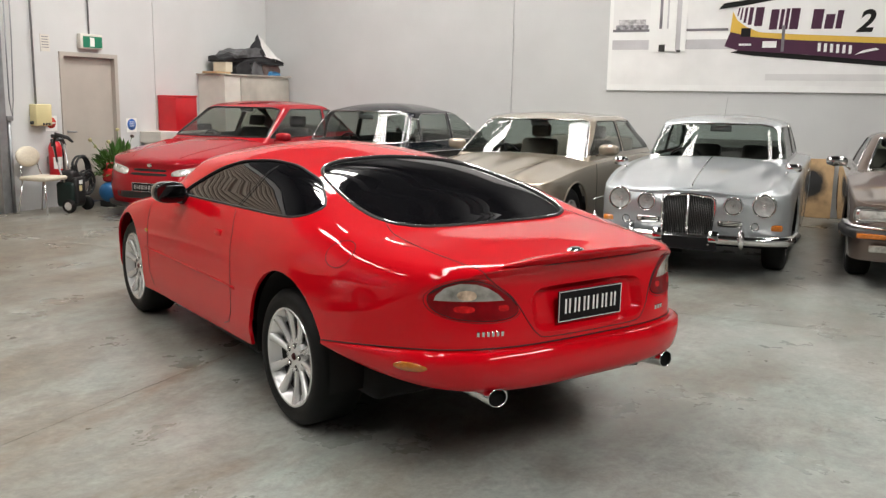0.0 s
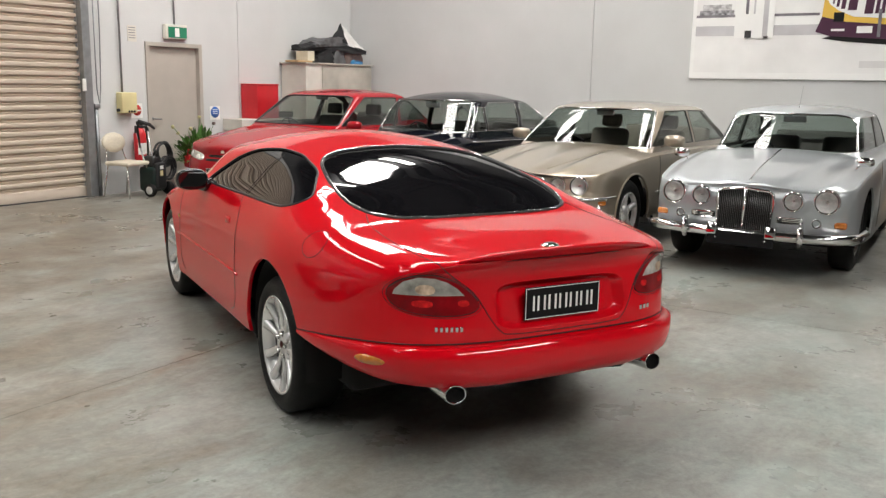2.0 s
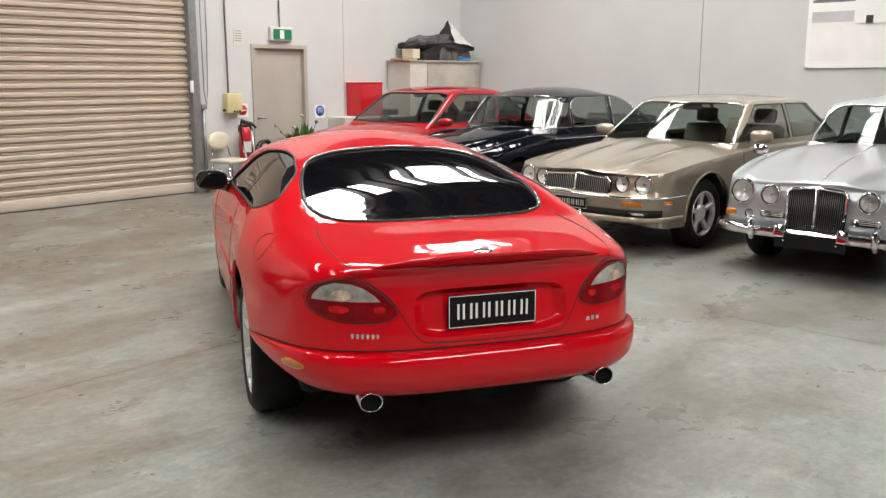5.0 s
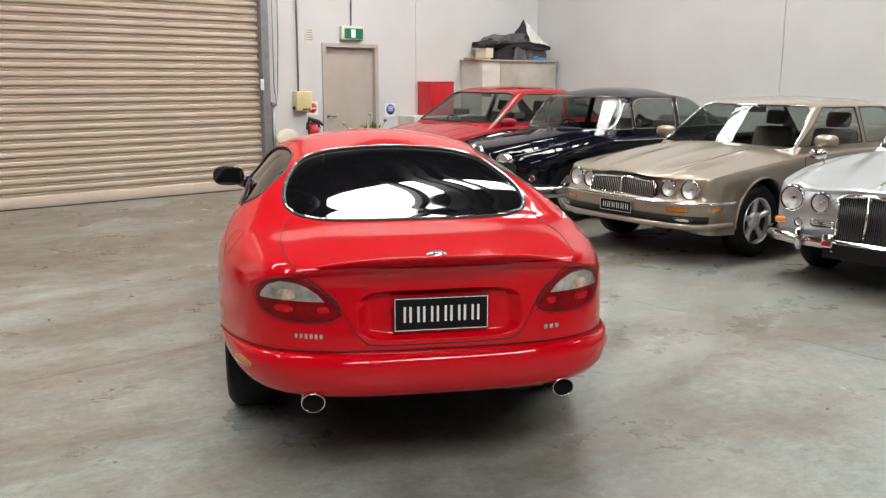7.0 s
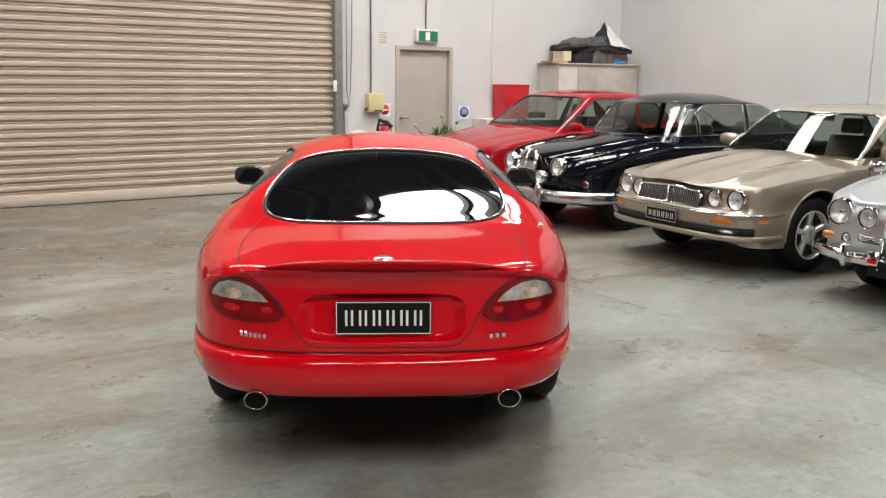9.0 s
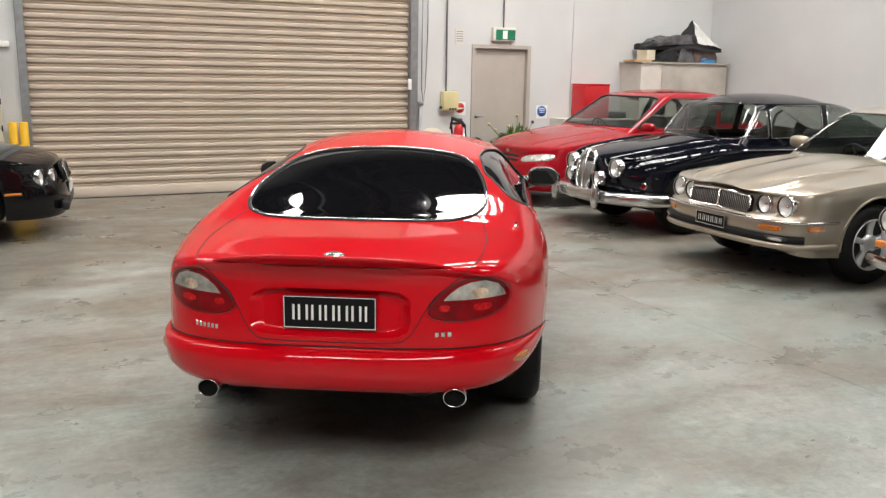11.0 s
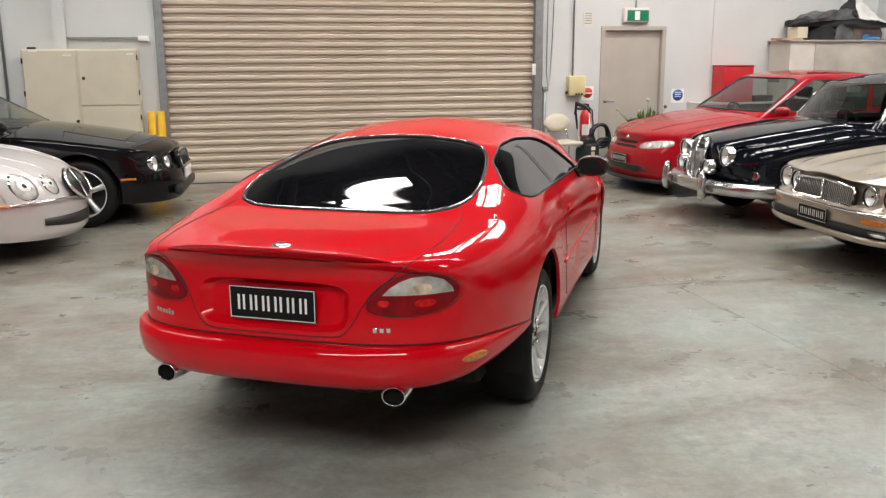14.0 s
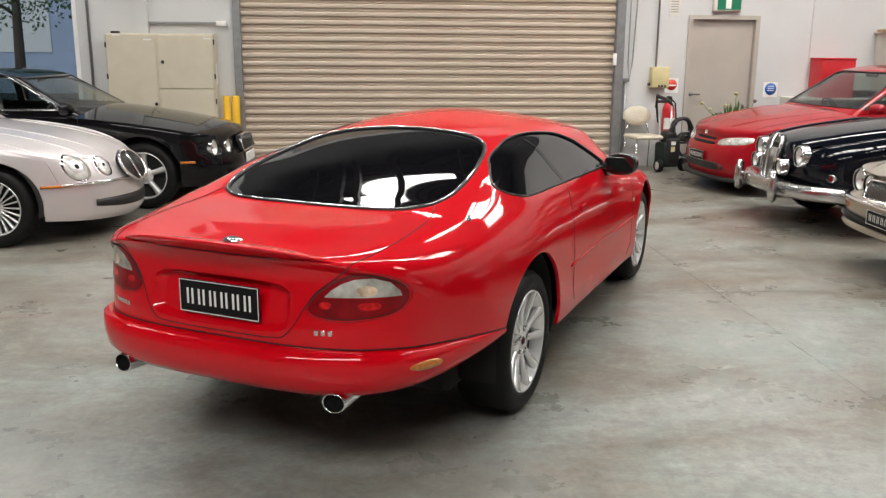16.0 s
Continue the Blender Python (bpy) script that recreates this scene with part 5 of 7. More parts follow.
def gold_saloon():
    S = dict(front_cuts=[(oval(s * y, z, r, r, 24), 0.07) for s in (1, -1) for y, z, r in ((0.665, 0.640, 0.084), (0.465, 0.636, 0.074))],
             length=5.02, half=0.90, wheel_r=0.325, rim_r=0.208, axles=(-0.93, -3.80), paint="gold", seat="seat_tan",
             shoulder=([-5.02, -4.2, -3.2, -1.5, -0.9, -0.35, 0], [0.80, 0.86, 0.88, 0.86, 0.82, 0.76, 0.70]),
             centre=([-5.02, -4.2, -1.5, -0.9, -0.4, -0.12, 0], [0.84, 0.93, 0.955, 0.89, 0.815, 0.755, 0.72]),
             nose=([0.25, 0.32, 0.38, 0.43, 0.52, 0.545, 0.57, 0.66, 0.74], [0.26, 0.13, 0.04, 0.0, 0.0, 0.02, 0.11, 0.125, 0.15]), chin=0.27, lip=0.012, pn=3.6, rn=0.42, deck_power=2.6,
             bulge=lambda x, t: (0.022 * math.exp(-((t - 0.60) / 0.07) ** 2) - 0.012 * math.exp(-((t - 0.42) / 0.09) ** 2) + 0.012 * math.exp(-((t - 0.20) / 0.10) ** 2)) * min(1, max(0, -x / 0.4)) * max(0, min(1, (x + 1.38) / 0.5)),
             cabin=dict(xf0=-1.36, xf1=-2.02, xr0=-4.25, xr1=-3.45, wb=0.805, wr=0.645, zb=0.87, zr=1.355, crown=0.045, rf=0.09),
             windscreen=[(-0.765, 0.925), (0.765, 0.925), (0.622, 1.28), (0.54, 1.306), (-0.54, 1.306), (-0.622, 1.28)],
             side_windows=[[(-1.60, 0.945), (-2.72, 0.945), (-2.72, 1.292), (-2.14, 1.292)], [(-2.79, 0.945), (-3.86, 0.945), (-3.68, 1.15), (-3.48, 1.275), (-2.79, 1.292)]],
             wheel_style="five", trim="black_plastic", screen_trim="chrome", trim_r=0.005)
    car, skin, width = saloon("saloon_car", pose(7.90, 3.56, 0, 0, 0, 176.5), "champagne gold metallic four-door saloon with twin round headlamps", S)
    for sgn in (1, -1):
        for y, z, r in ((0.665, 0.640, 0.082), (0.465, 0.636, 0.072)):
            p, _ = skin.at((2, sgn * y, z), (-1, 0, 0))
            round_lamp(car, p.x + 0.012, sgn * y, z, r, 0.010, (1, 0, 0.0))
        part("indicator", pad(skin, sgn * 0.62, 0.475, 0.092, 0.020, (-1, 0, 0)), "amber", car, "amber indicator lamp")
        part("side_marker", pad(skin, -0.30, 0.485, 0.062, 0.021, (0, -sgn, 0)), "amber", car, "amber side marker")
        fog = part("fog_lamp", pad(skin, sgn * 0.68, 0.392, 0.085, 0.026, (-1, 0, 0), 0.045, 3.5), "black_plastic", car, "oblong fog lamp in a dark recess")
        part("lens", pad(skin, sgn * 0.68, 0.392, 0.066, 0.018, (-1, 0, 0), 0.049, 3.5), "lamp_clear", fog, "clear fog lamp glass")
        door_mirror(car, -1.80, sgn * 0.935, 1.00, "gold", (0.07, 0.115, 0.062), (-1.78, sgn * 0.80, 0.93))
        seam(car, "door_gap", skin.line([(-1.55, 0, 0.86), (-1.55, 0, 0.30)], (0, -sgn, 0), 3.0), 0.003, "dark")
        seam(car, "waist_moulding", skin.line([(-1.45, 0, 0.50), (-3.3, 0, 0.50)], (0, -sgn, 0), 3.0, 0.1), 0.010, "chrome", "bright side moulding")
        seam(car, "bonnet_flute", skin.line([(-0.22, sgn * 0.30, 0), (-1.38, sgn * 0.50, 0)], (0, 0, -1), 3.0, 0.06), 0.004, "gold")
    g = [(-0.375, 0.550), (0.375, 0.550), (0.372, 0.66), (0.345, 0.688), (0.0, 0.705), (-0.345, 0.688), (-0.372, 0.66)]
    gx = lambda z: -0.052 - 0.16 * (z - 0.57)
    grille(car, g, gx, 34, 0.013, metal="bars")
    part("grille_spine", tube([(gx(0.550) + 0.005, 0, 0.550), (gx(0.70) + 0.012, 0, 0.70)], 0.011, 8), "chrome", car)
    bump = band(lambda x: width(x) * cap(-x / 0.42, 3.6), 0.0, -0.52, lambda f: [(0.535, -0.05), (0.542, 0.004), (0.535, 0.016), (0.525, 0.016), (0.518, 0.0)], 40)
    part("bumper_strip", bump, "chrome", car, "bright bumper top strip")
    edge = lambda x: width(x) * cap(-x / 0.42, 3.6)
    part("lower_intake", band(edge, 0.0, -0.22, lambda f: [(0.428, -0.03), (0.424, 0.011), (0.366, 0.006), (0.355, -0.08)], 40), "dark", car, "black lower air intake")
    part("bumper_lip", band(edge, 0.0, -0.50, lambda f: [(0.366, -0.06), (0.362, 0.012), (0.345, 0.022), (0.318, 0.010), (0.300, -0.08)], 40), "gold", car, "rounded lower bumper lip")
    number_plate(car, 0.022, 0.0, 0.452, 0.372, 0.107, 0, 0, 6)
    return car


def silver_saloon():
    S = dict(front_cuts=[(oval(s * y, z, r, r, 24), 0.07) for s in (1, -1) for y, z, r in ((0.625, 0.665, 0.092), (0.375, 0.655, 0.072))],
             length=4.76, half=0.875, wheel_r=0.335, rim_r=0.20, axles=(-0.86, -3.59), paint="silver", seat="seat", headrests=False,
             shoulder=([-4.76, -4.0, -3.0, -1.5, -0.8, -0.25, 0], [0.78, 0.90, 0.92, 0.90, 0.86, 0.77, 0.72]),
             centre=([-4.76, -4.0, -1.4, -0.9, -0.4, -0.1, 0], [0.84, 0.97, 0.985, 0.93, 0.86, 0.79, 0.75]),
             nose=([0.28, 0.36, 0.45, 0.55, 0.65, 0.70, 0.74, 0.78], [0.14, 0.08, 0.05, 0.03, 0.035, 0.055, 0.085, 0.13]), chin=0.34, pn=3.4, rn=0.36, deck_power=2.4,
             bulge=lambda x, t: (0.030 / (1 + math.exp((t - 0.30 - 0.36 * min(1, -x / 1.4)) / 0.028)) + 0.034 * math.exp(-((t - 0.80) / 0.11) ** 2) - 0.026) * min(1, max(0, -x / 0.25)) * max(0, min(1, (x + 1.6) / 0.5)),
             cabin=dict(xf0=-1.42, xf1=-1.88, xr0=-4.05, xr1=-3.35, wb=0.705, wr=0.60, zb=0.90, zr=1.352, crown=0.055, bow=0.16, rf=0.10),
             windscreen=[(-0.645, 0.99), (-0.56, 0.965), (0.56, 0.965), (0.645, 0.99), (0.585, 1.225), (0.53, 1.288), (0.40, 1.312), (-0.40, 1.312), (-0.53, 1.288), (-0.585, 1.225)],
             side_windows=[[(-1.60, 0.98), (-2.60, 0.98), (-2.60, 1.288), (-1.965, 1.288)], [(-2.68, 0.98), (-3.55, 0.98), (-3.45, 1.15), (-3.25, 1.262), (-2.68, 1.288)]],
             wheel_style="disc", wheel_metal="chrome", wiper_mat="chrome", wheel_inset=0.08, trim_r=0.0055)
    car, skin, width = saloon("saloon_car", pose(8.03, 1.33, 0, 0, 0, 180.6), "silver-blue classic saloon with four headlamps and tall chrome grille", S)
    for sgn in (1, -1):
        for y, z, r in ((0.625, 0.665, 0.090), (0.375, 0.655, 0.070)):
            p, _ = skin.at((2, sgn * y, z), (-1, 0, 0))
            round_lamp(car, p.x + 0.03, sgn * y, z, r, 0.013, (1, 0, 0.0), 0.07)
        p, _ = skin.at((2, sgn * 0.60, 0.50), (-1, 0, 0))
        round_lamp(car, p.x + 0.012, sgn * 0.56, 0.485, 0.032, 0.007, (1, 0, 0), 0.016, name="side_lamp")
        part("indicator", box(p.x - 0.09, sgn * 0.735 - 0.05, 0.45, p.x - 0.03, sgn * 0.735 + 0.05, 0.505, 0.018), "amber", car, "amber indicator lamp")
        hg = part("horn_grille", pad(skin, sgn * 0.355, 0.495, 0.105, 0.030, (-1, 0, 0), 0.008, 6), "chrome", car, "slatted horn grille")
        for zz in (0.481, 0.495, 0.509):
            part("slot", pad(skin, sgn * 0.355, zz, 0.092, 0.0045, (-1, 0, 0), 0.0105, 6, 0, 20, 2), "dark", hg, "dark slot")
        part("overrider", tube([(0.075, sgn * 0.47, 0.315), (0.10, sgn * 0.47, 0.36), (0.095, sgn * 0.47, 0.44), (0.05, sgn * 0.47, 0.475)], [0.02, 0.028, 0.028, 0.018], 10), "chrome", car, "chrome overrider")
        door_mirror(car, -0.80, sgn * 0.80, 0.95, "chrome", (0.04, 0.075, 0.042), (-0.78, sgn * 0.72, 0.86), "wing_mirror")
        seam(car, "door_gap", skin.line([(-1.62, 0, 0.90), (-1.60, 0, 0.30)], (0, -sgn, 0), 3.0), 0.003, "dark")
        seam(car, "door_gap", skin.line([(-2.64, 0, 0.90), (-2.64, 0, 0.30)], (0, -sgn, 0), 3.0), 0.003, "dark")
        p, _ = skin.at((-2.45, sgn * 2, 0.83), (0, -sgn, 0))
        part("door_handle", tube([p + Vector((-0.07, sgn * 0.015, 0)), p + Vector((0.07, sgn * 0.015, 0))], 0.011, 8), "chrome", car, "chrome door handle")
    part("front_bumper", band(lambda x: width(x) * cap(-x / 0.36, 3.4), 0.0, -0.50, lambda f: [(0.325, -0.02), (0.33, 0.05), (0.345, 0.075), (0.38, 0.08), (0.405, 0.065), (0.412, 0.03), (0.405, -0.02)], 44), "chrome", car, "chrome bumper")
    g = [(-0.21, 0.385), (0.21, 0.385), (0.228, 0.64), (0.222, 0.70), (0.19, 0.725), (0.0, 0.742), (-0.19, 0.725), (-0.222, 0.70), (-0.228, 0.64)]
    grille(car, g, lambda z: 0.035 - 0.12 * (z - 0.43), 30, 0.014, recess=0.03)
    part("grille_spine", tube([(0.045, 0, 0.43), (0.012, 0, 0.735)], 0.012, 8), "chrome", car)
    part("aerial", tube([(-1.98, 0.02, 1.37), (-2.00, 0.04, 1.59)], 0.0025, 6), "steel", car, "thin roof aerial")
    hood = skin.line([(-0.06, 0, 0), (-1.36, 0, 0)], (0, 0, -1), 3.0, 0.06)
    part("bonnet_strip", tube(hood, 0.007, 6), "chrome", car, "chrome bonnet strip")
    p, _ = skin.at((-0.05, 0, 3), (0, 0, -1))
    part("bonnet_mascot", tube([p + Vector((0.04, 0, 0.02)), p + Vector((0.0, 0, 0.045)), p + Vector((-0.09, 0, 0.02)), p + Vector((-0.14, 0, 0.005))], [0.010, 0.016, 0.010, 0.004], 8), "chrome", car, "small chrome bonnet ornament")
    for yy in (-0.24, 0.24):
        part("bumper_clamp", box(-0.03, -0.045, -0.05, 0.025, 0.045, 0.05, 0.014, 3), "chrome", car, "square chrome bumper clamp", m=pose(0.09, yy, 0.395, 0, -14, 0))
    part("plate_holder", box(0.09, -0.27, 0.275, 0.11, 0.27, 0.385, 0.004), "plate_black", car, "blank black plate holder", False)
    for yy in (-0.20, 0.20):
        part("plate_bolt", lathe([(0, 0.004), (0.006, 0.003), (0.008, 0)], 8, "x", (0.11, yy, 0.33)), "chrome", car)
    return car


def navy_saloon():
    def fender(x, t):
        f = max(0, min(1, (x + 1.7) / 0.5))
        return (-0.085 * math.exp(-((t - 0.66) / 0.10) ** 2) + 0.05 * math.exp(-((t - 0.88) / 0.09) ** 2)) * f * min(1, max(0, -x / 0.2))
    S = dict(front_cuts=[(oval(s * y, z, r, r, 24), 0.07) for s in (1, -1) for y, z, r in ((0.44, 0.68, 0.09),)],
             length=4.55, half=0.845, wheel_r=0.33, rim_r=0.20, axles=(-0.82, -3.55), paint="navy", seat="seat", headrests=False,
             shoulder=([-4.55, -3.9, -3.0, -1.5, -0.9, -0.3, 0], [0.66, 0.84, 0.90, 0.88, 0.82, 0.71, 0.62]),
             centre=([-4.55, -3.9, -1.35, -0.9, -0.4, -0.1, 0], [0.80, 0.97, 1.0, 0.95, 0.88, 0.80, 0.74]),
             nose=([0.28, 0.4, 0.5, 0.6, 0.7, 0.8], [0.20, 0.10, 0.06, 0.04, 0.05, 0.10]), chin=0.36, pn=2.6, rn=0.55, deck_power=2.2, bulge=fender,
             cabin=dict(xf0=-1.31, xf1=-1.66, xr0=-4.10, xr1=-3.05, wb=0.75, wr=0.64, zb=0.91, zr=1.375, crown=0.085, bow=0.16, tail_bow=0.22, rf=0.09, rr=0.30),
             windscreen=[(-0.70, 1.01), (-0.62, 0.975), (0.62, 0.975), (0.70, 1.01), (0.635, 1.26), (0.57, 1.325), (0.44, 1.345), (-0.44, 1.345), (-0.57, 1.325), (-0.635, 1.26)],
             side_windows=[[(-1.53, 0.99), (-1.82, 0.99), (-1.82, 1.27), (-1.74, 1.27)], [(-1.86, 0.99), (-2.58, 0.99), (-2.58, 1.325), (-1.97, 1.325), (-1.86, 1.27)], [(-2.66, 0.99), (-3.2, 0.99), (-3.2, 1.28), (-3.0, 1.32), (-2.66, 1.325)], [(-3.23, 0.99), (-3.58, 0.99), (-3.5, 1.12), (-3.36, 1.22), (-3.23, 1.27)]],
             wheel_style="disc", wheel_metal="chrome", wiper_mat="chrome", trim_r=0.006, wheel_inset=0.09)
    car, skin, width = saloon("saloon_car", pose(8.14, 5.84, 0, 0, 0, 176.5), "dark navy classic four-door saloon with chrome grille, bumpers and window frames", S)
    for sgn in (1, -1):
        p, _ = skin.at((2, sgn * 0.44, 0.68), (-1, 0, 0))
        round_lamp(car, p.x + 0.022, sgn * 0.44, 0.68, 0.084, 0.012, (1, 0, 0), 0.07)
        p, _ = skin.at((2, sgn * 0.28, 0.56), (-1, 0, 0))
        round_lamp(car, p.x + 0.09, sgn * 0.28, 0.565, 0.066, 0.010, (1, 0, 0), 0.07, name="fog_lamp")
        p, _ = skin.at((2, sgn * 0.72, 0.52), (-1, 0, 0))
        if p:
            round_lamp(car, p.x + 0.01, sgn * 0.72, 0.52, 0.032, 0.006, (1, sgn * 0.4, 0), name="side_lamp", lit="lamp_red")
        part("overrider", tube([(0.105, sgn * 0.41, 0.270), (0.118, sgn * 0.41, 0.285), (0.126, sgn * 0.41, 0.35), (0.124, sgn * 0.41, 0.47), (0.112, sgn * 0.41, 0.525), (0.098, sgn * 0.41, 0.540)], [0.022, 0.036, 0.044, 0.044, 0.036, 0.018], 14), "aged_chrome", car, "large chrome overrider")
        seam(car, "door_gap", skin.line([(-1.66, 0, 0.90), (-1.64, 0, 0.30)], (0, -sgn, 0), 3.0), 0.003, "dark")
        seam(car, "wing_crease", skin.line([(-0.30, sgn * 0.52, 0), (-1.40, sgn * 0.62, 0)], (0, 0, -1), 3.0, 0.06), 0.004, "chrome", "thin bright bonnet edge")
        seam(car, "waist_strip", skin.line([(-1.40, 0, 0.875), (-3.7, 0, 0.86)], (0, -sgn, 0), 3.0, 0.1), 0.006, "chrome", "chrome waist strip")
    part("front_bumper", band(lambda x: width(x) * cap(-x / 0.55, 2.6), 0.0, -0.62, lambda f: [(0.31, -0.02), (0.315, 0.06), (0.33, 0.095), (0.355, 0.11), (0.41, 0.113), (0.435, 0.10), (0.45, 0.06), (0.445, -0.02)], 44), "aged_chrome", car, "heavy dulled chrome bumper")
    gz = [(0.39, 0.055), (0.45, 0.095), (0.52, 0.125), (0.60, 0.145), (0.68, 0.152), (0.74, 0.147), (0.785, 0.125), (0.815, 0.085), (0.83, 0.035)]
    g = [(y, z) for z, y in gz] + [(-y, z) for z, y in gz[::-1]]
    grille(car, g, lambda z: 0.03 - 0.12 * (z - 0.4) - 0.30 * max(0, z - 0.66), 24, 0.022, metal="bars", recess=0.025)
    part("grille_spine", tube([(0.045, 0, 0.40), (0.012, 0, 0.68), (-0.05, 0, 0.845)], 0.013, 8), "chrome", car)
    return car


def red_hatch():
    S = dict(length=4.75, half=0.90, wheel_r=0.315, rim_r=0.20, axles=(-0.90, -3.60), paint="red2", seat="seat",
             shoulder=([-4.75, -4.0, -3.0, -1.5, -0.8, -0.25, 0], [0.80, 0.90, 0.92, 0.87, 0.80, 0.70, 0.60]),
             centre=([-4.75, -4.0, -1.3, -0.8, -0.3, -0.1, 0], [0.84, 0.95, 0.955, 0.89, 0.78, 0.72, 0.66]),
             nose=([0.16, 0.24, 0.34, 0.48, 0.56, 0.66], [0.06, 0.02, 0.0, 0.02, 0.06, 0.14]), chin=0.17, pn=2.7, rn=0.62, deck_power=2.8,
             cabin=dict(xf0=-1.26, xf1=-2.10, xr0=-4.25, xr1=-3.35, wb=0.79, wr=0.64, zb=0.88, zr=1.41, crown=0.045, rf=0.11),
             windscreen=[(-0.74, 0.965), (0.74, 0.965), (0.61, 1.32), (0.48, 1.345), (-0.48, 1.345), (-0.61, 1.32)],
             side_windows=[[(-1.56, 0.96), (-2.95, 0.96), (-3.05, 1.32), (-2.24, 1.33)], [(-3.05, 1.0), (-3.75, 1.0), (-3.55, 1.22), (-3.35, 1.31), (-3.12, 1.31)]],
             wheel_style="six", trim="black_plastic", screen_trim="black_plastic")
    car, skin, width = saloon("coupe_car", pose(8.29, 7.98, 0, 0, 0, 182.5), "plain red two-door car with a low nose and black window surrounds", S)
    for sgn in (1, -1):
        hl = part("headlamp", pad(skin, sgn * 0.545, 0.596, 0.215, 0.042, (-1, 0, 0), 0.006, 3.2, sgn * 0.12), "lamp_clear", car, "slim clear headlamp")
        for yy, rr in ((0.47, 0.028), (0.66, 0.033)):
            part("reflector", pad(skin, sgn * yy, 0.600 + 0.12 * (yy - 0.61), rr * 1.5, rr, (-1, 0, 0), 0.009, 2.2, 0, 24, 3), "reflector", hl, "silvered reflector")
        seam(car, "bonnet_crease", skin.line([(-0.22, sgn * 0.36, 0), (-0.7, sgn * 0.52, 0), (-1.2, sgn * 0.60, 0)], (0, 0, -1), 3.0, 0.06), 0.005, "red2")
        seam(car, "bonnet_gap", skin.line([(-0.34, sgn * 0.70, 0), (-0.8, sgn * 0.76, 0), (-1.24, sgn * 0.78, 0)], (0, 0, -1), 3.0, 0.06), 0.003, "dark")
        if sgn > 0:
            door_mirror(car, -1.62, sgn * 0.945, 0.975, "red2", (0.075, 0.11, 0.058), (-1.62, sgn * 0.80, 0.92))
    for zz, ww in ((0.600, 0.25), (0.552, 0.28)):
        part("grille", pad(skin, 0, zz, ww, 0.016, (-1, 0, 0), 0.003, 4), "dark", car, "narrow dark grille slot")
    part("badge", pad(skin, 0, 0.655, 0.035, 0.022, (-1, 0, 0), 0.008, 2.5), "chrome", car, "plain chrome badge")
    part("lower_intake", pad(skin, 0, 0.30, 0.50, 0.045, (-1, 0, 0), 0.003, 5), "black_plastic", car, "black lower air intake")
    part("front_spoiler", band(lambda x: width(x) * cap(-x / 0.62, 2.7), 0.0, -0.6, lambda f: [(0.19, -0.05), (0.19, 0.03), (0.15, 0.02), (0.15, -0.05)], 30), "black_plastic", car, "black chin spoiler")
    number_plate(car, 0.025, 0.0, 0.40, 0.372, 0.107, 0, 0, 6)
    return car


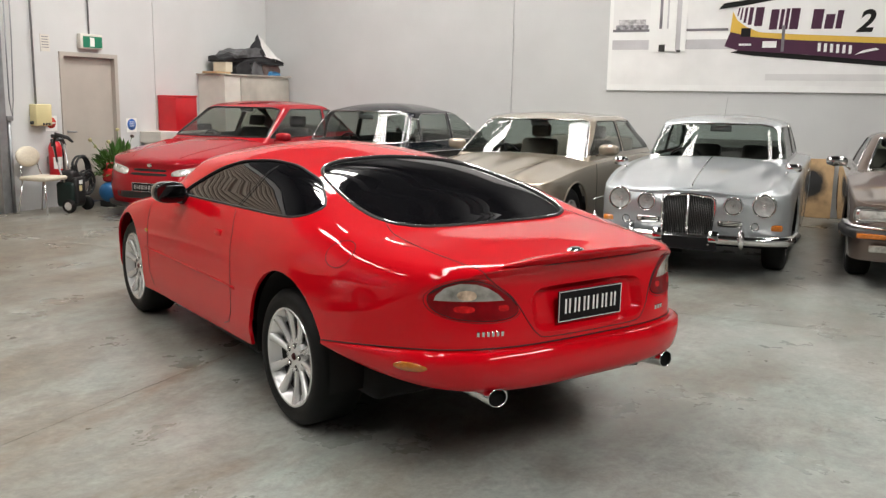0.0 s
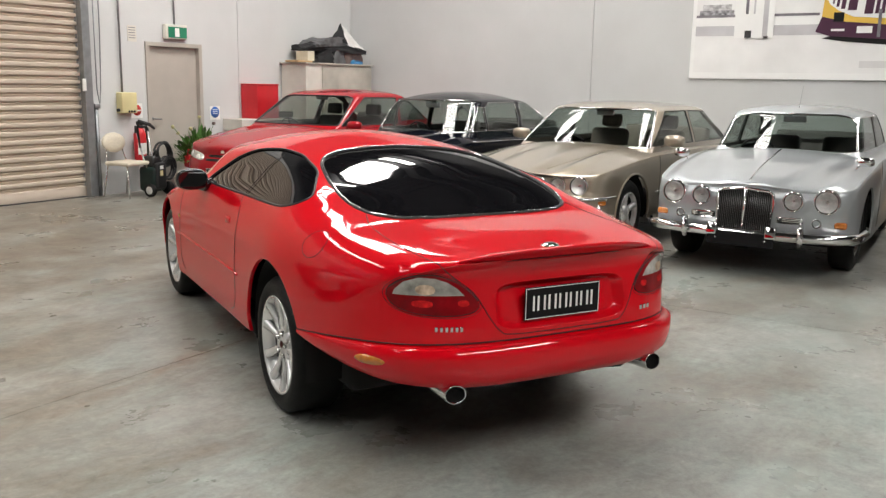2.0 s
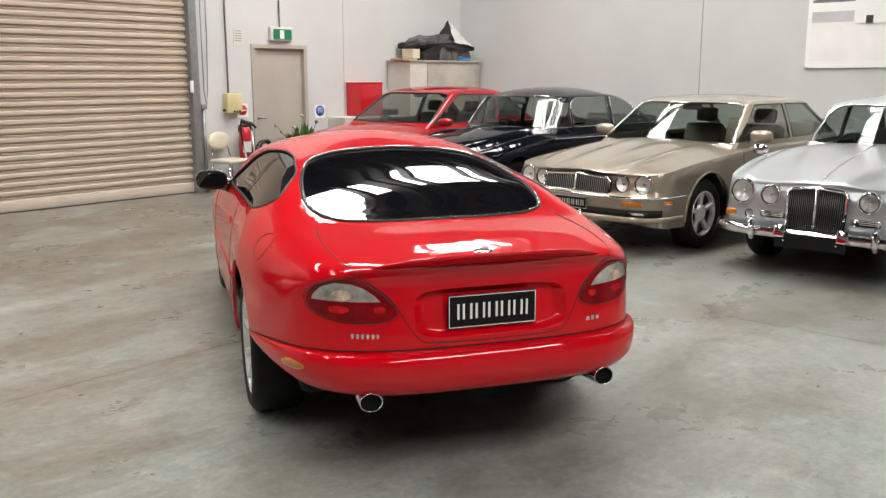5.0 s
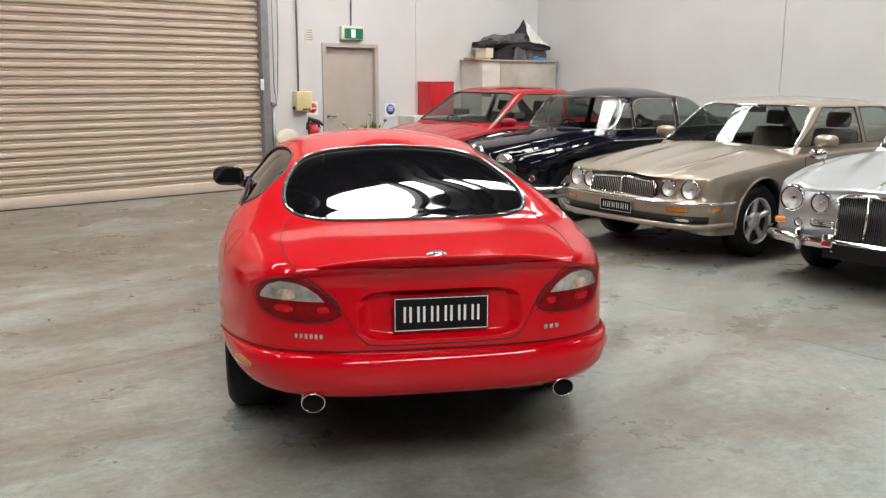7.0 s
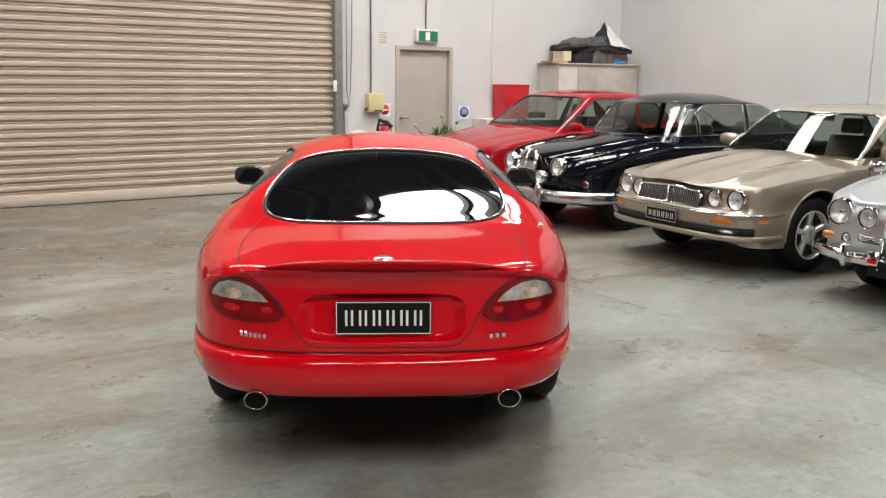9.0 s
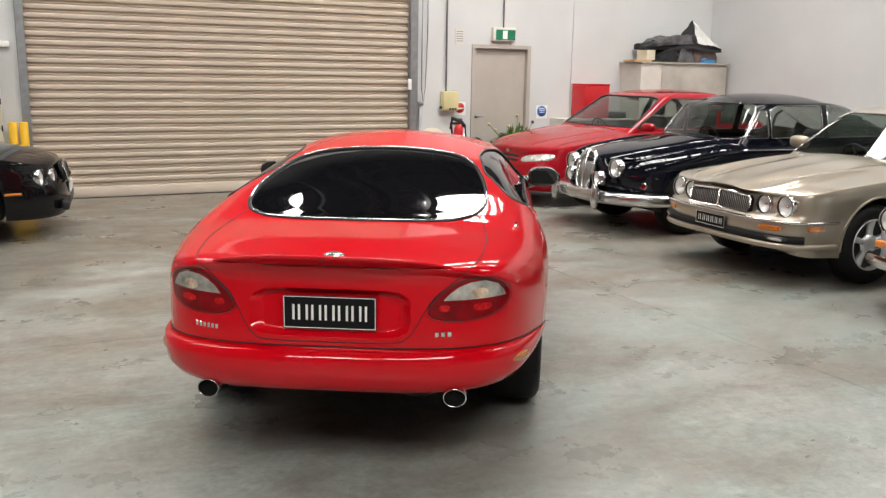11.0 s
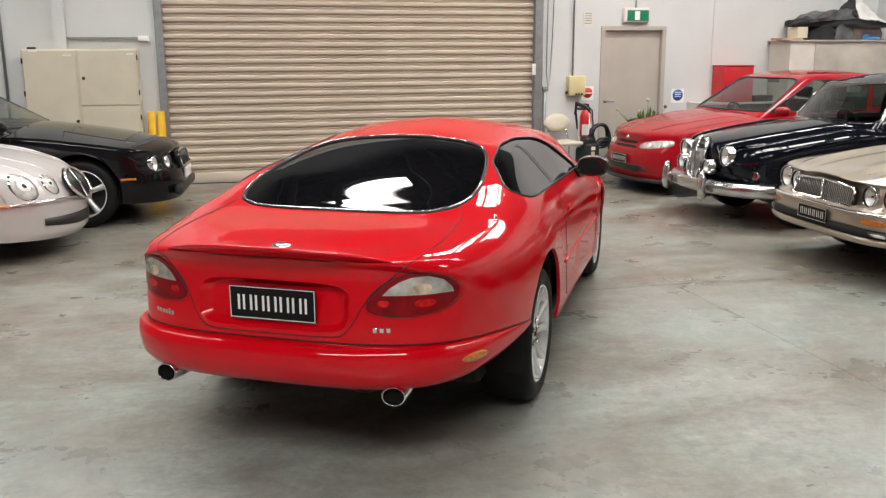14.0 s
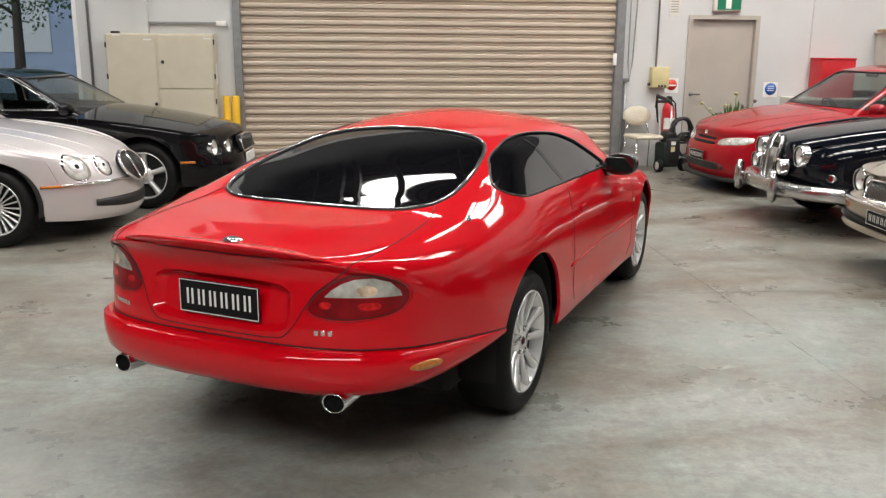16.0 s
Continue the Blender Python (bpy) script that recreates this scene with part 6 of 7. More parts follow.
def pale_saloon():
    S = dict(length=4.86, half=0.91, wheel_r=0.335, rim_r=0.235, axles=(-0.87, -3.78), paint="lilac", seat="seat_tan",
             shoulder=([-4.86, -4.0, -3.0, -1.5, -0.9, -0.35, 0], [0.72, 0.86, 0.90, 0.90, 0.84, 0.72, 0.60]),
             centre=([-4.86, -4.0, -1.5, -0.9, -0.4, -0.1, 0], [0.84, 0.96, 0.99, 0.93, 0.83, 0.72, 0.64]),
             nose=([0.16, 0.24, 0.40, 0.52, 0.60, 0.70], [0.06, 0.0, 0.0, 0.02, 0.06, 0.12]), chin=0.165, pn=2.05, rn=0.95, deck_power=2.2,
             cabin=dict(xf0=-1.35, xf1=-2.15, xr0=-4.2, xr1=-3.3, wb=0.80, wr=0.63, zb=0.90, zr=1.41, crown=0.05),
             windscreen=[(-0.74, 0.98), (0.74, 0.98), (0.60, 1.32), (-0.60, 1.32)],
             side_windows=[[(-1.68, 0.99), (-2.7, 0.99), (-2.7, 1.32), (-2.25, 1.32)], [(-2.78, 0.99), (-3.7, 0.99), (-3.4, 1.25), (-3.2, 1.31), (-2.78, 1.32)]],
             wheel_style="multi", trim="chrome", screen_trim="black_plastic", trim_r=0.006, tall=1.005)
    car, skin, width = saloon("saloon_car", pose(2.13, 5.93, 0, 0, 0, -8.0), "pale silver four-door saloon with oval headlamps and many-spoked alloy wheels", S)
    for sgn in (1, -1):
        for y, z, ru, rv in ((0.560, 0.640, 0.078, 0.104), (0.345, 0.632, 0.056, 0.076)):
            hl = part("headlamp", pad(skin, sgn * y, z, ru + 0.010, rv + 0.010, (-1, 0, 0), 0.006, 2.1), "chrome", car, "oval headlamp with a thin bright rim")
            part("lamp_bowl", pad(skin, sgn * y, z, ru, rv, (-1, 0, 0), 0.009, 2.1), "lamp_clear", hl, "clear lamp glass")
            part("reflector", pad(skin, sgn * y, z + 0.012, ru * 0.62, rv * 0.55, (-1, 0, 0), 0.012, 2.1), "reflector", hl, "silvered reflector")
            part("bulb", pad(skin, sgn * y, z + 0.012, ru * 0.24, rv * 0.22, (-1, 0, 0), 0.015, 2.1), "dark", hl)
        mk = skin.line([(-0.50, 0, 0.50), (-0.30, 0, 0.50)], (0, -sgn, 0), 3.0)
        seam(car, "side_marker", [p + Vector((0, 0, 0)) for p in mk], 0.014, "amber", "orange side marker")
        door_mirror(car, -1.78, sgn * 0.96, 1.02, "lilac", (0.07, 0.11, 0.06), (-1.78, sgn * 0.84, 0.95))
    st = band(lambda x: width(x) * cap(-x / 0.95, 2.05), 0.0, -0.36, lambda f: [(0.512, -0.02), (0.516, 0.008), (0.498, 0.010), (0.494, -0.02)], 40)
    part("bumper_strip", st, "chrome", car, "bright bumper strip")
    part("lower_intake", band(lambda x: width(x) * cap(-x / 0.95, 2.05), 0.0, -0.17, lambda f: [(0.365, -0.02), (0.360, 0.006), (0.265 + 0.04 * f, 0.006), (0.26 + 0.04 * f, -0.02)], 30), "black_plastic", car, "black lower air intake")
    g = [(0.215 * math.cos(a), 0.600 + 0.130 * math.sin(a)) for a in np.linspace(0, math.tau, 33)[:-1]]
    grille(car, g, lambda z: 0.035 - 0.62 * max(0, z - 0.50), 24, 0.014)
    part("grille_spine", tube([(0.040, 0, 0.475), (-0.022, 0, 0.60), (-0.100, 0, 0.73)], 0.009, 8), "chrome", car, "chrome grille spine")
    for sgn in (1, -1):
        for y_a, y_b in ((0.655, 0.80), (0.42, 0.52), (0.25, 0.30)):
            crease = skin.line([(-0.16, sgn * y_a, 0), (-0.55, sgn * (y_a + y_b) / 2, 0), (-1.25, sgn * y_b * 0.92, 0)], (0, 0, -1), 3.0, 0.05)
            seam(car, "bonnet_crease", crease, 0.006, "lilac", "raised bonnet crease")
    return car


def black_saloon():
    S = dict(front_cuts=[(oval(s * y, z, r, r, 24), 0.07) for s in (1, -1) for y, z, r in ((0.66, 0.60, 0.075), (0.47, 0.595, 0.065))],
             length=4.95, half=0.90, wheel_r=0.335, rim_r=0.235, axles=(-0.90, -3.75), paint="black", seat="seat",
             shoulder=([-4.95, -4.2, -3.2, -1.5, -0.9, -0.3, 0], [0.82, 0.90, 0.92, 0.90, 0.84, 0.74, 0.66]),
             centre=([-4.95, -4.2, -1.5, -0.9, -0.4, -0.1, 0], [0.86, 0.97, 0.99, 0.92, 0.83, 0.75, 0.70]),
             nose=([0.18, 0.28, 0.40, 0.52, 0.60, 0.74], [0.06, 0.0, 0.0, 0.02, 0.07, 0.11]), chin=0.21, pn=2.8, rn=0.75, deck_power=1.9,
             cabin=dict(xf0=-1.35, xf1=-2.15, xr0=-4.25, xr1=-3.3, wb=0.80, wr=0.63, zb=0.90, zr=1.345, crown=0.03),
             trim_r=0.007, windscreen=[(-0.75, 0.965), (0.75, 0.965), (0.61, 1.27), (-0.61, 1.27)],
             side_windows=[[(-1.66, 0.975), (-2.75, 0.975), (-2.75, 1.275), (-2.22, 1.275)], [(-2.83, 0.975), (-3.75, 0.975), (-3.45, 1.21), (-3.2, 1.265), (-2.83, 1.275)]],
             wheel_style="five", trim="chrome", screen_trim="black_plastic")
    car, skin, width = saloon("saloon_car", pose(2.95, 7.70, 0, 0, 0, -5.0), "glossy black four-door saloon with five-spoke alloy wheels and chrome window line", S)
    for sgn in (1, -1):
        for y, z, r in ((0.66, 0.60, 0.075), (0.47, 0.595, 0.065)):
            p, n_ = skin.at((2, sgn * y, z), (-1, 0, 0))
            round_lamp(car, p.x + 0.004, sgn * y, z, r, 0.006, (1, sgn * 0.25, 0.1), 0.05)
        mk = skin.line([(-0.52, 0, 0.47), (-0.38, 0, 0.47)], (0, -sgn, 0), 3.0)
        seam(car, "side_marker", mk, 0.014, "amber", "orange side marker")
        if sgn < 0:
            door_mirror(car, -1.58, sgn * 0.95, 1.0, "black", (0.07, 0.11, 0.06), (-1.58, sgn * 0.82, 0.93))
        seam(car, "door_gap", skin.line([(-1.50, 0, 0.90), (-1.48, 0, 0.30)], (0, -sgn, 0), 3.0), 0.003, "dark")
    g = [(-0.28, 0.53), (0.28, 0.53), (0.30, 0.63), (0.26, 0.68), (0, 0.69), (-0.26, 0.68), (-0.30, 0.63)]
    grille(car, g, lambda z: 0.0 - 0.3 * (z - 0.53), 20, 0.012)
    part("lower_intake", box(-0.06, -0.55, 0.27, 0.012, 0.55, 0.36, 0.02), "black_plastic", car, "black lower air intake")
    part("plate_mount", box(0.0, -0.19, 0.40, 0.02, 0.19, 0.50, 0.003), "white", car, "pale plate mount", False)
    return car


def brown_coupe():
    S = dict(length=4.87, half=0.895, wheel_r=0.325, rim_r=0.20, axles=(-0.90, -3.49), paint="brown", seat="seat_tan",
             shoulder=([-4.87, -4.0, -3.0, -1.5, -0.8, -0.25, 0], [0.76, 0.86, 0.88, 0.85, 0.81, 0.74, 0.70]),
             centre=([-4.87, -4.0, -1.6, -0.9, -0.4, -0.1, 0], [0.80, 0.90, 0.93, 0.86, 0.80, 0.76, 0.73]),
             nose=([0.22, 0.34, 0.44, 0.52, 0.56, 0.72], [0.08, 0.02, 0.0, 0.02, 0.08, 0.08]), chin=0.25, pn=4.0, rn=0.35, deck_power=3.0,
             cabin=dict(xf0=-1.60, xf1=-2.35, xr0=-3.9, xr1=-3.2, wb=0.78, wr=0.60, zb=0.85, zr=1.25, crown=0.03),
             windscreen=[(-0.68, 0.90), (0.68, 0.90), (0.56, 1.19), (-0.56, 1.19)],
             side_windows=[[(-2.0, 0.91), (-3.1, 0.91), (-3.0, 1.18), (-2.5, 1.19)]], wheel_style="five", trim="chrome")
    car, skin, width = saloon("coupe_car", pose(8.20, -0.88, 0, 0, 0, 182.0), "dark brown metallic coupe with wide oblong headlamps and a black bumper", S)
    for sgn in (1, -1):
        p, _ = skin.at((2, sgn * 0.62, 0.63), (-1, 0, 0))
        hl = part("headlamp", box(p.x - 0.05, sgn * 0.64 - 0.20, 0.565, p.x + 0.012, sgn * 0.64 + 0.20, 0.70, 0.05, 4), "chrome", car, "oblong headlamp in a chrome surround")
        part("lens", box(p.x - 0.02, sgn * 0.64 - 0.175, 0.585, p.x + 0.018, sgn * 0.64 + 0.175, 0.68, 0.035, 4), "lamp_clear", hl, "clear headlamp glass")
        part("fog_lamp", box(-0.02, sgn * 0.62 - 0.09, 0.34, 0.03, sgn * 0.62 + 0.09, 0.40, 0.012), "lamp_smoke", car, "pale fog lamp")
        part("indicator", box(-0.02, sgn * 0.70 - 0.11, 0.455, 0.075, sgn * 0.70 + 0.11, 0.495, 0.008), "amber", car, "orange indicator")
        door_mirror(car, -1.62, sgn * 0.97, 0.98, "chrome", (0.05, 0.10, 0.05), (-1.64, sgn * 0.84, 0.90))
    part("front_bumper", band(lambda x: width(x) * cap(-x / 0.35, 4.0), 0.0, -0.5, lambda f: [(0.44, -0.02), (0.44, 0.06), (0.46, 0.075), (0.50, 0.075), (0.52, 0.06), (0.52, -0.02)], 40), "black_plastic", car, "black rubber bumper")
    part("bumper_strip", band(lambda x: width(x) * cap(-x / 0.35, 4.0), 0.0, -0.5, lambda f: [(0.522, -0.02), (0.526, 0.055), (0.545, 0.05), (0.545, -0.02)], 40), "chrome", car, "chrome bumper strip")
    part("grille", box(-0.10, -0.36, 0.58, -0.04, 0.36, 0.69, 0.02), "grille", car, "dark slatted grille")
    return car


gold_saloon()
silver_saloon()
navy_saloon()
red_hatch()
pale_saloon()
black_saloon()
brown_coupe()


# ---- things along the walls ----
def banner():
    y0, y1, z0, z1, x = -4.6, 3.545, 1.735, 4.6, ROOM_X1
    b = tagged(part("wall_banner", box(x - 0.03, y0, z0, x - 0.006, y1, z1, 0.004, 1), "photo_white", None, "", False), "large white-bordered photo banner of a racing car hung on the wall", "banner")
    f = x - 0.032

    def sheet(name, ya, za, yb, zb_, mat_, dx=0.0, label=""):
        part(name, box(f - dx - 0.002, ya, za, f - dx, yb, zb_), mat_, b, label, False)

    def shape(name, pts, mat_, dx, label=""):
        bm = bmesh.new()
        face = bm.faces.new([bm.verts.new((f - dx, y, z)) for y, z in pts])
        r = bmesh.ops.extrude_face_region(bm, geom=[face])
        for v in r["geom"]:
            if isinstance(v, bmesh.types.BMVert):
                v.co.x -= 0.002
        bmesh.ops.recalc_face_normals(bm, faces=bm.faces)
        part(name, bm, mat_, b, label, False)

    def leaning(name, yl, yr, za, zb_, lean, mat_, dx):
        """An upright bar whose top leans to the nearer side."""
        shape(name, [(yl, za), (yr, za), (yr - lean, zb_), (yl - lean, zb_)], mat_, dx)
    sheet("print_ground", y0 + 0.05, z0 + 0.09, y1 - 0.06, 2.34, "photo_light", 0, "pale printed ground")
    sheet("print_ground_shade", y0 + 0.05, 1.90, 1.25, 1.99, "photo_shade", 0.003, "soft grey printed band")
    sheet("print_road", y0 + 0.05, 2.34, y1 - 0.06, 2.48, "photo_grey", 0, "grey printed road edge")
    sheet("print_barrier", y0 + 0.05, 2.48, y1 - 0.06, 2.60, "photo_white", 0, "pale printed barrier")
    sheet("print_wall", y0 + 0.05, 2.60, y1 - 0.06, z1 - 0.05, "photo_light", 0, "pale grey printed background")
    sheet("print_wall_line", 1.8, 2.60, y1 - 0.06, 2.635, "photo_mid", 0.003, "dark line along the wall")
    sheet("print_hedge", 2.95, 2.635, 3.44, 2.70, "photo_hedge", 0.004, "dark mottled printed hedge")
    sheet("print_hedge", 2.99, 2.70, 3.40, 2.78, "photo_bush", 0.004, "grey mottled printed hedge")
    sheet("print_post", 2.54, 2.31, 2.93, z1 - 0.05, "photo_white", 0.014, "pale printed column")
    sheet("print_post", 2.39, 2.31, 2.47, z1 - 0.05, "photo_white", 0.014, "pale printed column")
    sheet("print_post_side", 2.47, 2.32, 2.54, z1 - 0.05, "photo_grey", 0.012, "shaded side of the column")
    sheet("print_slit", 2.745, 2.64, 2.785, z1 - 0.05, "photo_mid", 0.017, "dark slit")
    sheet("print_slit", 2.65, 2.64, 2.675, z1 - 0.05, "photo_grey", 0.017, "grey slit")
    sheet("print_post_base", 2.69, 2.31, 2.78, 2.41, "grille", 0.017, "dark mark")
    sheet("print_post_base", 2.46, 2.30, 2.52, 2.33, "grille", 0.017, "dark mark")
    # racing car drawn as plain shapes
    shape("print_skirt", [(1.75, 2.29), (1.62, 2.33), (-0.28, 2.17), (-4.2, 1.86), (-4.2, 1.78), (-0.28, 2.10), (1.45, 2.245)], "dark", 0.004, "black printed skirt and shadow")
    shape("print_car_lower", [(1.77, 2.58), (1.84, 2.38), (1.65, 2.32), (0.78, 2.26), (-0.28, 2.165), (-4.2, 1.84), (-4.2, 2.20), (-0.26, 2.40), (0.94, 2.46), (1.48, 2.51)], "photo_purple", 0.007, "dark purple printed car body")
    shape("print_car_side", [(1.75, 2.86), (1.77, 2.58), (1.48, 2.51), (0.94, 2.46), (-0.26, 2.40), (-4.2, 2.20), (-4.2, 2.28), (-0.25, 2.48), (0.95, 2.54), (1.37, 2.57), (1.56, 2.65), (1.68, 2.74)], "photo_yellow", 0.010, "yellow printed stripe")
    shape("print_car_upper", [(1.745, 2.86), (1.68, 2.74), (1.56, 2.65), (1.37, 2.57), (0.95, 2.54), (-0.25, 2.48), (-4.2, 2.28), (-4.2, 3.5), (-0.2, 3.10), (1.55, 3.03)], "photo_white", 0.013, "white printed car flank")
    shape("print_wing", [(1.95, 2.90), (1.55, 2.95), (0.9, 3.06), (0.9, 3.12), (1.88, 2.98)], "dark", 0.016, "black printed edge")
    sheet("print_mark", 1.49, 2.51, 1.62, 2.63, "dark", 0.016, "dark printed square")
    sheet("print_strut", 1.03, 2.30, 1.07, 2.66, "photo_mid", 0.019, "grey printed strut")
    for k, (yy, wd) in enumerate(((1.690, 0.018), (1.650, 0.022), (1.600, 0.034), (1.540, 0.052), (1.455, 0.110))):
        low = (2.80, 2.745, 2.705, 2.675, 2.655)[k]
        leaning("print_stripe", yy, yy - wd, low, 2.915, 0.022, "photo_purple", 0.016)
    for yy, wd, top in ((1.25, 0.105, 2.88), (1.12, 0.045, 2.88), (1.05, 0.045, 2.89), (0.985, 0.115, 2.89), (0.70, 0.135, 2.87), (0.535, 0.115, 2.80), (0.39, 0.075, 2.85)):
        leaning("print_bar", yy, yy - wd, 2.605, top, 0.022, "photo_purple", 0.016)
    for k in range(6):
        leaning("print_bar", 0.59 - 0.079 * k, 0.552 - 0.079 * k, 2.300 - 0.007 * k, 2.415 - 0.007 * k, 0.0, "photo_white", 0.016)
    shape("print_flash", [(0.12, 2.25), (0.02, 2.31), (-0.14, 2.345), (-0.18, 2.32), (-0.02, 2.285)], "photo_white", 0.016, "white printed flash")
    sheet("print_bar", 1.13, 2.355, 1.32, 2.445, "photo_white", 0.016)
    sheet("print_bar", 1.47, 2.385, 1.64, 2.415, "photo_white", 0.016)
    number = bpy.data.curves.new("race_number", "FONT")
    number.body, number.size, number.shear, number.offset, number.extrude = "2", 0.40, 0.25, 0.012, 0.001
    drawn = new("race_number", number)
    bpy.context.view_layer.update()
    flat = bpy.data.meshes.new_from_object(drawn)
    bpy.data.objects.remove(drawn)
    flat.materials.append(M["dark"])
    two = new("race_number", flat)
    two.parent = b
    two.matrix_local = Matrix(((0, 0, -1, f - 0.017), (-1, 0, 0, 0.125), (0, 1, 0, 2.565), (0, 0, 0, 1)))
    tagged(two, "bold black slanted race number")


def exit_sign():
    x0, x1, z0, z1, y = 9.143, 9.541, 2.165, 2.373, ROOM_Y1
    s = tagged(part("exit_sign", box(x0, y - 0.075, z0, x1, y - 0.001, z1, 0.012), "offwhite"), "green and white running-figure exit sign box above the door", "sign")
    part("face", box(x0 + 0.045, y - 0.079, z0 + 0.02, x1 - 0.012, y - 0.076, z1 - 0.035), "sign_green", s, "green sign face", False)
    part("symbol", box((x0 + x1) / 2 - 0.035, y - 0.082, z0 + 0.035, (x0 + x1) / 2 + 0.045, y - 0.0795, z1 - 0.05), "white", s, "white pictogram panel", False)
    part("conduit", tube([((x0 + x1) / 2, y - 0.03, z1), ((x0 + x1) / 2, y - 0.03, ROOF)], 0.012, 8), "steel", s, "grey conduit")


def small_wall_things():
    y = ROOM_Y1
    # yellow door-motor box, with its conduit
    c = tagged(part("control_box", box(8.29, y - 0.13, 1.115, 8.545, y - 0.001, 1.40, 0.012), "box_yellow"), "pale yellow roller door control box on the wall", "control box")
    for k in range(3):
        part("button", lathe([(0, -0.012), (0.014, -0.012), (0.016, 0)], 12, "y", (8.40 + 0.045 * k, y - 0.13, 1.14)), "black_plastic", c, "round button")
    part("conduit", tube([(8.37, y - 0.04, 1.40), (8.37, y - 0.04, ROOF)], 0.014, 8), "steel", c, "grey conduit")
    part("side_knob", lathe([(0, -0.03), (0.02, -0.03), (0.022, 0)], 12, "x", (8.29, y - 0.06, 1.16)), "black_plastic", c)
    # signs
    s = tagged(part("fire_sign", box(8.53, y - 0.006, 1.04, 8.725, y - 0.001, 1.245), "white", None, "", False), "small red and white fire equipment sign", "sign")
    part("disc", lathe([(0, -0.010), (0.075, -0.010), (0.075, -0.006)], 28, "y", (8.628, y, 1.15)), "sign_red", s, "red disc")
    part("bar", box(8.57, y - 0.012, 1.135, 8.69, y - 0.010, 1.155), "white", s, smooth=False)
    s = tagged(part("safety_sign", box(9.995, y - 0.006, 0.98, 10.205, y - 0.001, 1.19), "white", None, "", False), "small blue and white safety sign", "sign")
    part("disc", lathe([(0, -0.010), (0.085, -0.010), (0.085, -0.006)], 28, "y", (10.10, y, 1.095)), "sign_blue", s, "blue disc")
    for k in range(3):
        part("bar", box(10.05, y - 0.012, 1.13 - 0.03 * k, 10.15, y - 0.010, 1.14 - 0.03 * k), "white", s, smooth=False)
    v = tagged(part("notice", box(8.53, y - 0.006, 2.10, 8.68, y - 0.001, 2.32), "offwhite", None, "", False), "faded paper notice on the wall", "notice")
    for q in range(5):
        part("bar", box(8.55, y - 0.0075, 2.285 - 0.035 * q, 8.66, y - 0.006, 2.297 - 0.035 * q), "wall_dark", v, smooth=False)
    sw = tagged(part("door_sensor", box(7.735, y - 0.07, 1.42, 7.79, y - 0.051, 1.58, 0.006), "white"), "small white sensor on the roller guide", "sensor")
    # chain hoist loop of the roller door
    ch = tagged(part("chain", tube([(8.06, y - 0.05, 4.0), (8.05, y - 0.05, 2.2), (8.02, y - 0.05, 1.45), (7.985, y - 0.06, 1.22), (7.96, y - 0.05, 1.45), (7.97, y - 0.05, 4.0)], 0.009, 6), "steel"), "thin steel hoist chain beside the roller door", "chain")
    part("chain_guide", box(7.90, y - 0.07, 1.19, 7.99, y - 0.002, 1.25, 0.008), "steel", ch, "steel chain keeper")
    po = tagged(part("down_pipe", tube([(7.945, y - 0.03, 0.0), (7.945, y - 0.03, 1.2)], 0.024, 10), "steel"), "short grey pipe beside the roller guide", "pipe")
    # steel meter cupboard
    x0, x1, yf, zt = 0.955, 2.33, y - 0.27, 1.80
    k = tagged(part("meter_cupboard", box(x0, yf, 0.12, x1, y - 0.002, zt, 0.008), "cabinet", None, "", False), "beige steel electrical cupboard with three doors fixed to the wall", "cupboard")
    for a in ((x0 + 0.015, 0.14, 1.585, zt - 0.015), (1.615, 1.10, x1 - 0.02, zt - 0.015), (1.615, 0.14, x1 - 0.02, 1.085)):
        part("cupboard_door", box(a[0], yf - 0.02, a[1], a[2], yf - 0.001, a[3], 0.005), "cabinet", k, smooth=False)
    for px, pz in ((1.665, 1.44), (1.555, 0.90)):
        part("latch", lathe([(0, -0.018), (0.018, -0.018), (0.022, 0)], 12, "y", (px, yf - 0.02, pz)), "black_plastic", k, "black latch")
    for hx, hz in ((x0 - 0.004, 1.62), (x0 - 0.004, 1.22), (x0 - 0.004, 0.5), (x1 - 0.012, 1.66), (x1 - 0.012, 1.22), (x1 - 0.012, 0.9)):
        part("hinge", box(hx, yf - 0.028, hz, hx + 0.016, yf - 0.002, hz + 0.07, 0.003), "black_plastic", k, "small black hinge")
    for lx, lz, lw in ((1.44, 1.715, 0.10), (2.20, 1.73, 0.09), (1.05, 1.77, 0.10)):
        part("label", box(lx, yf - 0.0225, lz, lx + lw, yf - 0.0202, lz + 0.018), "white", k, "small white label", False)
    part("top_vent", box(1.02, yf + 0.05, zt, 1.12, yf + 0.13, zt + 0.03, 0.006), "black_plastic", k, "small black cable gland")
    part("label", box(x1 - 0.001, yf + 0.06, 1.15, x1 + 0.003, yf + 0.14, 1.42), "white", k, "white side label", False)
    # wall frame behind it
    structure("wall_column", box(1.33, y - 0.12, zt, 1.47, y - 0.001, ROOF), "wall", "grey painted steel column", category="column")
    structure("wall_rail", box(1.47, y - 0.06, 1.93, 2.40, y - 0.001, 1.955), "steel", "thin grey rail", category="rail")
    tagged(part("junction_box", box(2.34, y - 0.09, 1.90, 2.47, y - 0.001, 1.97, 0.006), "white"), "small white junction box", "box")
    tagged(part("pipe", tube([(0.70, y - 0.03, 0.0), (0.70, y - 0.03, ROOF)], 0.018, 8), "steel"), "thin grey wall pipe", "pipe")
    b = thing("door_bollard", pose(2.50, y - 0.16, 0), "pair of yellow steel guard posts beside the roller door", "bollard")
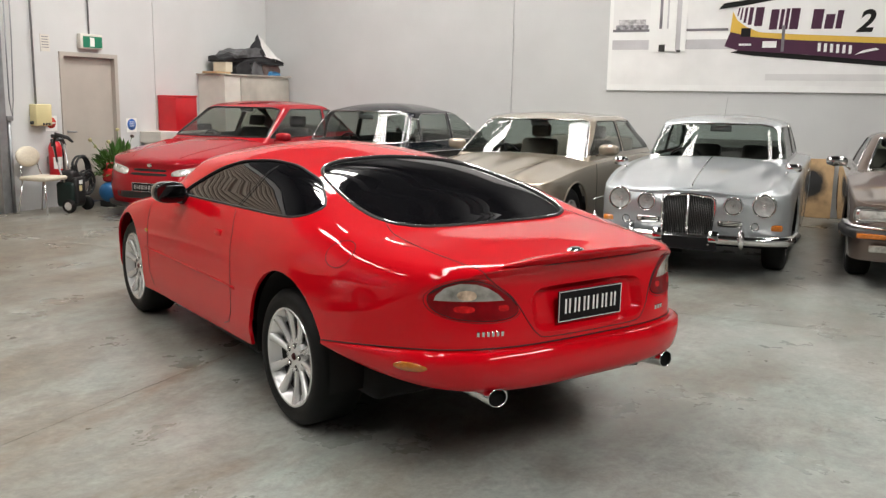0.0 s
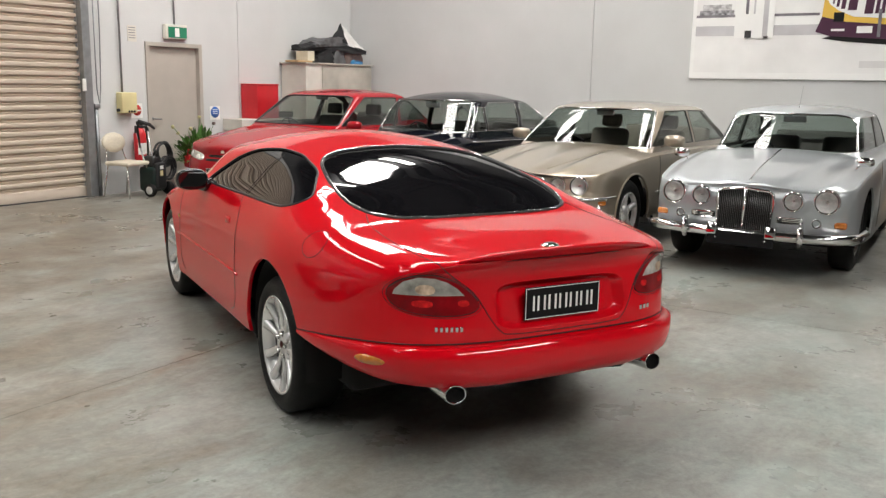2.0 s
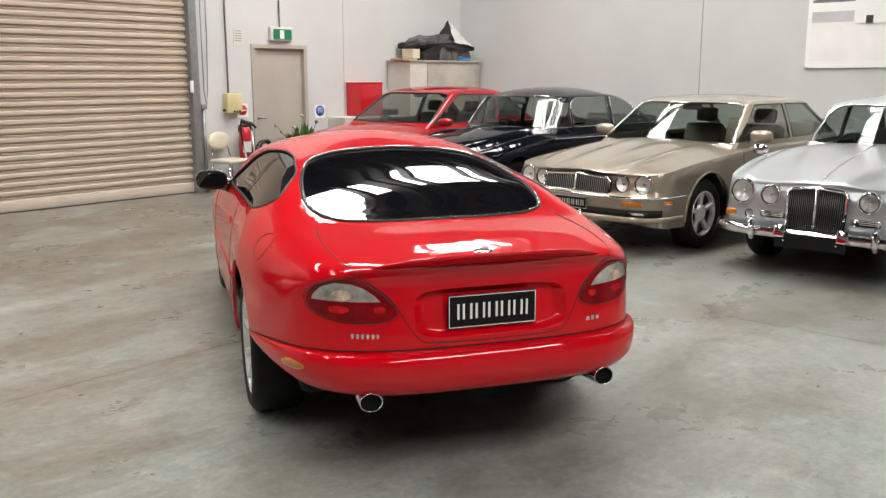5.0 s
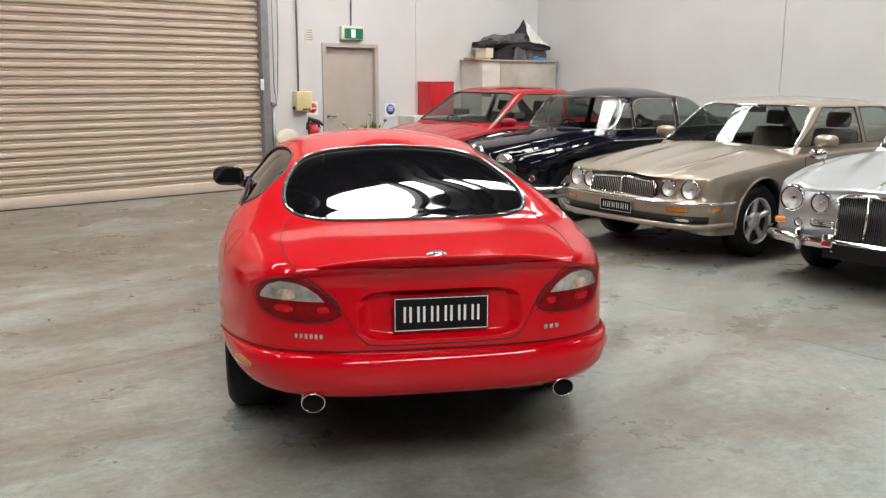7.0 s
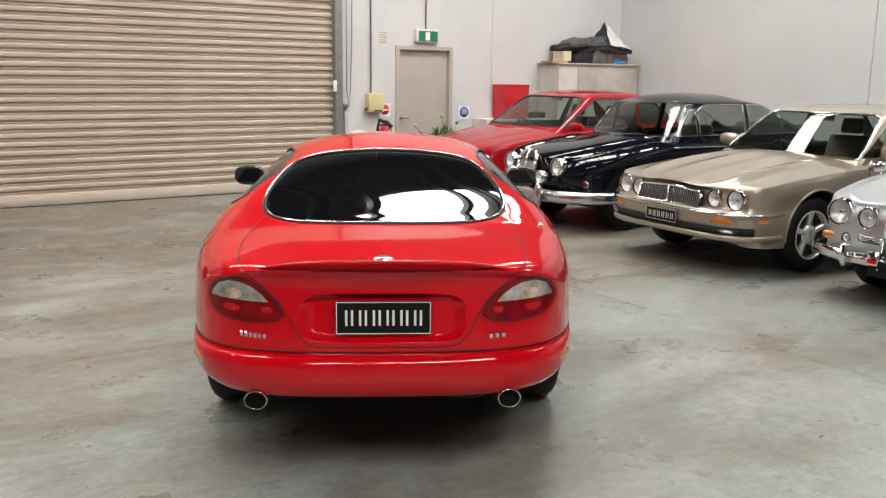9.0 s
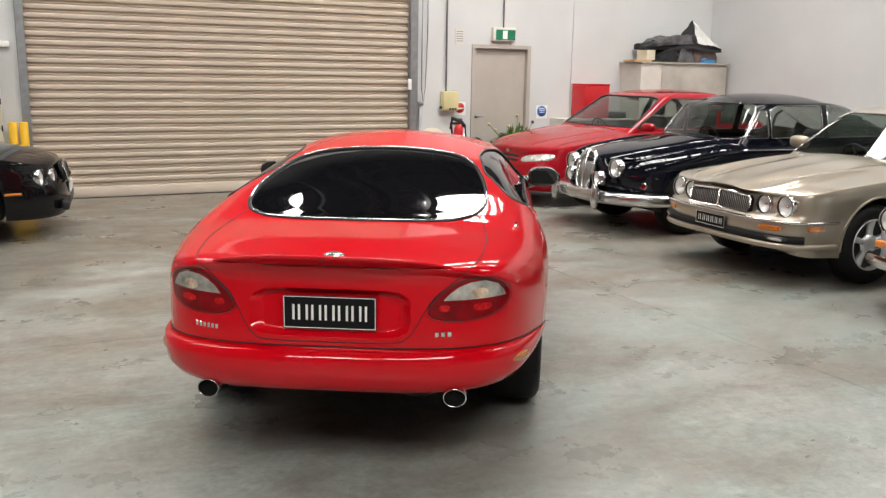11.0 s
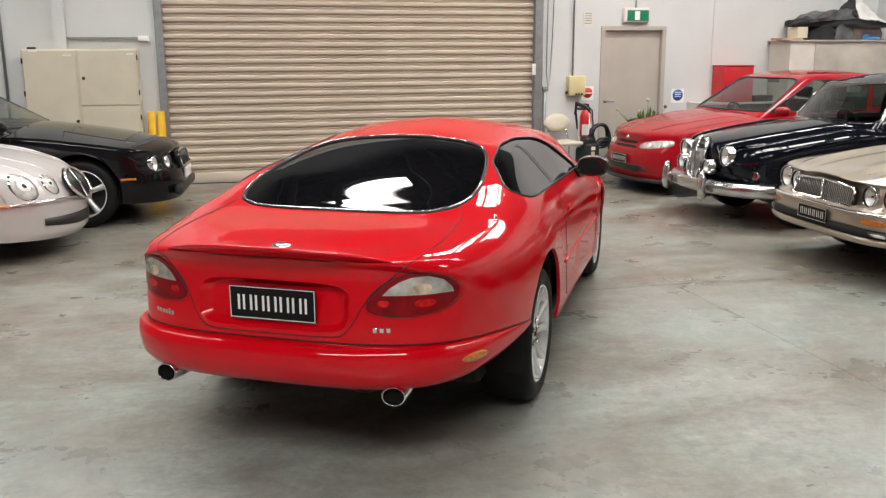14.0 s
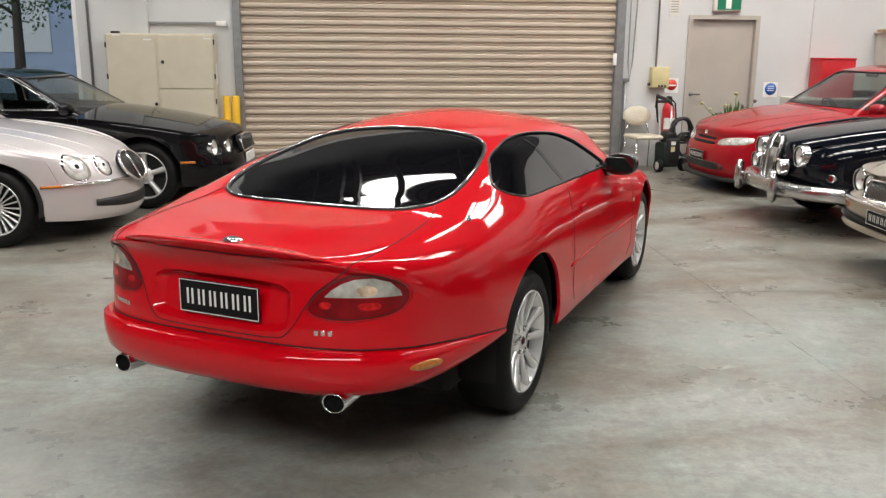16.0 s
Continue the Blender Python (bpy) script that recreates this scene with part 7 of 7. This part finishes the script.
    for dx in (-0.06, 0.06):
        part("post", lathe([(0, 1.0), (0.045, 1.0), (0.05, 0.99), (0.05, 0.0)], 20, "z", (dx, 0, 0)), "yellow", b, "yellow post")


def red_box_corner():
    y = ROOM_Y1
    sh = tagged(part("low_shelf", box(10.26, y - 0.42, 0.82, 11.60, y - 0.005, 0.99, 0.004), "offwhite", None, "", False), "white board shelf along the wall", "shelf")
    for sx in (10.33, 11.50):
        part("support", box(sx, y - 0.40, 0.0, sx + 0.03, y - 0.02, 0.82), "offwhite", sh, smooth=False)
    rb = tagged(part("tool_chest", box(10.655, y - 0.38, 0.992, 11.14, y - 0.02, 1.515, 0.01), "box_red"), "plain red steel chest on the white shelf", "chest")
    part("lid", box(10.65, y - 0.39, 1.515, 11.145, y - 0.015, 1.54, 0.008), "box_red", rb)
    tr = tagged(part("plastic_tray", box(11.18, y - 0.36, 0.992, 11.52, y - 0.06, 1.09, 0.02), "black_plastic"), "small black plastic tray", "tray")
    tall = tagged(part("tall_cupboard", box(11.62, y - 0.55, 0.0, 13.42, y - 0.01, 1.88, 0.006), "offwhite", None, "", False), "off-white tall cupboard in the corner of the room", "cupboard")
    part("side_panel", box(11.60, y - 0.57, 0.0, 11.98, y - 0.551, 1.87), "offwhite", tall, smooth=False)
    part("front_panel", box(12.03, y - 0.57, 0.0, 13.40, y - 0.551, 1.85), "grimy_panel", tall, smooth=False)
    part("top_board", box(11.58, y - 0.60, 1.88, 13.44, y - 0.005, 1.902), "grimy_panel", tall, "worn top board", False)


banner()
exit_sign()
small_wall_things()
red_box_corner()


# ---- clutter beside the exit door and on the corner cupboard ----
def bundle(w, d, h, seed):
    """A folded stiff cloth with creases and slumped corners, standing on z = 0."""
    b = bmesh.new()
    bmesh.ops.create_cube(b, size=1.0)
    bmesh.ops.subdivide_edges(b, edges=b.edges[:], cuts=9, use_grid_fill=True)
    for v in b.verts:
        u = v.co.copy()
        p = Vector((u.x * w * 5 + seed * 3.1, u.y * d * 5, u.z * 1.5 + seed))
        n = noise.noise_vector(p)
        sag = 1 - 0.45 * (2 * abs(u.x)) ** 5
        v.co = (u.x * w + 0.05 * n.x, u.y * d + 0.04 * n.y, max(0.0, (u.z + 0.5) * h * sag + 0.45 * h * n.z * (u.z + 0.5)))
    bmesh.ops.triangulate(b, faces=b.faces[:])
    return b


M["cloth_black"] = paint("black_cloth", (0.016, 0.016, 0.018), 0.85, vary=0.3, scale=9, bump=0.3, bscale=80)
M["cloth_white"] = paint("white_cloth", (0.72, 0.71, 0.69), 0.75, vary=0.08, scale=6, bump=0.15, bscale=40)
M["cloth_brown"] = paint("brown_cloth", (0.14, 0.10, 0.09), 0.85, vary=0.25, scale=9, bump=0.2, bscale=60)
M["cloth_grey"] = paint("grey_cloth", (0.10, 0.10, 0.105), 0.8, vary=0.3, scale=9, bump=0.3, bscale=80)
M["cloth_blue"] = paint("blue_plastic_sheet", (0.05, 0.22, 0.45), 0.4, vary=0.2, scale=9)
M["washer_green"] = paint("dark_green_plastic", (0.005, 0.016, 0.014), 0.4, vary=0.2, scale=9)
M["blue_tank"] = paint("blue_enamel", (0.02, 0.13, 0.32), 0.35, vary=0.15, scale=6)
M["pot"] = paint("terracotta", (0.30, 0.10, 0.07), 0.7, vary=0.15, scale=9)
M["petal"] = paint("yellow_petal", (0.46, 0.43, 0.22), 0.6, vary=0.2, scale=20)
M["bark"] = paint("bark", (0.12, 0.09, 0.07), 0.9, vary=0.3, scale=20, bump=0.4, bscale=40)
M["far_wall"] = paint("pale_blue_cladding", (0.48, 0.56, 0.74), 0.7, vary=0.1, scale=2)
M["far_ground"] = paint("asphalt", (0.06, 0.06, 0.065), 0.9, vary=0.2, scale=3)


def pile():
    y, z = ROOM_Y1 - 0.30, 1.904
    for name, x0, z0, x1, z1, tilt, mat_, seed, label in (
            ("brown_cloth", 12.72, 0.0, 13.20, 0.20, 0, "cloth_brown", 3.7, "brown folded cloth under the covers"),
            ("dark_cloth", 11.96, 0.0, 12.40, 0.20, 0, "cloth_black", 5.9, "dark folded cloth under the covers"),
            ("grey_cloth", 12.37, 0.0, 12.74, 0.19, 0, "cloth_grey", 9.3, "grey folded cloth between the covers"),
            ("folded_cover", 11.78, 0.19, 13.26, 0.31, 1, "cloth_black", 1.0, "crumpled black car cover on the corner cupboard"),
            ("grey_cover", 11.96, 0.29, 12.84, 0.42, -4, "cloth_grey", 7.3, "crumpled dark cover on top of the pile"),
            ("blue_sheet", 12.86, 0.0, 13.10, 0.065, 0, "cloth_blue", 4.1, "small piece of blue plastic sheet")):
        d = 0.40 if name != "blue_sheet" else 0.16
        c = pose((x0 + x1) / 2, y - (0.02 if d > 0.3 else 0.20), z + z0, 0, tilt, (seed - 5) * 1.2)
        ob = part(name, bundle(x1 - x0, d, z1 - z0, seed), mat_, None, "", False, c)
        tagged(ob, label, "cloth")
    # a stiff cover pulled up to a peak, black outside and white inside
    peak, left, fore, back = (12.75, y - 0.10, z + 0.68), (12.50, y - 0.10, z + 0.44), (12.72, y - 0.24, z + 0.33), (12.98, y + 0.14, z + 0.38)
    mid, low, tip = (13.00, y - 0.18, z + 0.43), (13.00, y - 0.27, z + 0.25), (13.30, y - 0.24, z + 0.22)
    for name, faces, mat_, seed, label in (
            ("peaked_cover", ((peak, left, fore), (peak, back, left)), "cloth_black", 2.0, "peaked fold of black cover on top of the pile"),
            ("white_sheet", ((peak, fore, mid), (fore, low, mid), (low, tip, mid), (peak, mid, back), (mid, tip, back)), "cloth_white", 5.0, "creased white sheet draped over the pile")):
        b = bmesh.new()
        for f in faces:
            b.faces.new([b.verts.new(q) for q in f])
        bmesh.ops.remove_doubles(b, verts=b.verts[:], dist=0.001)
        bmesh.ops.subdivide_edges(b, edges=b.edges[:], cuts=5, use_grid_fill=True)
        for v in b.verts:
            v.co += 0.032 * noise.noise_vector(v.co * 8 + Vector((seed, 0, 0)))
        bmesh.ops.recalc_face_normals(b, faces=b.faces)
        bmesh.ops.solidify(b, geom=b.faces[:], thickness=0.008)
        ob = part(name, b, mat_, None, "", False)
        tagged(ob, label, "cloth")
    ob = part("cardboard_box", box(11.78, y - 0.16, z + 0.03, 11.95, y + 0.10, z + 0.19, 0.004), "cabinet", None, "", False)
    tagged(ob, "small beige cardboard box under the covers", "box")
    ob = part("offcut", box(11.50, y - 0.20, z, 11.85, y + 0.1, z + 0.03, 0.003), "ply", None, "", False)
    tagged(ob, "flat dark offcut on the cupboard top", "board")


def stack_chair():
    c = thing("visitor_chair", pose(8.13, ROOM_Y1 - 0.38, 0, 0, 0, -82), "cream vinyl chair with thin chrome legs against the wall", "chair")
    part("seat", box(-0.21, -0.21, 0.43, 0.21, 0.21, 0.485, 0.025, 3), "cream", c, "worn cream vinyl seat")
    bk = lathe([(0, 0.03), (0.5, 0.03), (0.9, 0.022), (1.0, 0.0), (0.9, -0.022), (0, -0.03)], 36, "x")
    part("backrest", bk, "cream", c, "rounded cream vinyl backrest", m=pose(-0.23, 0, 0.73, 0, -8, 0) @ Matrix.Diagonal((1, 0.215, 0.135, 1)))
    for y in (0.20, -0.20):
        part("leg", tube([(0.17, y * 0.9, 0.43), (0.22, y * 1.05, 0.0)], 0.0105, 8), "chrome", c, "chrome leg")
        part("leg", tube([(-0.17, y * 0.9, 0.43), (-0.24, y * 1.05, 0.0)], 0.0105, 8), "chrome", c, "chrome leg")
        part("back_post", tube([(-0.17, y * 0.9, 0.43), (-0.21, y * 0.8, 0.55), (-0.235, y * 0.65, 0.72)], 0.0105, 8), "chrome", c)


def extinguisher():
    m = pose(8.56, ROOM_Y1 - 0.13, 0.40)
    e = thing("fire_extinguisher", m, "red fire extinguisher hung on the wall", "extinguisher")
    part("cylinder", lathe([(0, 0.0), (0.075, 0.0), (0.085, 0.02), (0.085, 0.42), (0.06, 0.49), (0.028, 0.52), (0.028, 0.55), (0, 0.55)], 28, "z"), "box_red", e, "red cylinder")
    part("label", lathe([(0.0862, 0.14), (0.0862, 0.30)], 14, "z", arc=2.2), "white", e, "pale paper label", m=pose(0, 0, 0, 0, 0, -150))
    part("valve", box(-0.022, -0.07, 0.55, 0.022, 0.05, 0.60, 0.008), "black_plastic", e, "black valve and lever")
    part("hose", tube([(0.02, 0, 0.57), (0.09, -0.02, 0.50), (0.105, -0.03, 0.3), (0.095, -0.03, 0.1)], 0.012, 8), "black_plastic", e, "black hose")
    part("bracket", box(-0.03, 0.08, 0.2, 0.03, 0.128, 0.3, 0.004), "steel", e)


def washer():
    w = thing("pressure_washer", pose(8.44, ROOM_Y1 - 0.52, 0, 0, 0, -78), "black and dark green pressure washer on wheels with a coiled hose", "pressure washer")
    part("body", box(-0.15, -0.13, 0.06, 0.13, 0.13, 0.40, 0.05, 4), "washer_green", w, "dark green plastic housing")
    part("front_cover", box(0.08, -0.10, 0.10, 0.16, 0.10, 0.46, 0.03, 3), "black_plastic", w, "black front cover")
    part("top_cover", box(-0.12, -0.09, 0.38, 0.09, 0.10, 0.55, 0.05, 4), "black_plastic", w, "black motor cover")
    for y in (0.19, -0.19):
        wl = part("wheel", lathe([(0, -0.03), (0.085, -0.03), (0.09, -0.02), (0.09, 0.02), (0.085, 0.03), (0, 0.03)], 26), "rubber", w, "black wheel", m=pose(0.10, y, 0.09))
        part("hub", lathe([(0, 0.034), (0.05, 0.032), (0.058, 0.028)], 20), "alloy", wl, "grey hub", m=pose(0, 0, 0, 0, 0, 0 if y > 0 else 180))
        part("handle_tube", tube([(-0.02, y * 0.40, 0.30), (-0.10, y * 0.50, 0.60), (-0.15, y * 0.62, 0.88)], 0.013, 8), "alloy", w, "bright handle tube")
    part("handle_grip", tube([(-0.15, -0.13, 0.86), (-0.17, -0.11, 0.94), (-0.17, 0.11, 0.94), (-0.15, 0.13, 0.86)], 0.020, 10), "black_plastic", w, "black handle grip")
    for cx, cy, cz, rr, turns, s in ((0.05, 0.17, 0.56, 0.15, 7, 0.0), (0.08, 0.21, 0.36, 0.14, 6, 1.7)):
        coil = bmesh.new()
        tube([(cx + 0.03 * math.sin(a * 0.31 + s), cy + (rr + 0.012 * math.sin(a * 0.47)) * math.cos(a) + 0.02 * math.sin(a * 0.37), cz + (rr * 1.05) * math.sin(a) + 0.02 * math.cos(a * 0.53 + s)) for a in np.linspace(0, math.tau * turns, 26 * turns)], 0.013, 6, False, coil)
        part("hose", coil, "black_plastic", w, "coiled black hose")
    part("spray_gun", tube([(-0.10, -0.12, 0.66), (-0.11, -0.15, 0.92), (-0.06, -0.17, 1.02), (0.06, -0.10, 0.98), (0.10, -0.05, 0.92)], [0.012, 0.018, 0.032, 0.026, 0.016], 10), "black_plastic", w, "black spray gun")
    part("sticker", box(0.161, -0.05, 0.28, 0.163, 0.01, 0.35), "box_yellow", w, "yellow sticker", False)
    part("sticker", box(0.161, -0.05, 0.37, 0.163, 0.02, 0.42), "white", w, "white sticker", False)


def small_compressor():
    t = thing("air_compressor", pose(9.16, ROOM_Y1 - 0.55, 0, 0, 0, 10), "small red and blue air compressor on the floor", "compressor")
    part("tank", lathe([(0, -0.22), (0.08, -0.21), (0.13, -0.16), (0.14, -0.1), (0.14, 0.1), (0.13, 0.16), (0.08, 0.21), (0, 0.22)], 28, "x", (0, 0, 0.20)), "blue_tank", t, "blue pressure tank")
    part("motor", box(-0.13, -0.10, 0.34, 0.12, 0.10, 0.52, 0.04, 3), "box_red", t, "red motor housing")
    for x in (-0.14, 0.14):
        part("foot", box(x - 0.02, -0.12, 0.0, x + 0.02, 0.12, 0.09, 0.006), "black_plastic", t, "black foot")
    part("handle", tube([(-0.15, 0, 0.5), (-0.13, 0, 0.60), (0.13, 0, 0.60), (0.14, 0, 0.5)], 0.011, 8), "box_red", t, "red tube handle")


def potted_plant():
    rng = random.Random(4)
    p = thing("potted_plant", pose(9.40, ROOM_Y1 - 0.42, 0), "bushy green potted plant with a few pale yellow flowers", "plant")
    part("pot", lathe([(0, 0.0), (0.12, 0.0), (0.17, 0.30), (0.18, 0.30), (0.18, 0.33), (0.155, 0.33), (0.14, 0.29), (0, 0.29)], 28, "z"), "pot", p, "terracotta pot")
    lf = bmesh.new()
    for k in range(420):
        a, r = rng.uniform(0, math.tau), rng.uniform(0.05, 0.50)
        base = Vector((0.07 * math.cos(a), 0.05 * math.sin(a), 0.33))
        h = rng.uniform(0.06, 0.58) * (1.15 - r)
        tip = Vector((r * 1.15 * math.cos(a), min(r * 0.8 * math.sin(a), 0.30), 0.36 + h))
        d = (tip - base)
        side = d.cross(Vector((0, 0, 1))).normalized() * rng.uniform(0.016, 0.034)
        q0 = base + d * rng.uniform(0.45, 0.7)
        mid = q0 + (tip - q0) * 0.5 + Vector((0, 0, 0.025))
        vs = [lf.verts.new(v) for v in (q0, mid - side, tip + Vector((0, 0, -0.03)), mid + side)]
        lf.faces.new(vs)
    fo = part("foliage", lf, "leaf", p, "narrow green leaves", False)
    for k in range(7):
        bx, by, bz = [(-0.45, 0.05, 0.92), (-0.30, 0.12, 0.82), (0.02, 0.02, 1.05), (-0.08, 0.1, 0.88), (0.16, 0.1, 0.86), (0.30, 0.02, 0.95), (-0.18, 0.04, 0.76)][k]
        st = part("stem", tube([(0.02, 0.0, 0.33), (bx * 0.5, by * 0.5, bz * 0.72), (bx, by, bz)], 0.004, 5), "leaf", p)
        fl = bmesh.new()
        bmesh.ops.create_icosphere(fl, subdivisions=2, radius=0.026)
        for v in fl.verts:
            v.co = Vector((bx, by, bz)) + v.co * rng.uniform(0.6, 1.3)
        part("flower", fl, "petal" if k < 4 else "cloth_brown", p, "pale yellow flower head" if k < 4 else "dry flower head")


def sooty_ply():
    """Plywood with a black sprayed patch that fades at its edge."""
    m = paint("sprayed_plywood", (0.50, 0.33, 0.17), 0.6, vary=0.2, scale=6)
    nt = m.node_tree
    bsdf = nt.nodes["Principled BSDF"]
    wood = bsdf.inputs["Base Color"].links[0].from_socket
    co = nt.nodes.new("ShaderNodeTexCoord")
    mp = nt.nodes.new("ShaderNodeMapping")
    mp.inputs["Location"].default_value = (0.0, -0.28, -1.65)
    mp.inputs["Scale"].default_value = (0.0, 4.4, 3.5)
    nz = nt.nodes.new("ShaderNodeTexNoise")
    nz.inputs["Scale"].default_value, nz.inputs["Detail"].default_value = 9.0, 6
    add = nt.nodes.new("ShaderNodeMixRGB")
    add.blend_type, add.inputs[0].default_value = "ADD", 0.55
    gr = nt.nodes.new("ShaderNodeTexGradient")
    gr.gradient_type = "SPHERICAL"
    rp = nt.nodes.new("ShaderNodeValToRGB")
    rp.color_ramp.elements[0].position, rp.color_ramp.elements[1].position = 0.30, 0.72
    mx = nt.nodes.new("ShaderNodeMixRGB")
    nt.links.new(co.outputs["Object"], mp.inputs["Vector"])
    nt.links.new(mp.outputs[0], gr.inputs["Vector"])
    nt.links.new(co.outputs["Object"], nz.inputs["Vector"])
    nt.links.new(gr.outputs[0], add.inputs[1])
    nt.links.new(nz.outputs["Fac"], add.inputs[2])
    nt.links.new(add.outputs[0], rp.inputs["Fac"])
    nt.links.new(rp.outputs[0], mx.inputs[0])
    nt.links.new(wood, mx.inputs[1])
    mx.inputs[2].default_value = (0.012, 0.012, 0.012, 1)
    nt.links.new(mx.outputs[0], bsdf.inputs["Base Color"])
    return m


def leaning_board():
    b = box(-0.02, -0.22, 0.0, 0.0, 0.31, 0.83, 0.003, 1)
    ob = tagged(part("plywood_board", b, sooty_ply(), None, "", False, pose(13.30, 0.45, 0.0, 0, 10, 0)), "pale plywood sheet with a black sprayed patch against the wall", "board")


def outside():
    structure("ground", box(-80, ROOM_Y1 + T, -0.34, 80, 160, -0.06), "far_ground", "dark asphalt yard outside", category="ground")
    wall = thing("neighbour_building", pose(-3.0, 30.0, -0.06), "pale blue clad building across the yard", "building", kind="")
    part("wall", box(-16, 0, 0, 16, 6, 7.5), "far_wall", wall, smooth=False)
    for k in range(7):
        part("window", box(-14 + 4.2 * k, -0.05, 1.4, -11.6 + 4.2 * k, -0.01, 3.2), "photo_white", wall, "white framed window", False)
    rng = random.Random(9)
    for tx, ty, h in ((-1.0, 19.0, 6.5), (-4.5, 22.0, 7.5)):
        t = thing("tree", pose(tx, ty, -0.06), "leafy green tree in the yard outside", "tree", "yard trees")
        tr = tube([(0, 0, 0), (0.05, 0.02, h * 0.35), (-0.05, 0.05, h * 0.7)], [0.16, 0.11, 0.05], 10)
        for k in range(9):
            a = rng.uniform(0, math.tau)
            z = h * rng.uniform(0.3, 0.6)
            tube([(0, 0, z), (0.7 * math.cos(a), 0.7 * math.sin(a), z + 0.5), (1.4 * math.cos(a), 1.4 * math.sin(a), z + 0.9)], [0.05, 0.035, 0.015], 6, False, tr)
        part("trunk", tr, "bark", t)
        cb = bmesh.new()
        for k in range(5200):
            a, u = rng.uniform(0, math.tau), rng.uniform(-1, 1)
            rr = rng.uniform(0.35, 1.0) ** 0.5 * (1 + 0.35 * noise.noise(Vector((math.cos(a) * 2, math.sin(a) * 2, u * 2 + tx))))
            c = Vector((2.0 * rr * math.cos(a) * math.sqrt(1 - u * u), 2.0 * rr * math.sin(a) * math.sqrt(1 - u * u), h * 0.62 + 2.4 * rr * u))
            d1 = Vector((rng.gauss(0, 1), rng.gauss(0, 1), rng.gauss(0, 1))).normalized() * 0.06
            d2 = d1.orthogonal().normalized() * 0.032
            cb.faces.new([cb.verts.new(c + v) for v in (-d1, -d2, d1, d2)])
        part("crown", cb, "leaf", t, "loose leafy crown", False)


pile()
stack_chair()
extinguisher()
washer()
small_compressor()
potted_plant()
leaning_board()
outside()
